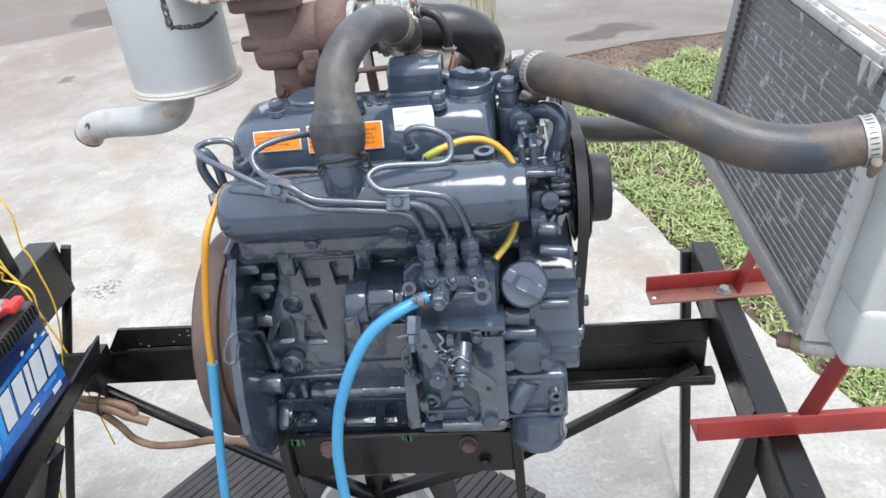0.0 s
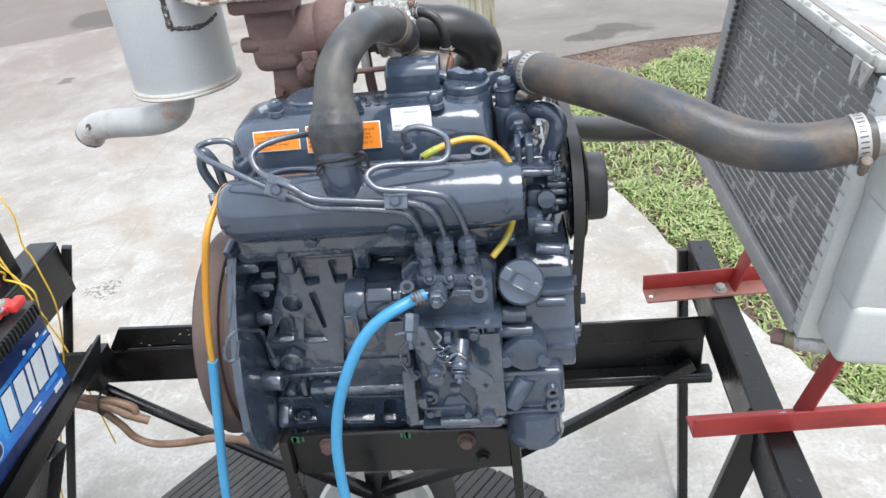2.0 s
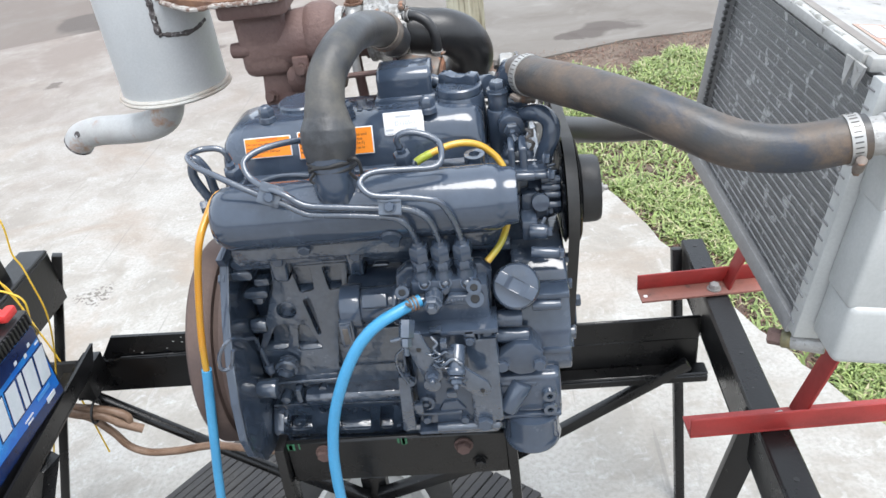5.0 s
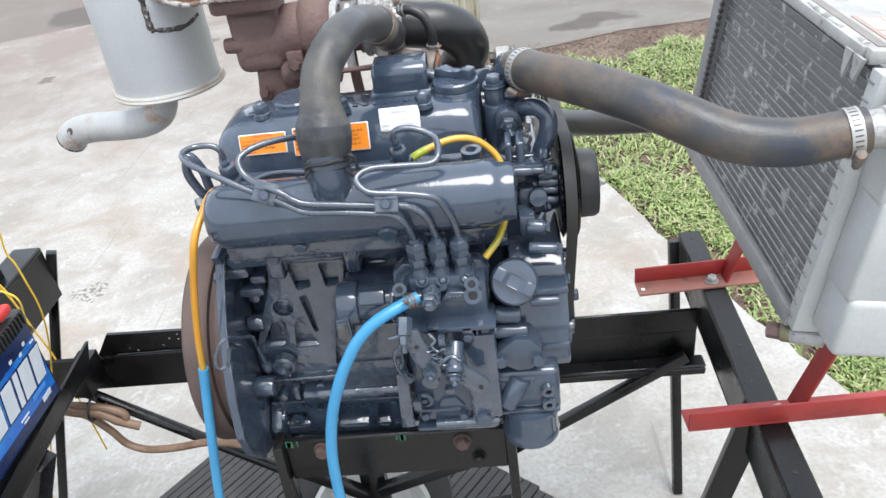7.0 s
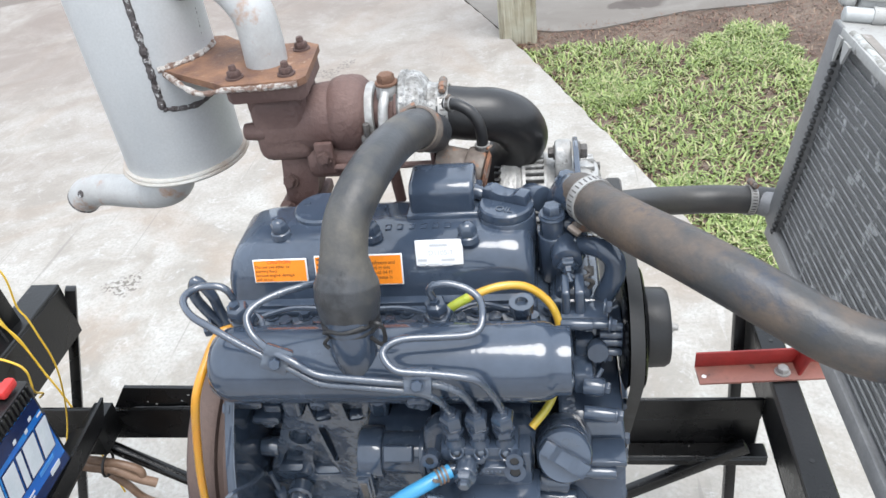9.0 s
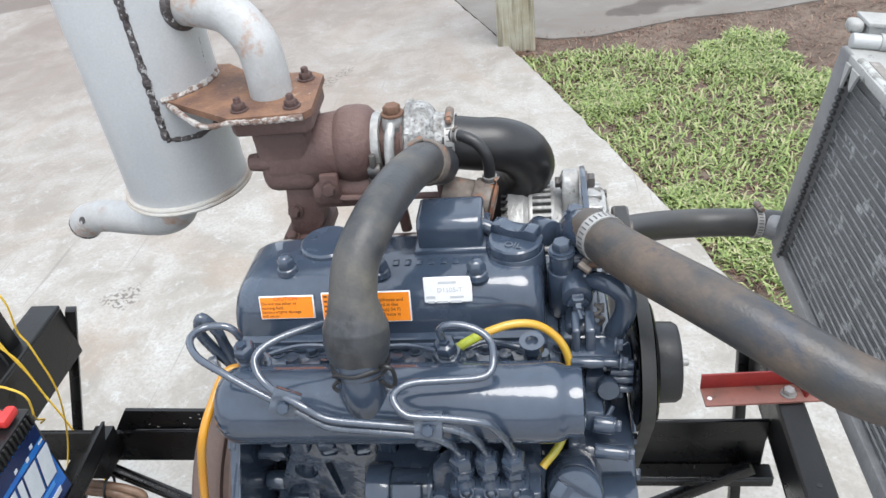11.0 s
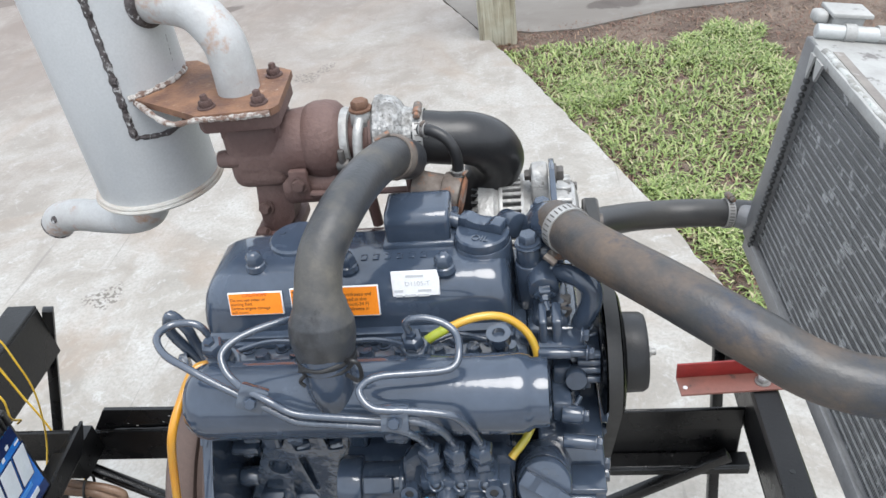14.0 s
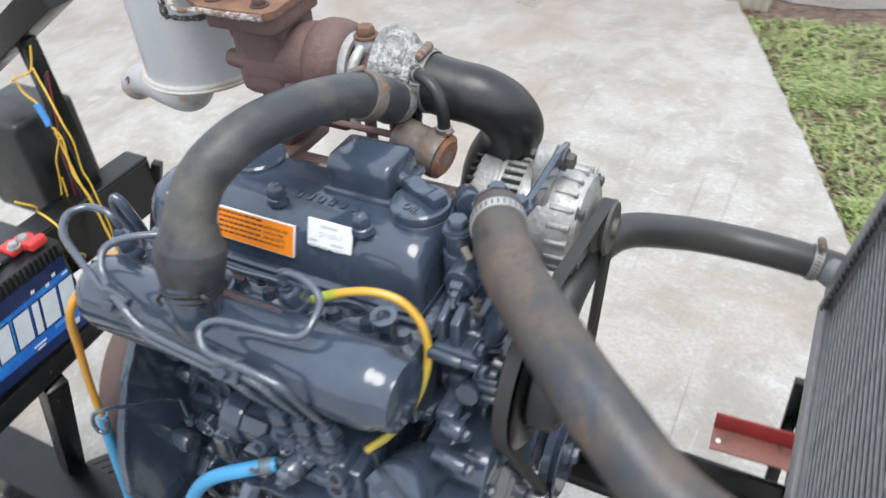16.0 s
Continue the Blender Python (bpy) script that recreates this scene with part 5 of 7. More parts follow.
# gear case at the pulley end
bm = bmesh.new()
prism(bm, [(0.822, 0.893), (0.806, 0.889), (0.794, 0.880), (0.784, 0.864), (0.775, 0.843), (0.766, 0.818), (0.759, 0.795), (0.758, 0.782), (0.764, 0.768), (0.786, 0.756), (0.810, 0.745), (0.850, 0.735), (0.930, 0.735), (0.985, 0.770), (0.985, 0.870), (0.960, 0.893)], "x", 0.126, 0.1855, 0.004, 3)
gear = part("gear_case", bm, M_ENGINE, engine)
bm = bmesh.new()
box(bm, 0.122, 0.168, 0.842, 0.950, 0.880, 0.990, 0.006, 3)
part("timing_cover", bm, M_CAST, gear)
for z, x0 in ((0.8725, 0.150), (0.799, 0.154)):
    bm = bmesh.new()
    box(bm, x0, 0.1848, 0.757, 0.785, z - 0.0045, z + 0.0035, 0.0025)
    part("rib", bm, M_ENGINE, gear)
bm = bmesh.new()
rod(bm, (0.130, 0.790, 0.866), (0.130, 0.756, 0.890), 0.027, 0.0245, 36, 0.002)
neck = part("oil_filler_neck", bm, M_ENGINE, gear)
bm = bmesh.new()
lathe(bm, [(0, 0), (0.0238, 0), (0.0245, 0.003), (0.0238, 0.012), (0.0218, 0.0145), (0, 0.0145)], (0.130, 0.757, 0.889), (0, -0.815, 0.58), 44)
fillcap = part("oil_cap", bm, M_ENGINE, neck)
capm = Matrix.Translation((0.130, 0.7455, 0.8973)) @ turn_to((0, -0.815, 0.58))
bm = bmesh.new()
prism(bm, [(-0.0225, 0.0), (-0.0215, 0.0105), (-0.0120, 0.0110), (-0.0060, 0.0070), (0.0060, 0.0070), (0.0120, 0.0110), (0.0215, 0.0105), (0.0225, 0.0)], "y", -0.0068, 0.0068, 0.0012)
bm.transform(capm @ Matrix.Rotation(radians(-32), 4, "Z"))
part("cap_grip", bm, M_ENGINE, neck)
up = (Vector((0, 0, 1)) - Vector((0, -0.815, 0.58)) * 0.58).normalized()
normal = Vector((0, -0.815, 0.58)).normalized()
side = up.cross(normal)
face = Matrix((side, up, normal)).transposed().to_4x4()
words("OIL", 0.010, Matrix.Translation(Vector((0.135, 0.757, 0.889)) + normal * 0.0148 + up * 0.012) @ face, M_STEELPIPE, neck, 0.0006)
bm = bmesh.new()
rod(bm, (0.145, 0.757, 0.863), (0.175, 0.757, 0.862), 0.0058, seg=18, bevel=0.001)
rod(bm, (0.104, 0.757, 0.850), (0.134, 0.757, 0.848), 0.0095, seg=20, bevel=0.003)
rod(bm, (0.103, 0.755, 0.829), (0.140, 0.755, 0.827), 0.0085, seg=20, bevel=0.002)
rod(bm, (0.097, 0.748, 0.768), (0.144, 0.748, 0.766), 0.0050, seg=14, bevel=0.001)
part("plunger_boss", bm, M_ENGINE, gear, pieces="plunger_boss")
bm = bmesh.new()
prism(bm, [(0.102, 0.805), (0.107, 0.813), (0.124, 0.828), (0.142, 0.827), (0.153, 0.814), (0.155, 0.800), (0.141, 0.786), (0.126, 0.784), (0.106, 0.797)], "y", 0.738, 0.775, 0.003)
feed = part("blanking_plate", bm, M_ENGINE, gear)
for x, z in ((0.109, 0.802), (0.148, 0.801)):
    bolt(feed, (x, 0.739, z), (0, -1, 0.1), 0.013)
bm = bmesh.new()
box(bm, 0.098, 0.171, 0.744, 0.80, 0.722, 0.778, 0.007, 3)
rod(bm, (0.110, 0.738, 0.735), (0.129, 0.748, 0.768), 0.011, 0.013, 20, 0.003)
box(bm, 0.095, 0.170, 0.742, 0.80, 0.717, 0.7225, 0.002)
box(bm, 0.095, 0.103, 0.736, 0.765, 0.719, 0.758, 0.002)
lathe(bm, [(0, 0), (0.034, 0), (0.034, 0.005), (0, 0.005)], (0.138, 0.764, 0.712), (0, 0, 1), 36)
part("filter_head", bm, M_ENGINE, gear, pieces="filter_flange")
for z in (0.751, 0.731):
    bm = bmesh.new()
    lathe(bm, [(0.0035, 0.002), (0.0035, 0.006), (0.0075, 0.006), (0.0085, 0), (0, 0)], (0.157, 0.744, z), (0.1, -1, 0), 18)
    part("threaded_port", bm, M_CAST, gear)
bm = bmesh.new()
lathe(bm, [(0, 0.004), (0.026, 0.003), (0.029, 0.0), (0.0325, 0.001), (0.0338, 0.005), (0.0325, 0.010), (0.0318, 0.016), (0.0318, 0.044), (0, 0.044)], (0.136, 0.762, 0.672), (0, 0, 1), 44)
part("oil_filter", bm, M_ENGINE, engine)
bm = bmesh.new()
rod(bm, (0.150, 0.899, 0.712), (0.203, 0.899, 0.712), 0.0100, seg=20, bevel=0.002)
part("end_plug", bm, M_STEELPIPE, gear)
for y, z in ((0.83, 0.872), (0.80, 0.858), (0.80, 0.775)):
    bolt(gear, (0.184, y, z), (1, -0.1, 0), 0.011)
# the knobbly casting above the gear case: water pump and its bolts
bm = bmesh.new()
box(bm, 0.126, 0.160, 0.846, 0.930, 0.925, 1.000, 0.008, 3)
rod(bm, (0.150, 0.862, 0.940), (0.186, 0.862, 0.940), 0.034, 0.026, 32, 0.003)
rod(bm, (0.130, 0.819, 0.9835), (0.158, 0.819, 0.9825), 0.0052, seg=20, bevel=0.001)
rod(bm, (0.156, 0.8195, 0.9825), (0.172, 0.820, 0.9815), 0.0040, seg=16, bevel=0.0008)
box(bm, 0.130, 0.172, 0.822, 0.850, 0.977, 0.988, 0.003)
for x, w in ((0.1355, 0.0036), (0.1475, 0.0044)):
    prism(bm, [(0.826, 0.976), (0.829, 1.010), (0.850, 1.016), (0.850, 0.976)], "x", x - w, x + w, 0.0022, 3)
rod(bm, (0.148, 0.800, 0.928), (0.166, 0.798, 0.927), 0.0085, seg=18, bevel=0.002)
rod(bm, (0.148, 0.782, 0.913), (0.176, 0.780, 0.911), 0.0064, seg=16, bevel=0.001)
box(bm, 0.140, 0.158, 0.800, 0.850, 0.915, 0.940, 0.004)
for z in (0.974, 0.965, 0.956, 0.944):
    rod(bm, (0.164, 0.826, z), (0.184, 0.826, z - 0.001), 0.0040, seg=14, bevel=0.0008)
lathe(bm, [(0, 0), (0.0088, 0), (0.0100, 0.003), (0.0100, 0.016), (0.0092, 0.0180), (0, 0.0185)], (0.1615, 0.832, 0.948), (0.05, -1, 0.25), 32)
box(bm, 0.142, 0.160, 0.824, 0.850, 0.938, 0.960, 0.004)
wp = part("water_pump", bm, M_ENGINE, engine, pieces="pump_boss")
for y, z, x in ((0.8200, 0.9815, 0.172), (0.798, 0.927, 0.166), (0.780, 0.911, 0.176), (0.826, 0.997, 0.168), (0.830, 0.935, 0.170)):
    bolt(wp, (x, y, z), (1, -0.2, 0), 0.010)
bm = bmesh.new()
tube(bm, [(0.166, 0.812, 0.936), (0.160, 0.806, 0.930), (0.150, 0.804, 0.930), (0.144, 0.806, 0.922)], 0.0022, 8, 5)
part("drain_spout", bm, M_ENGINE, wp)

# thermostat housing
bm = bmesh.new()
box(bm, 0.120, 0.158, 0.888, 0.938, 0.996, 1.046, 0.009, 3)
rod(bm, (0.126, 0.886, 0.985), (0.126, 0.886, 1.034), 0.0135, 0.0130, 28, 0.002)
rod(bm, (0.126, 0.886, 1.030), (0.126, 0.886, 1.0535), 0.0112, 0.0108, 28, 0.001)
lathe(bm, [(0, 0), (0.0120, 0), (0.0125, 0.0012), (0.0120, 0.0025), (0, 0.0025)], (0.126, 0.886, 1.0515), (0, 0, 1), 28)
tube(bm, [(0.142, 0.924, 1.042), (0.146, 0.912, 1.056), (0.153, 0.898, 1.063), (0.162, 0.880, 1.066)], [0.022, 0.021, 0.0195, 0.019], 24, 6)
rod(bm, (0.118, 0.925, 1.045), (0.104, 0.945, 1.040), 0.0125, 0.0115, 22, 0.002)
rod(bm, (0.137, 0.884, 1.022), (0.138, 0.860, 1.020), 0.0150, 0.0140, 28, 0.002)
thermo = part("thermostat_housing", bm, M_ENGINE, engine, pieces="thermostat_neck")
bm = bmesh.new()
lathe(bm, [(0, 0), (0.0088, 0), (0.0096, 0.0012), (0.0096, 0.006), (0.0082, 0.0075), (0.0048, 0.008), (0.0044, 0.013), (0, 0.013)], (0.138, 0.8605, 1.0200), (0.05, -0.92, -0.25), 6)
rod(bm, (0.1386, 0.849, 1.0168), (0.141, 0.842, 1.012), 0.0020, seg=8)
rod(bm, (0.1386, 0.849, 1.0168), (0.1445, 0.8475, 1.011), 0.0016, seg=8)
part("temperature_switch", bm, M_CAST, thermo, pieces="switch_blade")
bolt(thermo, (0.126, 0.886, 1.054), (0, 0, 1), 0.0155)
bolt(thermo, (0.140, 0.930, 1.060), (0, 0, 1), 0.015)
bolt(thermo, (0.160, 0.926, 1.056), (0, 0, 1), 0.014)
bm = bmesh.new()
box(bm, -0.006, 0.006, -0.003, 0.003, -0.002, 0.002, 0.001, m=Matrix.Translation((0.1445, 0.862, 1.0525)) @ Matrix.Rotation(radians(-38), 4, "Z") @ Matrix.Rotation(radians(20), 4, "Y"))
part("bracket_lug", bm, M_CANISTER, thermo, "small rusty bare lug under the hose")
bm = bmesh.new()
tube(bm, [(0.152, 0.876, 1.027), (0.161, 0.866, 1.0325), (0.171, 0.857, 1.0335), (0.1785, 0.853, 1.025), (0.1780, 0.850, 1.011), (0.1715, 0.850, 0.994), (0.167, 0.852, 0.980)], [0.0086, 0.0090, 0.0094, 0.0096, 0.0096, 0.0094, 0.0090], 24, 8)
bypass = part("bypass_hose", bm, M_ENGINE, engine, "short painted coolant bypass elbow")
bm = bmesh.new()
lathe(bm, [(0.0094, 0), (0.0106, 0), (0.0106, 0.004), (0.0094, 0.004), (0.0094, 0)], (0.1695, 0.851, 0.9880), (-0.25, 0.05, -1), 24)
tube(bm, [(0.158, 0.842, 0.986), (0.170, 0.838, 0.983), (0.181, 0.843, 0.982)], 0.0014, 8, 5)
part("wire_clip", bm, M_STEELPIPE, bypass, pieces="wire_clip")
bm = bmesh.new()
tube(bm, [(0.152, 0.850, 1.022), (0.158, 0.848, 1.017), (0.152, 0.848, 1.011), (0.160, 0.850, 1.005), (0.156, 0.851, 0.997)], 0.0017, 8, 5)
box(bm, 0.1545, 0.1605, 0.849, 0.853, 1.012, 1.021, 0.001)
part("vent_clip", bm, M_DULLSTEEL, bypass, "bare metal clip behind the elbow", pieces="vent_clip")

# pulleys and belt
bm = bmesh.new()
lathe(bm, [(0, 0), (0.052, 0), (0.058, 0.002), (0.052, 0.008), (0.052, 0.011), (0.058, 0.017), (0.055, 0.019), (0.030, 0.019), (0, 0.019)], (0.186, 0.862, 0.940), (1, 0, 0), 56)
fan = part("fan_pulley", bm, M_BLACK, engine)
bm = bmesh.new()
lathe(bm, [(0, 0), (0.034, 0), (0.0375, 0.003), (0.0375, 0.006), (0.0370, 0.019), (0.0345, 0.023), (0.032, 0.023), (0.030, 0.021), (0.010, 0.021), (0, 0.021)], (0.205, 0.862, 0.940), (1, 0, 0), 56)
spacer = part("fan_spacer", bm, M_BLACKPLASTIC, fan, "black cylindrical fan spacer hub")
bolt(spacer, (0.2265, 0.862, 0.939), (1, 0, 0), 0.011, "steel", nut=True)
bm = bmesh.new()
lathe(bm, [(0, 0), (0.044, 0), (0.050, 0.002), (0.044, 0.010), (0.050, 0.018), (0.048, 0.020), (0, 0.020)], (0.186, 0.962, 0.715), (1, 0, 0), 48)
crank = part("crank_pulley", bm, M_ENGINE, engine)
bolt(crank, (0.206, 0.962, 0.715), (1, 0, 0), 0.016)


def hull(circles, seg=64):
    """The outline of a belt round circles of (y, z, radius)."""
    pts = sorted({(round(y + r * math.cos(2 * math.pi * k / seg), 5), round(z + r * math.sin(2 * math.pi * k / seg), 5)) for y, z, r in circles for k in range(seg)})

    def half(ps):
        out = []
        for p in ps:
            while len(out) > 1 and (out[-1][0] - out[-2][0]) * (p[1] - out[-2][1]) - (out[-1][1] - out[-2][1]) * (p[0] - out[-2][0]) <= 0:
                out.pop()
            out.append(p)
        return out[:-1]

    return half(pts) + half(pts[::-1])


ALT_Y, ALT_Z = 1.062, 0.950
outer = hull([(0.862, 0.940, 0.062), (0.962, 0.715, 0.052), (ALT_Y, ALT_Z, 0.028)])
cy, cz = sum(p[0] for p in outer) / len(outer), sum(p[1] for p in outer) / len(outer)
bm = bmesh.new()
k = len(outer)
ring = []
for x, off in ((0.1895, 0.0), (0.2015, 0.0), (0.1985, 0.009), (0.1925, 0.009)):
    row = []
    for i in range(k):
        a, b = Vector(outer[i - 1]), Vector(outer[(i + 1) % k])
        t = (b - a).normalized()
        row.append(bm.verts.new((x, outer[i][0] - t.y * off, outer[i][1] + t.x * off)))
    ring.append(row)
for i in range(k):
    for r in range(4):
        bm.faces.new((ring[r][i], ring[r][(i + 1) % k], ring[(r + 1) % 4][(i + 1) % k], ring[(r + 1) % 4][i]))
part("fan_belt", bm, M_BELT, engine, "black rubber V-belt", sharp=60)
bm = bmesh.new()
prism(bm, [(1.02, 0.930), (0.975, 0.930), (0.96, 0.955), (0.985, 0.985), (1.03, 0.985)], "x", -0.16, 0.10, 0.008)
for x in (-0.14, -0.07, 0.0, 0.07):
    rod(bm, (x, 0.972, 0.962), (x, 1.005, 0.962), 0.018, seg=18)
part("exhaust_manifold", bm, M_RUST, engine, "rust-brown cast exhaust manifold", pieces="exhaust_port")

# ---------------------------------------------------------------- turbocharger
turbo = thing("turbocharger", (-0.06, 1.045, 0.985), "turbocharger with rust-brown turbine and bright cast compressor housing", "turbocharger")
TY, TZ = 1.046, 1.086
bm = bmesh.new()
lathe(bm, [(0, 0), (0.032, 0), (0.0385, 0.006), (0.0415, 0.014), (0.0420, 0.026), (0.0400, 0.036), (0.0340, 0.0425), (0.026, 0.045), (0, 0.045)], (-0.104, TY, TZ), (1, 0, 0), 40)
rod(bm, (-0.172, 1.040, 1.082), (-0.085, TY, TZ), 0.034, 0.038, 32, 0.004)
box(bm, -0.182, -0.120, 1.008, 1.078, 1.050, 1.128, 0.014, 3)
rod(bm, (-0.192, 1.018, 1.086), (-0.165, 1.018, 1.086), 0.009, 0.011, 18, 0.002)
turbine = part("turbine_housing", bm, M_RUST, turbo, "heat-rusted brown turbine housing", pieces="turbine_boss")
bm = bmesh.new()
prism(bm, [(-0.162, 1.064), (-0.112, 1.064), (-0.124, 1.030), (-0.134, 1.010), (-0.136, 0.985), (-0.169, 0.985), (-0.165, 1.020)], "y", 1.018, 1.072, 0.006)
box(bm, -0.178, -0.128, 1.004, 1.078, 0.978, 0.992, 0.004)
rod(bm, (-0.130, 1.030, 1.045), (-0.060, 1.030, 1.045), 0.022, seg=24, bevel=0.004)
part("turbine_foot", bm, M_RUST, turbo, pieces="turbine_flange")
for at, ax in (((-0.166, 1.012, 0.992), (0, -0.3, 1)), ((-0.107, 1.000, 1.060), (0, -1, 0.2)), ((-0.156, 1.018, 1.024), (-0.2, -1, 0.2))):
    bolt(turbo, at, ax, 0.0125, "rust")
bm = bmesh.new()
box(bm, -0.117, -0.097, 1.000, 1.008, 1.040, 1.076, 0.003)
bracket = part("bracket", bm, M_RUST, turbo)
bm = bmesh.new()
rod(bm, (-0.062, TY, TZ), (-0.016, TY, TZ), 0.024, seg=28, bevel=0.003)
lathe(bm, [(0.022, 0), (0.030, 0.002), (0.030, 0.009), (0.022, 0.011)], (-0.040, TY, TZ), (1, 0, 0), 32)
lathe(bm, [(0.022, 0), (0.033, 0.001), (0.033, 0.006), (0.022, 0.007)], (-0.031, TY, TZ), (1, 0, 0), 32)
part("centre_housing", bm, M_RUST, turbo, pieces="oil_boss")
bolt(turbo, (-0.037, 1.036, 1.1225), (0, 0, 1), 0.0165, "rustbright")
bm = bmesh.new()
lathe(bm, [(0.0275, 0), (0.0315, 0.001), (0.0330, 0.006), (0.0315, 0.011), (0.0275, 0.012), (0.0275, 0)], (-0.064, TY, TZ), (1, 0, 0), 48)
band = part("band_clamp", bm, M_ALU, turbo, "pale grey metal band clamp round the turbine")
bm = bmesh.new()
rod(bm, (-0.066, 1.012, 1.072), (-0.052, 1.012, 1.073), 0.0070, seg=16, bevel=0.002)
rod(bm, (-0.060, 1.011, 1.062), (-0.059, 1.009, 1.092), 0.0036, seg=12, bevel=0.001)
lathe(bm, [(0, 0), (0.0072, 0), (0.0072, 0.005), (0, 0.005)], (-0.060, 1.011, 1.060), (0, -0.05, 1), 6)
part("band_bolt", bm, M_DULLSTEEL, band, pieces="band_bolt")
bm = bmesh.new()
tube(bm, [(-0.041, 1.006, 1.046), (-0.041, 1.006, 1.080), (-0.040, 1.014, 1.104), (-0.038, 1.028, 1.115)], 0.0052, 12, 6)
rod(bm, (-0.037, 1.037, 1.106), (-0.037, 1.036, 1.1225), 0.0125, 0.0110, 24, 0.002)
part("oil_feed_pipe", bm, M_ALU, turbo, "pale metal oil feed pipe", pieces="oil_feed_pipe")
bm = bmesh.new()
lathe(bm, [(0, 0), (0.0345, 0), (0.0400, 0.003), (0.0405, 0.008), (0.0385, 0.0105), (0.0390, 0.0150), (0.0370, 0.0220), (0.0320, 0.0275), (0.0265, 0.0310), (0.0250, 0.0360), (0.0250, 0.0480), (0, 0.048)], (-0.027, TY + 0.002, TZ + 0.002), (1, 0, 0), 44)
tube(bm, [(-0.006, 1.050, 1.058), (-0.002, 1.036, 1.066), (0.004, 1.018, 1.074), (0.010, 1.002, 1.080), (0.010, 0.985, 1.088)], [0.016, 0.0165, 0.017, 0.018, 0.0182], 20, 6)
comp = part("compressor_housing", bm, M_PITTED, turbo, "bright pitted cast-aluminium compressor housing", pieces="compressor_outlet")
bm = bmesh.new()
for z in (1.03, 1.05):
    tube(bm, [(-0.045, 1.040, z + 0.02), (-0.044, 1.035, z - 0.01), (-0.040, 1.03, 0.985)], 0.006, 10, 4)
tube(bm, [(-0.115, 1.005, 1.046), (-0.06, 1.000, 1.047), (0.012, 0.995, 1.050)], 0.0035, 8, 3)
part("drain_pipe", bm, M_RUST, turbo, pieces="drain_pipe")
bm = bmesh.new()
rod(bm, (0.011, 0.999, 1.049), (0.042, 0.995, 1.043), 0.0190, seg=32, bevel=0.003)
rod(bm, (0.040, 0.996, 1.043), (0.060, 0.993, 1.039), 0.0225, seg=32, bevel=0.004)
rod(bm, (0.060, 0.993, 1.039), (0.063, 0.9925, 1.0385), 0.008, seg=18)
act = part("wastegate_actuator", bm, M_CANISTER, turbo, "rusty grey wastegate canister")
bm = bmesh.new()
lathe(bm, [(0, 0.001), (0.006, 0.001), (0.008, 0.003), (0.017, 0.003), (0.0195, 0.001), (0.0215, 0.0)], (0.0602, 0.993, 1.039), (0.97, -0.12, -0.2), 32)
part("end_cap", bm, M_CANRUST, act, "flaking orange-rust end cap")
bm = bmesh.new()
box(bm, 0.006, 0.011, 0.990, 1.045, 1.030, 1.085, 0.002)
part("actuator_bracket", bm, M_RUST, act)
bm = bmesh.new()
box(bm, 0.010, 0.021, 1.018, 1.030, 1.050, 1.066, 0.003)
part("black_fitting", bm, M_BLACKPLASTIC, act)
bm = bmesh.new()
line, _ = tube(bm, [(0.024, 1.012, 1.108), (0.038, 1.004, 1.109), (0.052, 0.999, 1.101), (0.059, 0.997, 1.084), (0.059, 0.998, 1.056)], 0.0058, 14, 7)
boost = part("boost_hose", bm, M_RUBBERNEW, turbo, "thin black boost hose")
hose_clamp(boost, (0.059, 0.998, 1.065), (0, 0.0, 1), 0.006, 0.006, (1, -0.5, 0))
hose_clamp(boost, (0.029, 1.009, 1.1085), (1, -0.4, 0.1), 0.006, 0.006, (0, 0, 1))

# ---------------------------------------------------------------- intake hose from the turbo to the manifold
hose = thing("intake_hose", (-0.032, 0.755, 1.03), "dusty dark grey rubber intake hose with a wire clamp", "hose")
bm = bmesh.new()
tube(bm, [(-0.035, 0.762, 1.038), (-0.035, 0.763, 1.046), (-0.035, 0.7645, 1.054), (-0.0348, 0.767, 1.065), (-0.0345, 0.770, 1.0745), (-0.0342, 0.7735, 1.084), (-0.034, 0.779, 1.097), (-0.031, 0.794, 1.117), (-0.0225, 0.815, 1.131), (-0.014, 0.848, 1.136), (-0.007, 0.892, 1.130), (-0.001, 0.930, 1.120), (0.0035, 0.958, 1.109), (0.0080, 0.978, 1.097), (0.0115, 0.992, 1.086)], [0.0228, 0.0226, 0.0246, 0.0262, 0.0256, 0.0218, 0.0186, 0.0182, 0.0182, 0.0182, 0.0184, 0.0186, 0.0190, 0.0195, 0.0200], 32, 8, 0.85)
part("hose_body", bm, M_INTAKE, hose)
bm = bmesh.new()
for dz in (0.0, 0.0062):
    lathe(bm, [(0.0215, 0), (0.0232, 0), (0.0238, 0.0016), (0.0232, 0.0034), (0.0215, 0.0034), (0.0215, 0)], (-0.035, 0.762, 1.0385 + dz), (0, 0.12, 1), 36)
tube(bm, [(-0.016, 0.750, 1.050), (-0.010, 0.7465, 1.053), (-0.006, 0.747, 1.048), (-0.006, 0.7475, 1.035), (-0.010, 0.747, 1.031), (-0.016, 0.7445, 1.040)], 0.0017, 8, 4)
tube(bm, [(-0.020, 0.7445, 1.0505), (-0.034, 0.7385, 1.050), (-0.048, 0.7435, 1.047), (-0.054, 0.748, 1.042)], 0.0016, 8, 4)
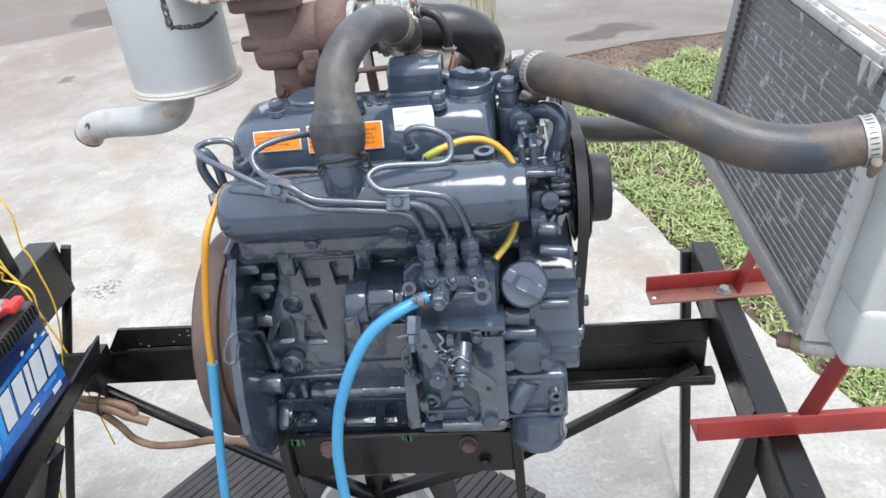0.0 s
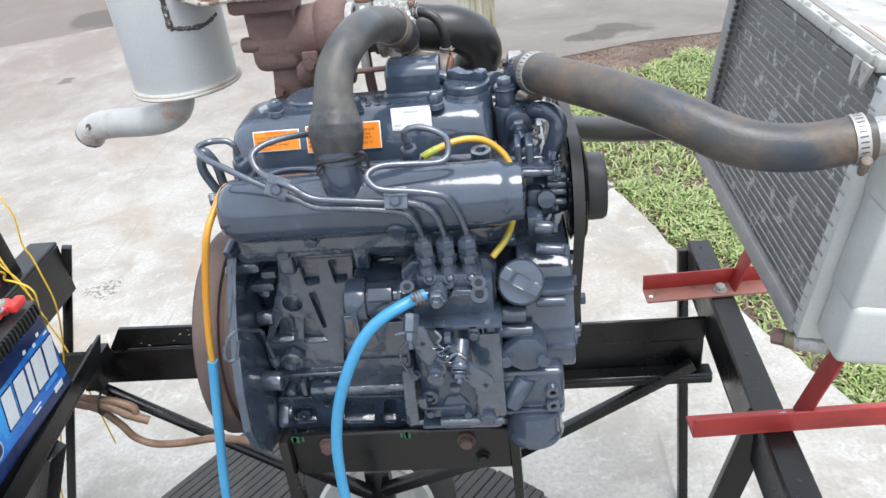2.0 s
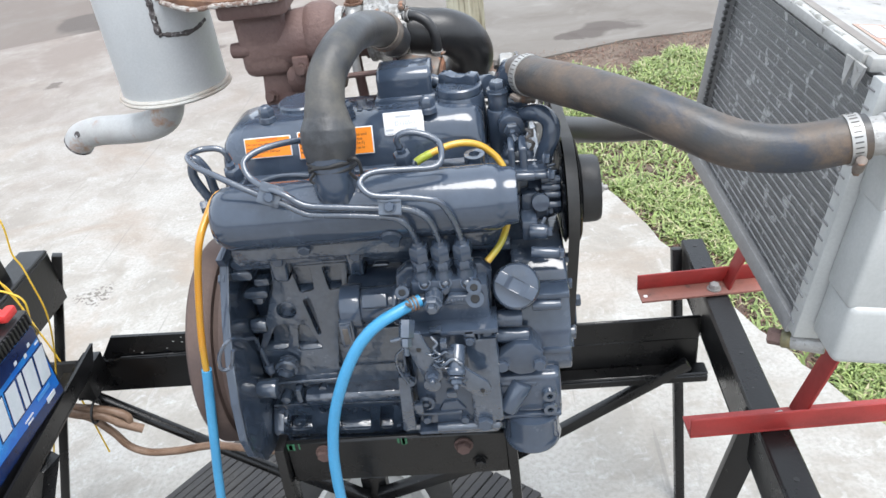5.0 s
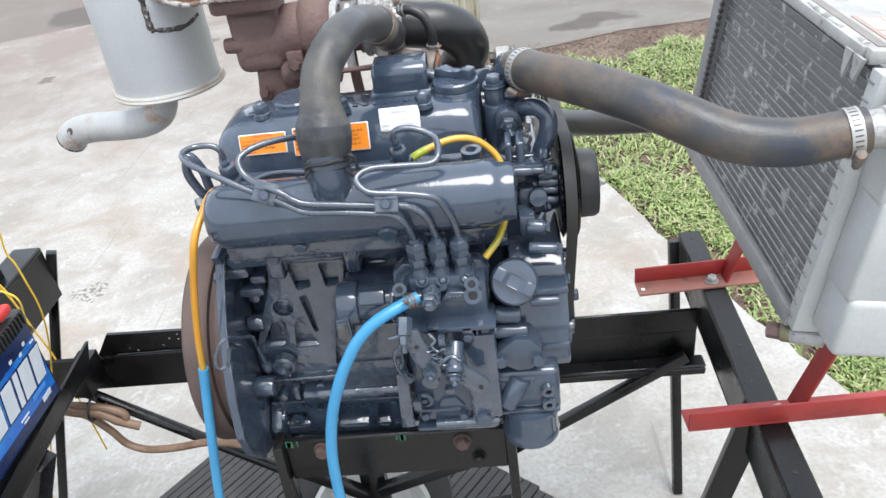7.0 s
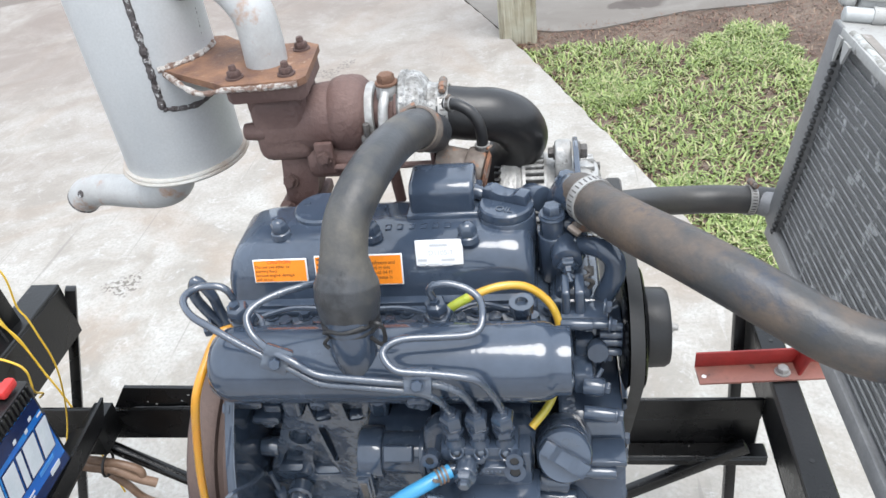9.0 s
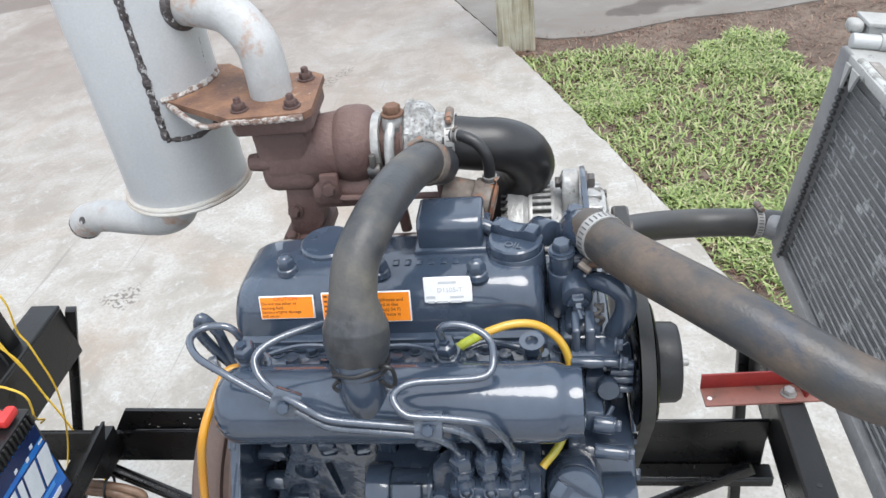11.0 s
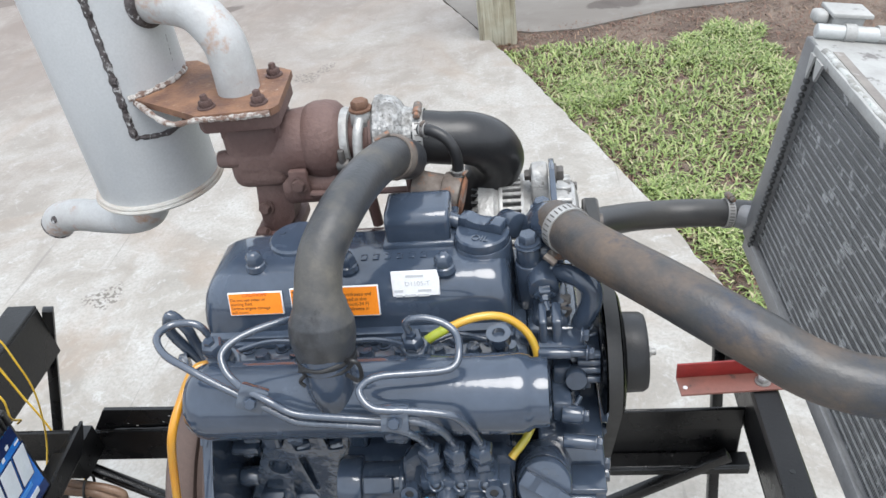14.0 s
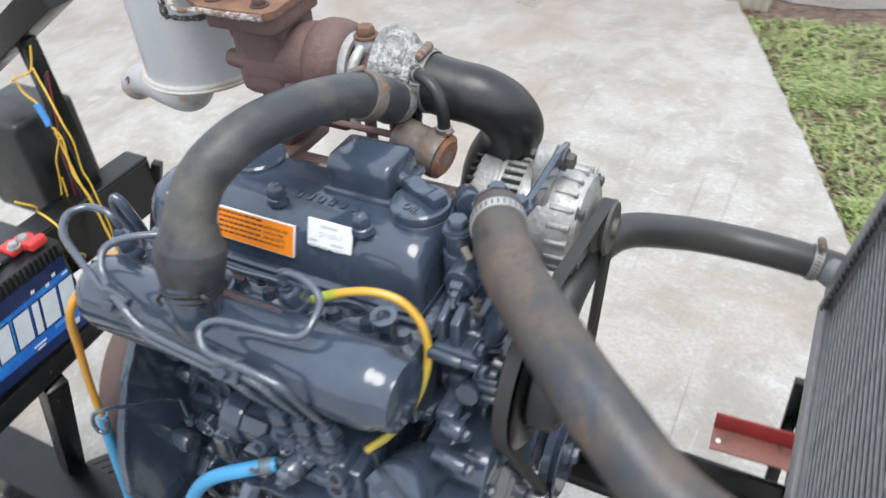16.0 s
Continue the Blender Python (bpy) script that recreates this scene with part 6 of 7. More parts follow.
tube(bm, [(-0.048, 0.7415, 1.044), (-0.053, 0.741, 1.038), (-0.050, 0.7405, 1.033)], 0.0015, 8, 4)
part("wire_clamp", bm, M_BLACKPLASTIC, hose, "dark spring-wire hose clamp")
bm = bmesh.new()
lathe(bm, [(0.0195, 0), (0.0212, 0), (0.0220, 0.003), (0.0214, 0.006), (0.0222, 0.009), (0.0216, 0.013), (0.0195, 0.013), (0.0195, 0)], (0.0030, 0.957, 1.1095), (0.20, 0.80, -0.50), 32)
rod(bm, (-0.012, 0.966, 1.123), (0.002, 0.970, 1.128), 0.0030, seg=10)
part("upper_clamp", bm, M_CANISTER, hose, "dark rusty band clamp", pieces="clamp_screw")

# ---------------------------------------------------------------- inlet elbow
elbow = thing("inlet_elbow", (0.08, 1.07, 0.90), "smooth black rubber inlet elbow bent in a U", "hose")
bm = bmesh.new()
tube(bm, [(0.012, 1.047, 1.0815), (0.022, 1.047, 1.081), (0.045, 1.048, 1.077), (0.068, 1.052, 1.073), (0.088, 1.060, 1.060), (0.097, 1.070, 1.038), (0.090, 1.078, 1.018), (0.076, 1.082, 1.000), (0.064, 1.082, 0.975), (0.060, 1.076, 0.940), (0.060, 1.074, 0.90)], [0.0278, 0.0278, 0.0278, 0.028, 0.028, 0.028, 0.028, 0.027, 0.0265, 0.0265, 0.0265], 32, 8, 0.85)
part("elbow_body", bm, M_RUBBERNEW, elbow)
hose_clamp(elbow, (0.0195, 1.047, 1.0815), (1, 0, 0), 0.0282, 0.010, (0, -0.1, 1))

# ---------------------------------------------------------------- alternator
alt = thing("alternator", (0.13, 1.05, 0.93), "cast-aluminium alternator with slotted vents beside the engine", "alternator")
bm = bmesh.new()
lathe(bm, [(0, 0), (0.034, 0), (0.052, 0.003), (0.0595, 0.008), (0.0605, 0.012), (0.0605, 0.025), (0.0575, 0.028), (0.0565, 0.032)], (0.064, ALT_Y, ALT_Z), (1, 0, 0), 56)
lathe(bm, [(0.054, 0.0), (0.0600, 0.001), (0.0605, 0.003), (0.0600, 0.005), (0.054, 0.005)], (0.094, ALT_Y, ALT_Z), (1, 0, 0), 56)
lathe(bm, [(0.054, 0.119), (0.0600, 0.119), (0.0605, 0.122), (0.0570, 0.128), (0.0550, 0.150), (0.0545, 0.153), (0.0535, 0.166), (0.046, 0.178), (0.034, 0.182), (0, 0.182)], (0.0, ALT_Y, ALT_Z), (1, 0, 0), 56)
shell = part("alternator_housing", bm, M_ALU, alt, pieces="housing_ring")
bm = bmesh.new()
lathe(bm, [(0.040, 0.092), (0.0545, 0.092), (0.0545, 0.121), (0.040, 0.121)], (0.0, ALT_Y, ALT_Z), (1, 0, 0), 40)
part("vent_core", bm, M_BLACKPLASTIC, shell)
vent_bar = mesh_of(lambda b: box(b, 0.097, 0.121, -0.0024, 0.0024, 0.0530, 0.0600, 0.0010, 1), "vent_bar", M_ALU)
front_bar = mesh_of(lambda b: box(b, 0.152, 0.174, -0.0022, 0.0022, 0.0480, 0.0560, 0.0010, 1), "front_rib", M_ALU)
vent_slot = mesh_of(lambda b: box(b, 0.0650, 0.0730, -0.0020, 0.0020, 0.0520, 0.0598, 0.0005, 1), "vent_slot", M_BLACKPLASTIC)
for k in range(40):
    m = Matrix.Translation((0, ALT_Y, ALT_Z)) @ Matrix.Rotation(2 * math.pi * k / 40, 4, "X")
    piece("vent_bar", vent_bar, m, shell)
    piece("vent_slot", vent_slot, m, shell)
    if k % 2:
        piece("front_rib", front_bar, m, shell)
bm = bmesh.new()
lathe(bm, [(0, 0), (0.027, 0), (0.028, 0.003), (0.023, 0.008), (0.028, 0.014), (0.026, 0.017), (0.010, 0.017), (0.010, 0.022), (0, 0.022)], (0.187, ALT_Y, ALT_Z), (1, 0, 0), 40)
part("alternator_pulley", bm, M_DULLSTEEL, alt)
bm = bmesh.new()
prism(bm, [(1.020, 0.985), (1.030, 1.022), (1.036, 1.036), (1.048, 1.041), (1.059, 1.036), (1.064, 1.020), (1.066, 0.985)], "x", 0.131, 0.149, 0.004)
ear = part("alternator_ear", bm, M_ALU, alt)
bm = bmesh.new()
prism(bm, [(1.060, 1.018), (1.030, 1.022), (0.975, 1.022), (0.920, 1.030), (0.918, 1.040), (0.975, 1.036), (1.034, 1.040), (1.064, 1.036)], "x", 0.150, 0.156, 0.0015)
part("adjusting_strap", bm, M_ENGINE, alt, "painted belt-adjusting strap")
bolt(ear, (0.156, 1.048, 1.026), (1, 0, 0), 0.015, "dull")
bolt(ear, (0.131, 1.048, 1.026), (-1, 0, 0), 0.011, "dull")
for k in range(4):
    g = radians(45 + 90 * k)
    bolt(shell, (0.098 + 0.078, ALT_Y + 0.043 * math.cos(g), ALT_Z + 0.043 * math.sin(g)), (1, 0, 0), 0.010, "dull")

# ---------------------------------------------------------------- muffler
AX, AY = -0.307, 1.094
muf = thing("muffler", (AX, AY, 0.92), "large silver-painted exhaust muffler with dark weld seams and a rusty flange", "muffler")
bm = bmesh.new()
lathe(bm, [(0, 0.002), (0.067, 0.002), (0.0690, 0.006), (0.0690, 0.46), (0.067, 0.466), (0, 0.466)], (AX, AY, 1.024), (0, 0, 1), 72)
can = part("muffler_can", bm, M_SILVERPAINT, muf)
bm = bmesh.new()
lathe(bm, [(0.060, 0.002), (0.0735, -0.002), (0.0752, 0.0005), (0.0745, 0.0025), (0.0728, 0.003), (0.0735, 0.0045), (0.0728, 0.0065), (0.0690, 0.007)], (AX, AY, 1.023), (0, 0, 1), 72)
part("bottom_rim", bm, M_RIM, can)
bm = bmesh.new()
tube(bm, [(-0.318, 1.086, 1.030), (-0.322, 1.086, 1.004), (-0.334, 1.088, 0.985), (-0.362, 1.096, 0.972), (-0.405, 1.112, 0.964), (-0.450, 1.128, 0.959), (-0.476, 1.136, 0.954), (-0.492, 1.141, 0.947), (-0.501, 1.144, 0.938)], 0.0210, 28, 8, 0.9)
tail = part("tail_pipe", bm, M_SCALED, muf)
bm = bmesh.new()
lathe(bm, [(0, 0), (0.005, 0), (0.004, 0.0012), (0, 0.0012)], (-0.484, 1.117, 0.961), (-0.2, -0.85, 0.5), 12)
part("drain_spot", bm, M_WELD, tail)
bm = bmesh.new()
mouth, way = Vector((-0.501, 1.144, 0.938)), Vector((-0.70, 0.23, -0.68)).normalized()
lathe(bm, [(0, -0.02), (0.0175, -0.02), (0.0175, 0.003), (0.0213, 0.003), (0.0213, 0.0), (0.019, -0.001)], mouth, way, 32)
part("pipe_mouth", bm, M_WELD, tail)


def on_can(angle, z, out=0.0):
    out -= 0.0012
    return (AX + (0.0690 + out) * math.cos(radians(angle)), AY + (0.0690 + out) * math.sin(radians(angle)), z)


def weld(name, points, r, material, parent, seed):
    """A lumpy weld bead."""
    rnd = random.Random(seed)
    line = glide(points, 10)
    bm = bmesh.new()
    tube(bm, line, [r * rnd.uniform(0.75, 1.2) for _ in line], 8, 2)
    return part(name, bm, material, parent)


A0 = -59.0
weld("weld_seam", [on_can(A0 - 9 + 0.3 * k, 1.112 + 0.0365 * k) for k in range(10)], 0.0042, M_WELD, can, 1)
weld("weld_seam", [on_can(A0 - 9, 1.112), on_can(A0 + 10, 1.107), on_can(A0 + 28, 1.106), on_can(A0 + 50, 1.112)], 0.0035, M_WELD, can, 2)
weld("weld_seam", [on_can(-10, 1.155), on_can(-8, 1.18), on_can(-6, 1.20)], 0.0012, M_WELD, can, 3)
FZ = 1.150
bm = bmesh.new()
tipx, tipy, _ = on_can(-64, FZ)
prism(bm, [(tipx + 0.006, tipy + 0.004), (-0.186, 0.984), (-0.112, 0.988), (-0.106, 0.996), (-0.112, 1.078), (-0.126, 1.088), (-0.188, 1.088), (-0.232, 1.128), (-0.256, 1.128), (-0.256, 1.06)], "z", FZ - 0.004, FZ + 0.003)
plate = part("flange_plate", bm, M_RUSTBRIGHT, muf, "orange-rusted triangular flange plate")
weld("weld_seam", [on_can(-62, FZ + 0.004), on_can(-45, FZ + 0.004), on_can(-25, FZ + 0.004), on_can(-4, FZ + 0.004), on_can(10, FZ + 0.004)], 0.0046, M_WELDPALE, plate, 4)
weld("weld_edge", [(tipx + 0.008, tipy + 0.003, FZ - 0.002), (-0.215, 0.983, FZ - 0.002), (-0.184, 0.983, FZ - 0.001), (-0.15, 0.985, FZ - 0.002), (-0.113, 0.987, FZ - 0.001)], 0.0030, M_WELDPALE, plate, 5)
bm = bmesh.new()
prism(bm, [(-0.186, 0.992), (-0.116, 0.994), (-0.110, 1.002), (-0.114, 1.074), (-0.124, 1.082), (-0.182, 1.082), (-0.192, 1.07), (-0.194, 1.002)], "z", FZ - 0.022, FZ - 0.004, 0.003)
part("outlet_flange", bm, M_RUST, turbo, "rusted outlet flange")
bm = bmesh.new()
prism(bm, [(-0.180, 1.010), (-0.122, 1.012), (-0.122, 1.074), (-0.180, 1.074)], "z", 1.110, FZ - 0.021, 0.004)
part("outlet_neck", bm, M_RUST, turbo)
for x, y in ((-0.180, 1.002), (-0.127, 1.003), (-0.128, 1.068)):
    bolt(plate, (x, y, FZ + 0.003), (0, 0, 1), 0.0125, "rust", nut=True)
bm = bmesh.new()
tube(bm, [(-0.158, 1.040, FZ + 0.002), (-0.158, 1.041, FZ + 0.030), (-0.163, 1.045, FZ + 0.056), (-0.182, 1.055, FZ + 0.078), (-0.205, 1.064, FZ + 0.086), (-0.246, 1.078, FZ + 0.089)], 0.0215, 30, 9)
pipe = part("inlet_pipe", bm, M_SCALED, muf, "silver pipe with scaling paint and rust blooms")
bm = bmesh.new()
a, b = Vector((-0.236, 1.0745, FZ + 0.0885)), Vector((-0.252, 1.080, FZ + 0.0895))
lathe(bm, [(0.022, 0), (0.0268, 0.002), (0.0275, 0.008), (0.0268, 0.016), (0.022, 0.018)], a, b - a, 32)
part("pipe_collar", bm, M_WELD, pipe, "dark burnt weld collar")

# ---------------------------------------------------------------- radiator hoses
uh = thing("upper_radiator_hose", (0.29, 0.80, 1.0), "thick weathered grey-brown rubber radiator hose", "hose")
bm = bmesh.new()
tube(bm, [(0.150, 0.906, 1.062), (0.158, 0.890, 1.066), (0.172, 0.864, 1.069), (0.194, 0.833, 1.072), (0.226, 0.800, 1.071), (0.258, 0.771, 1.066), (0.290, 0.749, 1.056), (0.318, 0.732, 1.046), (0.345, 0.721, 1.041), (0.378, 0.712, 1.0415), (0.412, 0.708, 1.047), (0.428, 0.707, 1.049)], [0.0196, 0.0200, 0.0207, 0.0212, 0.0214, 0.0215, 0.0216, 0.0217, 0.0214, 0.0208, 0.0200, 0.0196], 36, 9, 0.85)
part("hose_body", bm, M_RUBBER, uh)
hose_clamp(uh, (0.1600, 0.886, 1.0665), (0.46, -0.88, 0.10), 0.0203, 0.011, (-0.3, -0.3, -1))
hose_clamp(uh, (0.417, 0.7076, 1.0475), (0.98, -0.08, 0.15), 0.0203, 0.0105, (0.0, -0.80, -0.60))
lh = thing("lower_radiator_hose", (0.32, 1.2, 0.85), "smooth dark grey rubber lower radiator hose with clamps", "hose")
bm = bmesh.new()
tube(bm, [(0.172, 0.99, 0.855), (0.172, 1.03, 0.880), (0.178, 1.085, 0.893), (0.200, 1.136, 0.8915), (0.250, 1.192, 0.8635), (0.300, 1.2197, 0.8470), (0.350, 1.2264, 0.8420), (0.400, 1.2315, 0.8348), (0.432, 1.2300, 0.8310)], [0.0185, 0.019, 0.0195, 0.0195, 0.0195, 0.0195, 0.0193, 0.0190, 0.0188], 30, 9, 0.85)
part("hose_body", bm, M_LOWERHOSE, lh)
hose_clamp(lh, (0.393, 1.2306, 0.8362), (0.97, 0.09, -0.15), 0.0194, 0.010, (0.0, 0.2, 1))

# ---------------------------------------------------------------- radiator, leaning back a little
rad = thing("radiator", (0.420, 0.98, 0.800), "worn aluminium radiator with fine fins, silver tank and white top", "radiator")
RAD = Matrix.Translation((0.418, 0.986, 0.815)) @ Matrix.Rotation(radians(8.5), 4, "Y")


def rbox(bm, x0, x1, y0, y1, z0, z1, bevel=0.0, seg=2):
    box(bm, x0, x1, y0 - 0.98, y1 - 0.98, z0, z1, bevel, seg, m=RAD)


H0, CORE0 = 0.268, 0.756
bm = bmesh.new()
rbox(bm, 0.004, 0.050, CORE0, 1.172, 0.004, H0)
core = part("core", bm, M_FINS, rad, "grey core of fine dented fins")
TUBES = 26
shape = mesh_of(lambda b: box(b, -0.0012, 0.0012, CORE0 - 0.98, 0.190, -0.00055, 0.00055, 0.0003, 1), "tube", M_TUBE)
for k in range(TUBES):
    piece("tube", shape, RAD @ Matrix.Translation((0.0025, 0.0, 0.012 + (H0 - 0.02) * k / (TUBES - 1))), core)
bm = bmesh.new()
rbox(bm, -0.004, 0.055, 0.750, 1.190, -0.008, 0.004, 0.002)
rbox(bm, -0.008, -0.003, 0.752, 1.190, -0.012, 0.008, 0.001)
part("bottom_channel", bm, M_RADFRAME, rad)
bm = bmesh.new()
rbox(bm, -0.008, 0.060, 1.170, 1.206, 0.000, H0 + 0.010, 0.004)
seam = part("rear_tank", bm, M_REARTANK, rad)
for k in range(30):
    bm = bmesh.new()
    z = 0.004 + (H0 - 0.010) * k / 29
    rbox(bm, -0.0100, -0.004, 1.1640, 1.1712, z, z + 0.0055, 0.0012, 1)
    part("crimp_tab", bm, M_DARKSEAM, seam)
bm = bmesh.new()
rod(bm, (0.405, 1.2315, 0.8340), (0.450, 1.200, 0.830), 0.0180, seg=24)
part("lower_outlet", bm, M_RADFRAME, rad)
bm = bmesh.new()
rbox(bm, -0.006, 0.130, 0.765, 1.200, H0 - 0.002, H0 + 0.012, 0.003)
top = part("top_plate", bm, M_RADTOP, rad, "white top plate with chipped paint")
bm = bmesh.new()
rbox(bm, -0.010, -0.005, 0.775, 1.170, H0 + 0.001, H0 + 0.012, 0.0015)
part("top_flange", bm, M_RADTOP, top)
bm = bmesh.new()
for y, w, drop in ((0.792, 0.008, 0.022), (0.772, 0.010, 0.018), (1.162, 0.006, 0.024), (1.140, 0.010, 0.018)):
    prism(bm, [(y - w, H0 + 0.004), (y + w, H0 + 0.004), (y + w * 0.3, H0 - drop * 0.8), (y - w * 0.2, H0 - drop)], "x", -0.0125, -0.0095)
bm.transform(RAD @ Matrix.Translation((0, -0.98, 0)))
part("bracket_lug", bm, M_RADTOP, top, "bent pointed white lug", pieces="bracket_lug")
bm = bmesh.new()
rbox(bm, 0.003, 0.014, 0.775, 1.150, H0 + 0.0121, H0 + 0.0127)
part("worn_strip", bm, M_BAREMETAL, top, "bare grey-brown strip along the edge")
rnd = random.Random(21)
line = [RAD @ Vector((-0.004 + rnd.uniform(-0.0012, 0.0012), 0.172 - 0.0185 * k, H0 + 0.0105 + rnd.uniform(-0.001, 0.001))) for k in range(21)]
bm = bmesh.new()
tube(bm, line, [rnd.uniform(0.0032, 0.0048) for _ in line], 10, 4)
part("folded_edge", bm, M_CHIPPED, top, "rolled edge with flaking white paint")
bm = bmesh.new()
rbox(bm, 0.020, 0.064, 0.770, 0.872, H0 + 0.0122, H0 + 0.0128)
stick = part("warning_sticker", bm, M_STICKER, top, "faded orange and grey warning sticker")
for x0, x1, y0, y1 in ((0.024, 0.044, 0.826, 0.866), (0.024, 0.044, 0.776, 0.818), (0.047, 0.061, 0.776, 0.866)):
    bm = bmesh.new()
    rbox(bm, x0, x1, y0, y1, H0 + 0.0128, H0 + 0.0133)
    part("print_block", bm, M_GREYINK, stick)
bm = bmesh.new()
rbox(bm, 0.014, 0.050, 1.200, 1.232, H0 + 0.006, H0 + 0.036, 0.004)
rbox(bm, 0.010, 0.056, 1.196, 1.236, H0 + 0.034, H0 + 0.039, 0.0015)
rbox(bm, -0.004, 0.012, 1.204, 1.226, H0 + 0.022, H0 + 0.036, 0.005, 3)
part("filler_neck", bm, M_RADTOP, rad, "white-painted filler neck with a lipped top", pieces="neck_lip")
bm = bmesh.new()
rod(bm, RAD @ Vector((-0.004, 0.214, H0 + 0.019)), RAD @ Vector((0.13, 0.207, H0 + 0.019)), 0.0085, seg=20, bevel=0.002)
pipe = part("overflow_pipe", bm, M_RADTANK, rad)
for x in (0.026, 0.062):
    bm = bmesh.new()
    p = RAD @ Vector((x, 0.2125, H0 + 0.019))
    lathe(bm, [(0.0085, 0), (0.0100, 0), (0.0104, 0.0015), (0.0104, 0.011), (0.0100, 0.0125), (0.0085, 0.0125)], p, RAD.to_3x3() @ Vector((1, -0.05, 0)), 24)
    part("pipe_collar", bm, M_RADTOP, pipe)
bm = bmesh.new()
rbox(bm, -0.006, 0.062, CORE0 - 0.019, CORE0 + 0.001, -0.008, H0, 0.002)
tank = part("header_edge", bm, M_RADTANK, rad)
bm = bmesh.new()
rbox(bm, 0.004, 0.115, 0.690, 0.738, 0.165, H0 + 0.002, 0.006, 3)
rbox(bm, 0.006, 0.122, 0.686, 0.738, 0.065, 0.172, 0.006, 3)
rbox(bm, 0.008, 0.130, 0.682, 0.738, 0.004, 0.072, 0.008, 3)
part("front_tank", bm, M_RADTANK, rad, "stepped silver-grey side tank", pieces="tank_step")
for k in range(16):
    bm = bmesh.new()
    z = 0.004 + (H0 - 0.016) * k / 15
    rbox(bm, -0.0072, 0.000, CORE0 - 0.012, CORE0 + 0.001, z, z + 0.0022, 0.0006)
    part("crimp_tab", bm, M_RADFRAME, tank)
bm = bmesh.new()
rod(bm, (0.420, 0.707, 1.048), (0.478, 0.704, 1.054), 0.0165, seg=28, bevel=0.002)
lathe(bm, [(0.0165, 0), (0.0182, 0.001), (0.0182, 0.006), (0.0165, 0.007)], (0.440, 0.706, 1.050), (0.98, -0.05, 0.1), 28)
part("upper_inlet", bm, M_ALU, rad)
bm = bmesh.new()
rod(bm, (0.420, 0.768, 0.785), (0.450, 0.752, 0.788), 0.0105, seg=24, bevel=0.002)
drain = part("drain_boss", bm, M_ALU, rad)
bm = bmesh.new()
rod(bm, (0.412, 0.773, 0.784), (0.423, 0.767, 0.785), 0.0105, seg=20, bevel=0.002)
part("drain_collar", bm, M_BRONZE, drain, "greenish brass collar")
bm = bmesh.new()
rod(bm, (0.400, 0.780, 0.783), (0.414, 0.772, 0.784), 0.0092, seg=6, bevel=0.0015)
part("drain_plug", bm, M_RUST, drain, "rusty drain plug")

# ---------------------------------------------------------------- red radiator feet
def red_iron(name, x0, x1, y, front, turn):
    st = thing(name, ((x0 + x1) / 2, y, 0.558), "red angle-iron radiator foot bolted on the black rail, paint worn", "bracket", "radiator feet")
    place = Matrix.Translation((x0, y, 0)) @ Matrix.Rotation(radians(turn), 4, "Z")
    long = x1 - x0
    bm = bmesh.new()
    box(bm, 0, long, -0.019, 0.019, 0.558, 0.562, 0.0008, m=place)
    part("flat_flange", bm, M_REDWORN if not front else M_RED, st)
    bm = bmesh.new()
    yy = -0.019 if front else 0.0155
    box(bm, 0, long, yy, yy + 0.0035, 0.562, 0.590, 0.0008, m=place)
    part("upright_flange", bm, M_RED, st)
    bm = bmesh.new()
    rod(bm, place @ Vector((0.009, -0.005, 0.5615)), place @ Vector((0.009, -0.005, 0.5625)), 0.0035, seg=14)
    part("bolt_hole", bm, M_WHITE, st)
    bolt(st, place @ Vector((0.124, -0.003, 0.562)), (0, 0, 1), 0.016, "steel")
    bm = bmesh.new()
    m = place @ Matrix.Translation((0.144, 0.004, 0.562)) @ Matrix.Rotation(radians(19), 4, "Y")
    box(bm, 0.0, 0.004, -0.016, 0.016, 0.0, 0.242, 0.0008, m=m)
    part("strut", bm, M_RED, st)
    return st


red_iron("angle_iron", 0.337, 0.640, 1.172, False, 3.0)
red_iron("angle_iron", 0.344, 0.760, 0.867, True, 2.5)

# ---------------------------------------------------------------- black stand
stand = thing("engine_stand", (-0.1, 1.0, 0.0), "black-painted welded steel trailer frame carrying the engine", "stand")


def beam(name, bm_parts, label=""):
    bm = bmesh.new()
    for args in bm_parts:
        box(bm, *args, 0.0025, 1)
    return part(name, bm, M_BLACK, stand, label, pieces="flange")


rail = beam("side_rail", [(-0.020, 0.020, -0.83, 0.345, 0.551, 0.557), (-0.020, -0.014, -0.83, 0.345, 0.474, 0.551), (-0.020, 0.012, -0.83, 0.345, 0.468, 0.474)])
SIDE = Matrix.Translation((0.4595, 1.0, 0.0)) @ Matrix.Rotation(radians(-0.8), 4, "Z")
for ob in [o for o in stand.children if o == rail or o.name.startswith("flange")]:
    ob.data.transform(SIDE)
for y in (0.015, -0.228, 0.25, 0.32, -0.46):
    bm = bmesh.new()
    rod(bm, SIDE @ Vector((0.0, y, 0.556)), SIDE @ Vector((0.0, y, 0.5576)), 0.0036, seg=14)
    part("bolt_hole", bm, M_BLACKPLASTIC, rail)
beam("cross_beam", [(0.10, 0.4415, 1.167, 1.174, 0.464, 0.512), (0.10, 0.4415, 1.171, 1.177, 0.392, 0.4635), (0.10, 0.4535, 1.140, 1.1708, 0.402, 0.408), (0.10, 0.4535, 1.140, 1.146, 0.386, 0.402)])
beam("cross_beam", [(-0.78, 0.14, 1.133, 1.141, 0.458, 0.531)])
bm = bmesh.new()
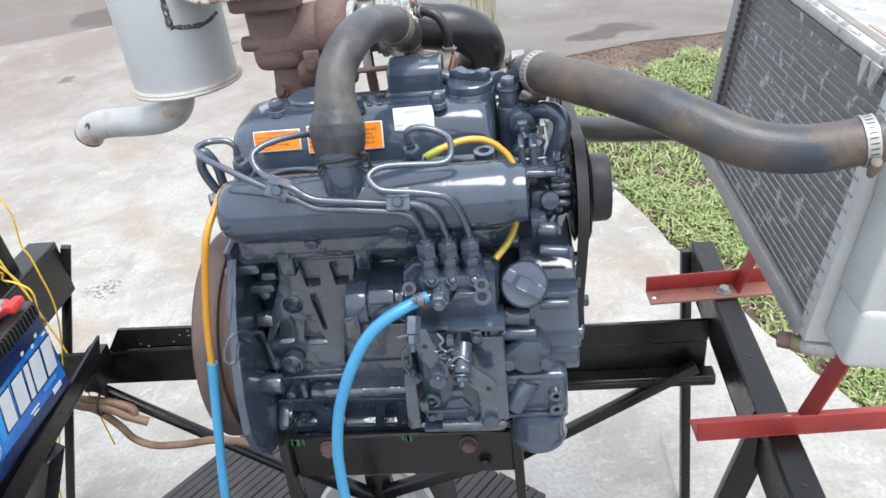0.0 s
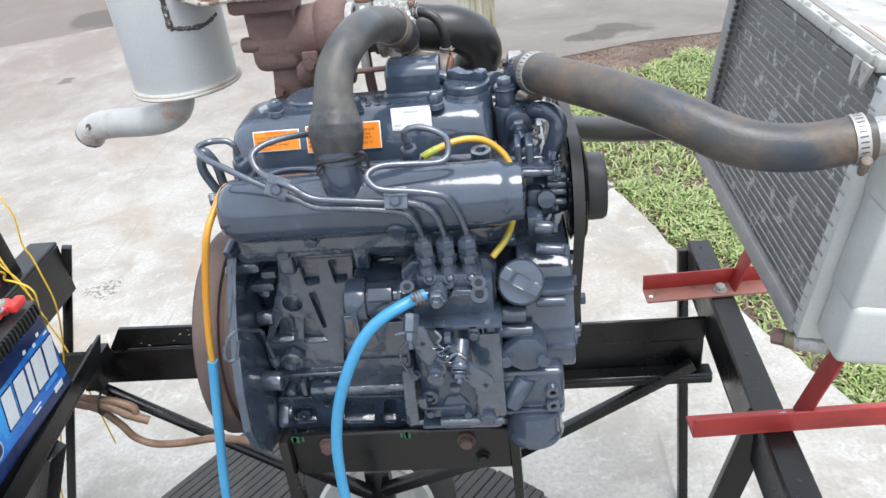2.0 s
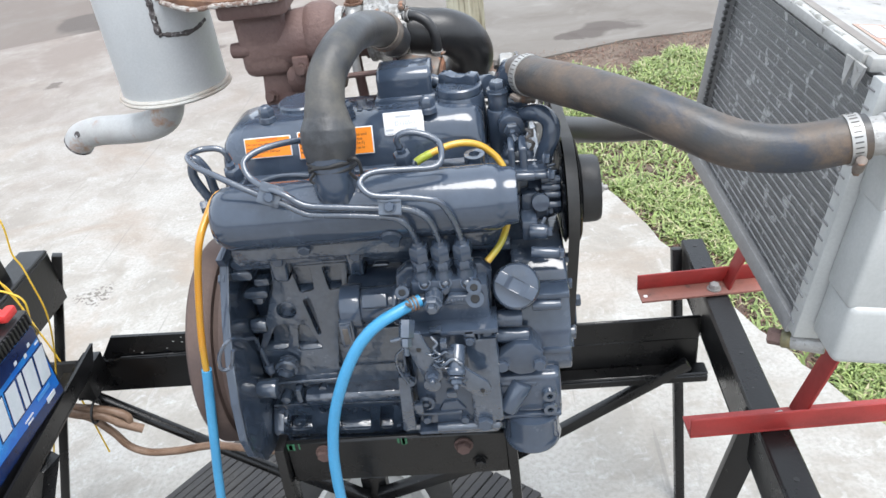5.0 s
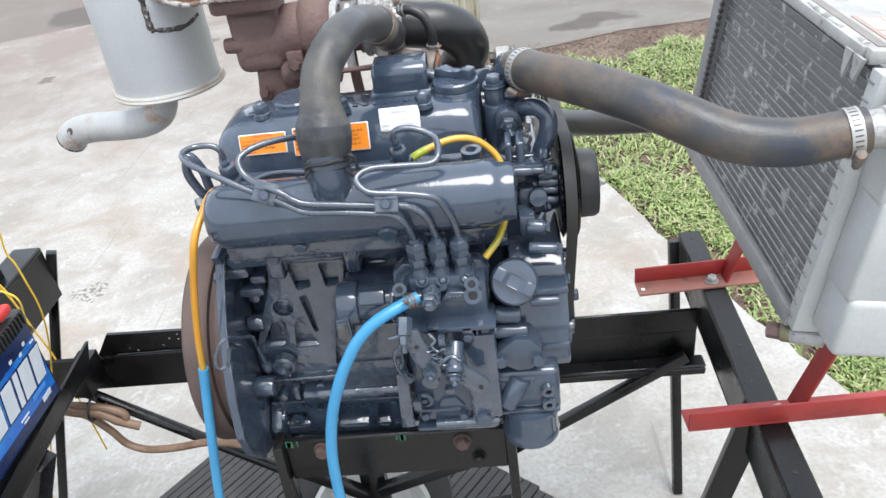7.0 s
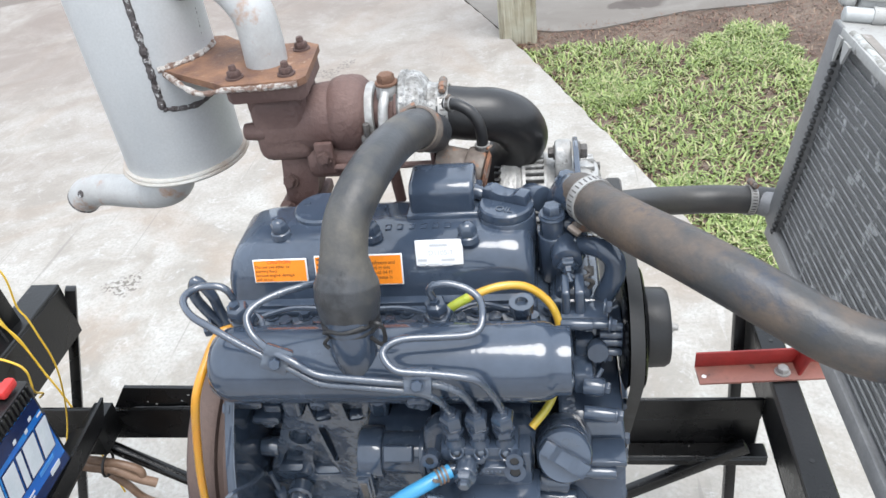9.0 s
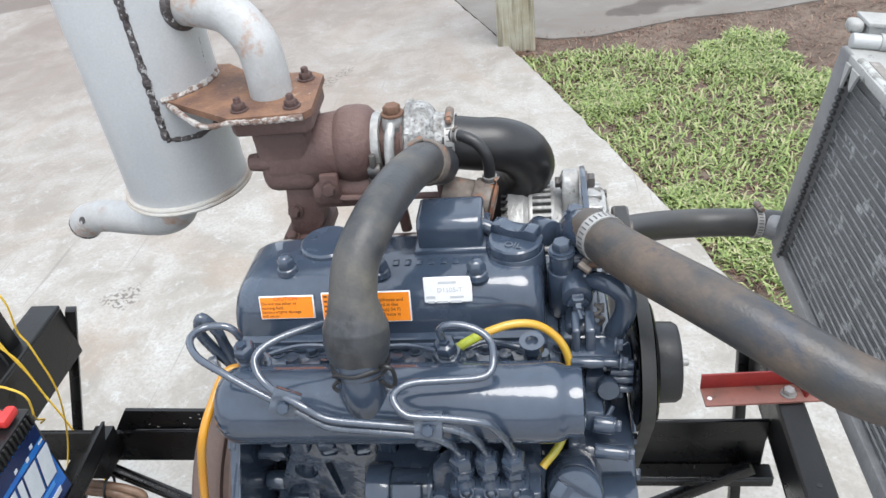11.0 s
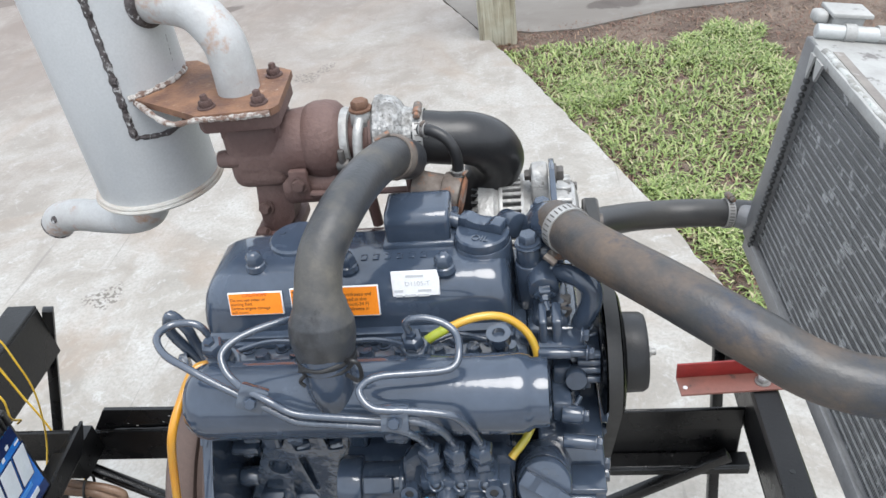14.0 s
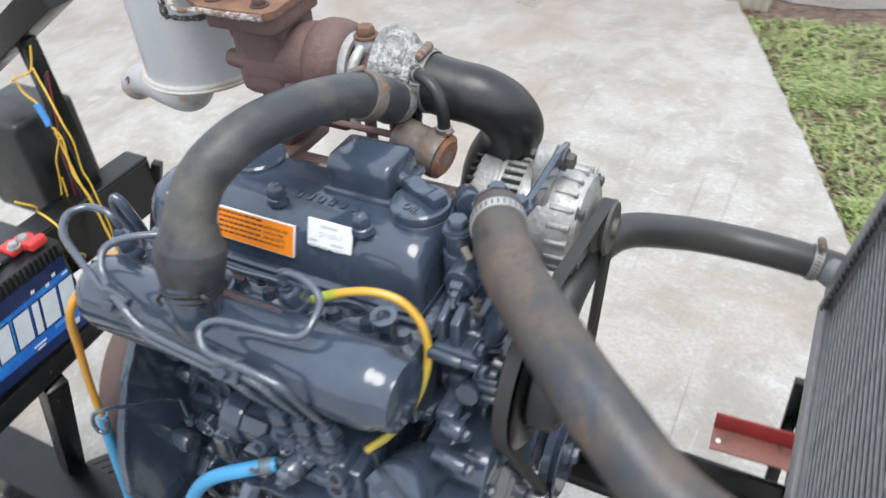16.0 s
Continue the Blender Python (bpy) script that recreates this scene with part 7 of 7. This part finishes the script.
prism(bm, [(-0.619, 0.520), (-0.20, 0.512), (-0.20, 0.566), (-0.582, 0.574)], "y", 1.1415, 1.148)
part("web_plate", bm, M_BLACK, stand)
weld_rnd = random.Random(31)
bead = [Vector((-0.575 + 0.0125 * k, 1.1385, 0.5315 + weld_rnd.uniform(-0.0006, 0.0008))) for k in range(22)]
bm = bmesh.new()
tube(bm, bead, [weld_rnd.uniform(0.0012, 0.0026) for _ in bead], 7, 3)
part("weld_seam", bm, M_BLACK, stand, "lumpy black-painted weld line")
for k in range(16):
    x, z, w = weld_rnd.uniform(-0.56, -0.30), weld_rnd.uniform(0.528, 0.568), weld_rnd.uniform(0.0006, 0.0020)
    y = 1.1412 if z > 0.533 else 1.1327
    bm = bmesh.new()
    box(bm, x - w, x + w, y, y + 0.0006, z - 0.5 * w, z + 0.5 * w)
    part("paint_chip", bm, M_RADTOP, stand)
lrail = beam("side_rail", [(-0.795, -0.740, 0.20, 1.302, 0.664, 0.671), (-0.746, -0.740, 0.20, 1.302, 0.560, 0.665), (-0.795, -0.789, 0.20, 1.302, 0.60, 0.665)])


def bar(name, p0, p1, r, flat=None, material=M_BLACK):
    bm = bmesh.new()
    p0, p1 = Vector(p0), Vector(p1)
    if flat:
        d = (p1 - p0)
        m = Matrix.Translation(p0) @ turn_to(d)
        box(bm, -flat[0] / 2, flat[0] / 2, -flat[1] / 2, flat[1] / 2, 0, d.length, 0.0015, m=m)
    else:
        rod(bm, p0, p1, r, seg=14)
    return part(name, bm, material, stand)


bar("leg", (-0.732, 1.312, 0.652), (-0.93, 1.235, 0.0), 0, (0.018, 0.018))
bar("leg", (0.433, 1.330, 0.548), (0.437, 1.205, 0.0), 0, (0.018, 0.018))
bar("leg", (0.452, 0.90, 0.545), (0.352, 0.94, 0.0), 0, (0.035, 0.035))
bar("leg", (0.458, 0.84, 0.545), (0.52, 0.52, 0.0), 0, (0.035, 0.035))
bar("leg", (-0.75, 0.35, 0.66), (-0.82, 0.30, 0.0), 0, (0.03, 0.03))
bar("brace", (-0.665, 1.110, 0.492), (-0.30, 1.10, 0.235), 0.0105)
bar("brace", (0.420, 1.150, 0.424), (0.10, 1.130, 0.240), 0, (0.016, 0.020))
beam("low_beam", [(-1.35, -0.46, 0.845, 0.945, 0.144, 0.150), (-1.35, -0.46, 0.845, 0.851, 0.056, 0.144), (-1.35, -0.46, 0.939, 0.945, 0.056, 0.144)])
bar("leg", (-0.585, 0.880, 0.556), (-0.800, 0.930, 0.148), 0, (0.036, 0.036))
# engine cradle under the sump
cradle = beam("cradle_plate", [(-0.168, 0.106, 0.770, 0.778, 0.600, 0.6695), (-0.168, 0.106, 0.778, 0.83, 0.600, 0.606), (-0.168, 0.106, 0.940, 0.948, 0.560, 0.6695)])
bar("cradle_leg", (-0.172, 0.772, 0.670), (-0.200, 0.772, 0.060), 0, (0.030, 0.012))
bar("cradle_leg", (0.110, 0.772, 0.668), (0.118, 0.772, 0.060), 0, (0.018, 0.012))
bar("cradle_leg", (-0.119, 0.95, 0.41), (-0.119, 0.95, 0.055), 0, (0.040, 0.020))
bar("cradle_beam", (-0.30, 0.955, 0.235), (0.10, 0.955, 0.30), 0, (0.025, 0.025))
bar("brace", (0.085, 0.93, 0.456), (-0.110, 0.93, 0.383), 0, (0.018, 0.018))
bar("brace", (-0.250, 0.93, 0.460), (-0.130, 0.93, 0.377), 0, (0.018, 0.018))
for x in (-0.120, 0.052):
    bolt(cradle, (x, 0.770, 0.652), (0, -1, 0), 0.016, "rust")
bolt(cradle, (0.070, 0.770, 0.622), (0, -1, 0), 0.013, "black")
rnd = random.Random(8)
for k in range(9):
    x = rnd.choice((-0.158, -0.158, -0.10, -0.02)) + rnd.uniform(-0.008, 0.008)
    bm = bmesh.new()
    w, h = rnd.uniform(0.0008, 0.003), rnd.uniform(0.0008, 0.002)
    box(bm, x - w, x + w, 0.7688, 0.7702, 0.663 - h - 0.004 * rnd.random(), 0.668)
    part("paint_chip", bm, M_GREENPAINT, cradle)

# boards and wheels under the engine
DECK = Matrix.Translation((-0.571, 1.382, 0.0)) @ Matrix.Rotation(radians(54), 4, "Z")
RIBBED = [(0.0, 0.030), (0.0, 0.0535), (0.0015, 0.055), (0.0165, 0.055), (0.018, 0.050), (0.0195, 0.055), (0.0355, 0.055), (0.037, 0.050), (0.0385, 0.055), (0.0535, 0.055), (0.055, 0.0535), (0.055, 0.030)]
for k in range(15):
    bm = bmesh.new()
    prism(bm, [(-0.058 * k - v, z) for v, z in RIBBED], "x", -0.95, 0.265 + 0.004 * (k % 3))
    board = tagged(part("deck_board", bm, M_WOODGREY), "weathered dark grey ribbed deck board lying under the engine", "board", "deck boards")
    board.matrix_basis = DECK
for u in (-0.06, -0.60):
    bm = bmesh.new()
    box(bm, u, u + 0.06, -0.84, -0.02, 0.0, 0.030, 0.003, m=DECK)
    tagged(part("bearer", bm, M_WOODGREY), "dark timber bearer under the deck boards", "board", "bearers")


def wheel(x, y, z, r):
    w = thing("trailer_wheel", (x, y, 0.055), "small wheel with a pale steel rim and black tyre", "wheel", "wheels")
    bm = bmesh.new()
    lathe(bm, [(r * 0.70, -0.05), (r * 0.86, -0.066), (r, -0.048), (r, -0.012), (r * 0.86, 0.008), (r * 0.70, 0.014), (r * 0.70, -0.05)], (x, y, z), (0.12, -1, 0.35), 48)
    part("tyre", bm, M_TYRE, w)
    bm = bmesh.new()
    lathe(bm, [(0, -0.004), (r * 0.16, -0.004), (r * 0.20, -0.022), (r * 0.48, -0.024), (r * 0.60, 0.006), (r * 0.66, 0.018), (r * 0.70, 0.024), (r * 0.745, 0.026), (r * 0.75, 0.031), (r * 0.70, 0.033), (r * 0.69, -0.03), (0, -0.034)], (x, y, z), (0.12, -1, 0.35), 56)
    part("rim", bm, M_WHEELRIM, w)
    return w


wheel(-0.162, 1.050, 0.196, 0.148)

# ---------------------------------------------------------------- fuel hoses
def soft(label, bits):
    t = thing("fuel_hose", bits[0][1][0], label, "hose")
    for nm, pts, r, mat in bits:
        bm = bmesh.new()
        tube(bm, pts, r, 16, 8, 0.7)
        part(nm, bm, mat, t)
    return t


soft("amber plastic fuel hose running down beside the flywheel", [("hose_body", [(-0.150, 0.800, 1.004), (-0.166, 0.790, 1.006), (-0.173, 0.766, 0.995), (-0.1808, 0.744, 0.9734), (-0.1965, 0.744, 0.9195), (-0.2102, 0.744, 0.8607), (-0.2185, 0.744, 0.8107)], 0.0038, M_AMBER), ("blue_sleeve", [(-0.2170, 0.744, 0.8166), (-0.2254, 0.744, 0.7744), (-0.2342, 0.744, 0.7293), (-0.2430, 0.744, 0.6842), (-0.2515, 0.744, 0.6401), (-0.2592, 0.744, 0.5950), (-0.2690, 0.744, 0.5362), (-0.2798, 0.744, 0.4186), (-0.290, 0.76, 0.25), (-0.28, 0.78, 0.066)], 0.0056, M_BLUEHOSE)])
blue = soft("bright blue fuel hose looping down from the injection pump", [("hose_body", [(0.033, 0.727, 0.9015), (0.020, 0.7185, 0.9005), (0.009, 0.7120, 0.8985), (-0.004, 0.7065, 0.8940), (-0.018, 0.702, 0.8850), (-0.032, 0.699, 0.8695), (-0.045, 0.697, 0.8480), (-0.056, 0.696, 0.8250), (-0.067, 0.696, 0.7970), (-0.0745, 0.696, 0.7720), (-0.080, 0.697, 0.7480), (-0.086, 0.698, 0.710), (-0.090, 0.700, 0.650), (-0.091, 0.703, 0.56), (-0.088, 0.71, 0.42), (-0.085, 0.73, 0.2), (-0.09, 0.78, 0.064)], 0.0062, M_BLUEHOSE)])
bm = bmesh.new()
for d in (-0.0026, 0.0004, 0.0034):
    lathe(bm, [(0.0060, 0), (0.0073, 0), (0.0076, 0.0010), (0.0073, 0.0020), (0.0060, 0.0020), (0.0060, 0)], (0.0245 + d, 0.7216 + 0.6 * d, 0.9008), (0.86, 0.5, 0.03), 24)
tube(bm, [(0.0245, 0.7145, 0.9035), (0.0235, 0.7110, 0.9080), (0.0215, 0.7105, 0.9100), (0.0245, 0.7120, 0.9065)], 0.0016, 8, 4)
part("wire_binding", bm, M_CANISTER, blue, "twisted rusty wire round the hose end", pieces="wire_binding")
soft("yellow-green fuel hose arching round the manifold end", [("green_end", [(0.034, 0.808, 1.011), (0.043, 0.811, 1.016), (0.054, 0.8155, 1.0195)], 0.0042, M_GREENEND), ("hose_body", [(0.034, 0.808, 1.012), (0.052, 0.815, 1.019), (0.078, 0.823, 1.024), (0.100, 0.828, 1.020), (0.116, 0.828, 1.008), (0.126, 0.823, 0.994), (0.130, 0.815, 0.974), (0.128, 0.797, 0.952), (0.119, 0.772, 0.936), (0.103, 0.757, 0.922)], 0.0036, M_AMBERGREEN)])

# ---------------------------------------------------------------- battery on its tray
bat = thing("car_battery", (-0.67, 0.855, 0.565), "black car battery with a glossy blue label, on an angle-iron tray", "battery")
bm = bmesh.new()
box(bm, -0.755, -0.582, 0.720, 0.985, 0.565, 0.728, 0.004)
box(bm, -0.757, -0.580, 0.718, 0.987, 0.726, 0.752, 0.005)
case = part("case", bm, M_BATCASE, bat)
for k in range(30):
    bm = bmesh.new()
    y = 0.728 + 0.0085 * k
    box(bm, -0.5802, -0.577, y, y + 0.004, 0.730, 0.750, 0.001)
    part("grip_rib", bm, M_BATCASE, case)
bm = bmesh.new()
box(bm, -0.735, -0.605, 0.76, 0.945, 0.752, 0.762, 0.004)
part("vent_cover", bm, M_BATCASE, case)
bm = bmesh.new()
box(bm, -0.640, -0.600, 0.835, 0.905, 0.7622, 0.7628)
part("notice", bm, M_WHITE, case, "white printed notice")
bm = bmesh.new()
box(bm, -0.5815, -0.5805, 0.726, 0.978, 0.600, 0.727, 0.0004, 1)
lbl = part("label", bm, M_BATBLUE, bat, "glossy blue label with slanted silver lettering shapes")
bm = bmesh.new()
prism(bm, [(0.726, 0.727), (0.978, 0.727), (0.978, 0.706), (0.726, 0.695)], "x", -0.5805, -0.5798)
part("dark_band", bm, M_BATDARK, lbl)
bm = bmesh.new()
prism(bm, [(0.726, 0.600), (0.978, 0.600), (0.978, 0.616), (0.726, 0.622)], "x", -0.5805, -0.5798)
part("dark_band", bm, M_BATDARK, lbl)


def slant(y0, y1, z0, z1, mat, off=0.0):
    bm = bmesh.new()
    s = 0.22
    prism(bm, [(y0 + (z0 - 0.65) * s, z0), (y1 + (z0 - 0.65) * s, z0), (y1 + (z1 - 0.65) * s, z1), (y0 + (z1 - 0.65) * s, z1)], "x", -0.5800 + off, -0.5790 + off)
    part("logo_bar", bm, mat, lbl)


for k, w in enumerate((0.024, 0.026, 0.011, 0.027, 0.025)):
    y = (0.832, 0.864, 0.896, 0.912, 0.945)[k]
    slant(y - 0.002, y + w + 0.002, 0.6395, 0.6935, M_BATDARK, -0.0006)
    slant(y, y + w, 0.642, 0.691, M_PRINT)
for r, mat, off in ((0.015, M_PRINT, 0.0), (0.0125, M_BATDARK, 0.0004)):
    bm = bmesh.new()
    rod(bm, (-0.5806, 0.792, 0.640), (-0.5797 + off, 0.792, 0.640), r, seg=28)
    part("round_badge", bm, mat, lbl)
for y, z, w in ((0.755, 0.634, 0.020), (0.760, 0.626, 0.016), (0.885, 0.626, 0.022), (0.890, 0.620, 0.014), (0.955, 0.700, 0.010)):
    slant(y, y + w, z, z + 0.0022, M_PRINT)
slant(0.925, 0.960, 0.630, 0.636, M_BLUEWIRE)
slant(0.945, 0.968, 0.612, 0.620, M_PRINT)
for y, z in ((0.900, 0.706), (0.925, 0.700), (0.938, 0.708)):
    slant(y, y + 0.006, z, z + 0.005, M_PRINT)
bm = bmesh.new()
lathe(bm, [(0, 0), (0.0095, 0), (0.0085, 0.018), (0.007, 0.020), (0, 0.020)], (-0.612, 0.955, 0.752), (0, 0, 1), 20)
part("terminal_post", bm, M_LEAD, bat)
bm = bmesh.new()
rod(bm, (-0.612, 0.955, 0.756), (-0.612, 0.955, 0.768), 0.016, seg=20, bevel=0.003)
box(bm, -0.630, -0.600, 0.925, 0.948, 0.757, 0.769, 0.004)
box(bm, -0.600, -0.585, 0.945, 0.975, 0.756, 0.770, 0.004)
part("terminal_clamp", bm, M_TERMINAL, bat, "red battery terminal clamp")
bolt(bat, (-0.606, 0.936, 0.768), (0, 0, 1), 0.013, "steel")

tray = thing("battery_tray", (-0.6, 0.85, 0.540), "black angle-iron tray edge under the battery", "tray")
bm = bmesh.new()
prism(bm, [(-0.694, 0.567), (-0.018, 0.567), (0.006, 0.596), (-0.694, 0.594)], "x", -0.0025, 0.0025)
box(bm, -0.045, 0.0025, -0.694, -0.030, 0.561, 0.567, 0.001)
bm.transform(Matrix.Translation((-0.590, 1.094, 0.0)) @ Matrix.Rotation(radians(4.1), 4, "Z"))
part("front_angle", bm, M_BLACK, tray, pieces="angle_leg")
bm = bmesh.new()
box(bm, -0.775, -0.605, 0.70, 0.985, 0.555, 0.561, 0.001)
part("tray_floor", bm, M_BLACK, tray)
bm = bmesh.new()
box(bm, -0.628, -0.596, 1.060, 1.122, 0.505, 0.561, 0.001)
part("tray_support", bm, M_BLACK, tray)

# ---------------------------------------------------------------- control post, box and wiring
panel = thing("control_box", (-0.86, 1.16, 0.66), "black control box on a slanted black post above the rail", "control box")
bm = bmesh.new()
box(bm, -0.99, -0.838, 1.14, 1.27, 0.60, 0.80, 0.012, 3)
part("box", bm, M_BLACKPLASTIC, panel)
bm = bmesh.new()
m = Matrix.Translation((-0.772, 1.195, 0.655)) @ turn_to((-0.075, 0.01, 1))
box(bm, -0.013, 0.013, -0.013, 0.013, 0, 0.33, 0.002, m=m)
m = Matrix.Translation((-0.94, 1.19, 0.870)) @ turn_to((0.245, 0.0, 0.15))
box(bm, -0.028, 0.028, -0.022, 0.022, 0, 0.32, 0.003, m=m)
rod(bm, (-0.690, 1.178, 1.046), (-0.688, 1.176, 1.052), 0.010, seg=6)
part("post", bm, M_BLACK, panel, pieces="cross_arm")


def wire(label, pts, r, mat, extra=()):
    t = thing("wire", pts[0], label, "wire")
    for nm, p, q, m2 in (("strand", pts, r, mat), *extra):
        bm = bmesh.new()
        tube(bm, p, q, 8, 6)
        part(nm, bm, m2, t)


wire("bundle of yellow and dark red wires along the black post", [(-0.815, 1.165, 0.885), (-0.800, 1.162, 0.861), (-0.771, 1.160, 0.845), (-0.762, 1.158, 0.815), (-0.745, 1.158, 0.786), (-0.752, 1.155, 0.721), (-0.726, 1.150, 0.680), (-0.715, 1.148, 0.62), (-0.690, 1.140, 0.52), (-0.680, 1.14, 0.30)], 0.0017, M_YELLOWWIRE, [
    ("connector", [(-0.773, 1.158, 0.848), (-0.760, 1.156, 0.812)], 0.0055, M_BLUEWIRE),
    ("strand", [(-0.744, 1.17, 0.948), (-0.748, 1.162, 0.920), (-0.758, 1.158, 0.905), (-0.790, 1.158, 0.893), (-0.815, 1.16, 0.880)], 0.0017, M_YELLOWWIRE),
    ("strand", [(-0.748, 1.156, 0.790), (-0.775, 1.152, 0.745), (-0.786, 1.150, 0.705), (-0.800, 1.148, 0.660), (-0.795, 1.146, 0.640), (-0.780, 1.146, 0.670), (-0.776, 1.148, 0.710)], 0.0017, M_YELLOWWIRE),
    ("strand", [(-0.756, 1.158, 0.800), (-0.748, 1.155, 0.745), (-0.738, 1.152, 0.700), (-0.720, 1.148, 0.655), (-0.705, 1.142, 0.60)], 0.0017, M_YELLOWWIRE),
    ("strand", [(-0.730, 1.17, 0.907), (-0.742, 1.162, 0.834), (-0.760, 1.158, 0.760), (-0.765, 1.155, 0.70), (-0.775, 1.150, 0.62), (-0.79, 1.15, 0.56)], 0.0018, M_REDWIRE),
    ("strand", [(-0.738, 1.17, 0.90), (-0.752, 1.160, 0.83), (-0.768, 1.158, 0.75), (-0.750, 1.152, 0.68), (-0.745, 1.148, 0.60)], 0.0018, M_BLACKPLASTIC)])
wire("thin yellow wire crossing the battery top", [(-0.625, 0.975, 0.815), (-0.618, 0.995, 0.795), (-0.626, 1.0, 0.781), (-0.611, 1.0, 0.775), (-0.595, 1.0, 0.765), (-0.590, 1.0, 0.753), (-0.592, 1.0, 0.737), (-0.596, 1.0, 0.715), (-0.615, 1.03, 0.68), (-0.645, 1.05, 0.65)], 0.0016, M_YELLOWWIRE)
wire("long thin yellow wire hanging down past the rail", [(-0.715, 1.14, 0.93), (-0.690, 1.13, 0.89), (-0.668, 1.12, 0.855), (-0.661, 1.12, 0.821), (-0.668, 1.12, 0.770), (-0.662, 1.12, 0.746), (-0.659, 1.12, 0.707), (-0.657, 1.12, 0.666), (-0.662, 1.12, 0.625), (-0.678, 1.12, 0.564), (-0.698, 1.12, 0.508), (-0.72, 1.10, 0.437), (-0.765, 1.10, 0.323), (-0.81, 1.10, 0.197), (-0.825, 1.10, 0.004)], 0.0015, M_YELLOWWIRE)
cable = thing("battery_cable", (-0.60, 1.10, 0.45), "bundle of brown clear-sheathed battery cable with a black tie", "cable")
bm = bmesh.new()
tube(bm, [(-0.70, 1.07, 0.50), (-0.665, 1.07, 0.470), (-0.630, 1.07, 0.455), (-0.601, 1.07, 0.417), (-0.583, 1.07, 0.382), (-0.549, 1.068, 0.366), (-0.490, 1.06, 0.374), (-0.42, 1.05, 0.392), (-0.34, 1.02, 0.410), (-0.27, 0.99, 0.43)], 0.0068, 12, 7)
part("strand", bm, M_COPPER, cable)
bm = bmesh.new()
tube(bm, [(-0.70, 1.075, 0.505), (-0.655, 1.07, 0.484), (-0.614, 1.068, 0.478), (-0.580, 1.068, 0.468), (-0.562, 1.068, 0.455), (-0.566, 1.068, 0.438), (-0.582, 1.068, 0.440), (-0.600, 1.07, 0.462)], 0.0070, 12, 7)
part("strand", bm, M_COPPER, cable)
bm = bmesh.new()
tube(bm, [(-0.68, 1.06, 0.490), (-0.640, 1.06, 0.474), (-0.602, 1.062, 0.466), (-0.570, 1.064, 0.442), (-0.543, 1.068, 0.424)], 0.0080, 12, 7)
part("strand", bm, M_COPPER, cable)
bm = bmesh.new()
tube(bm, [Vector((-0.613, 1.068, 0.472)) + Vector((0.004 * math.sin(a), 0.018 * math.cos(a), 0.022 * math.sin(a))) for a in np.linspace(0, 6.28, 14)], 0.0022, 8, 3)
part("tie", bm, M_BLACKPLASTIC, cable)
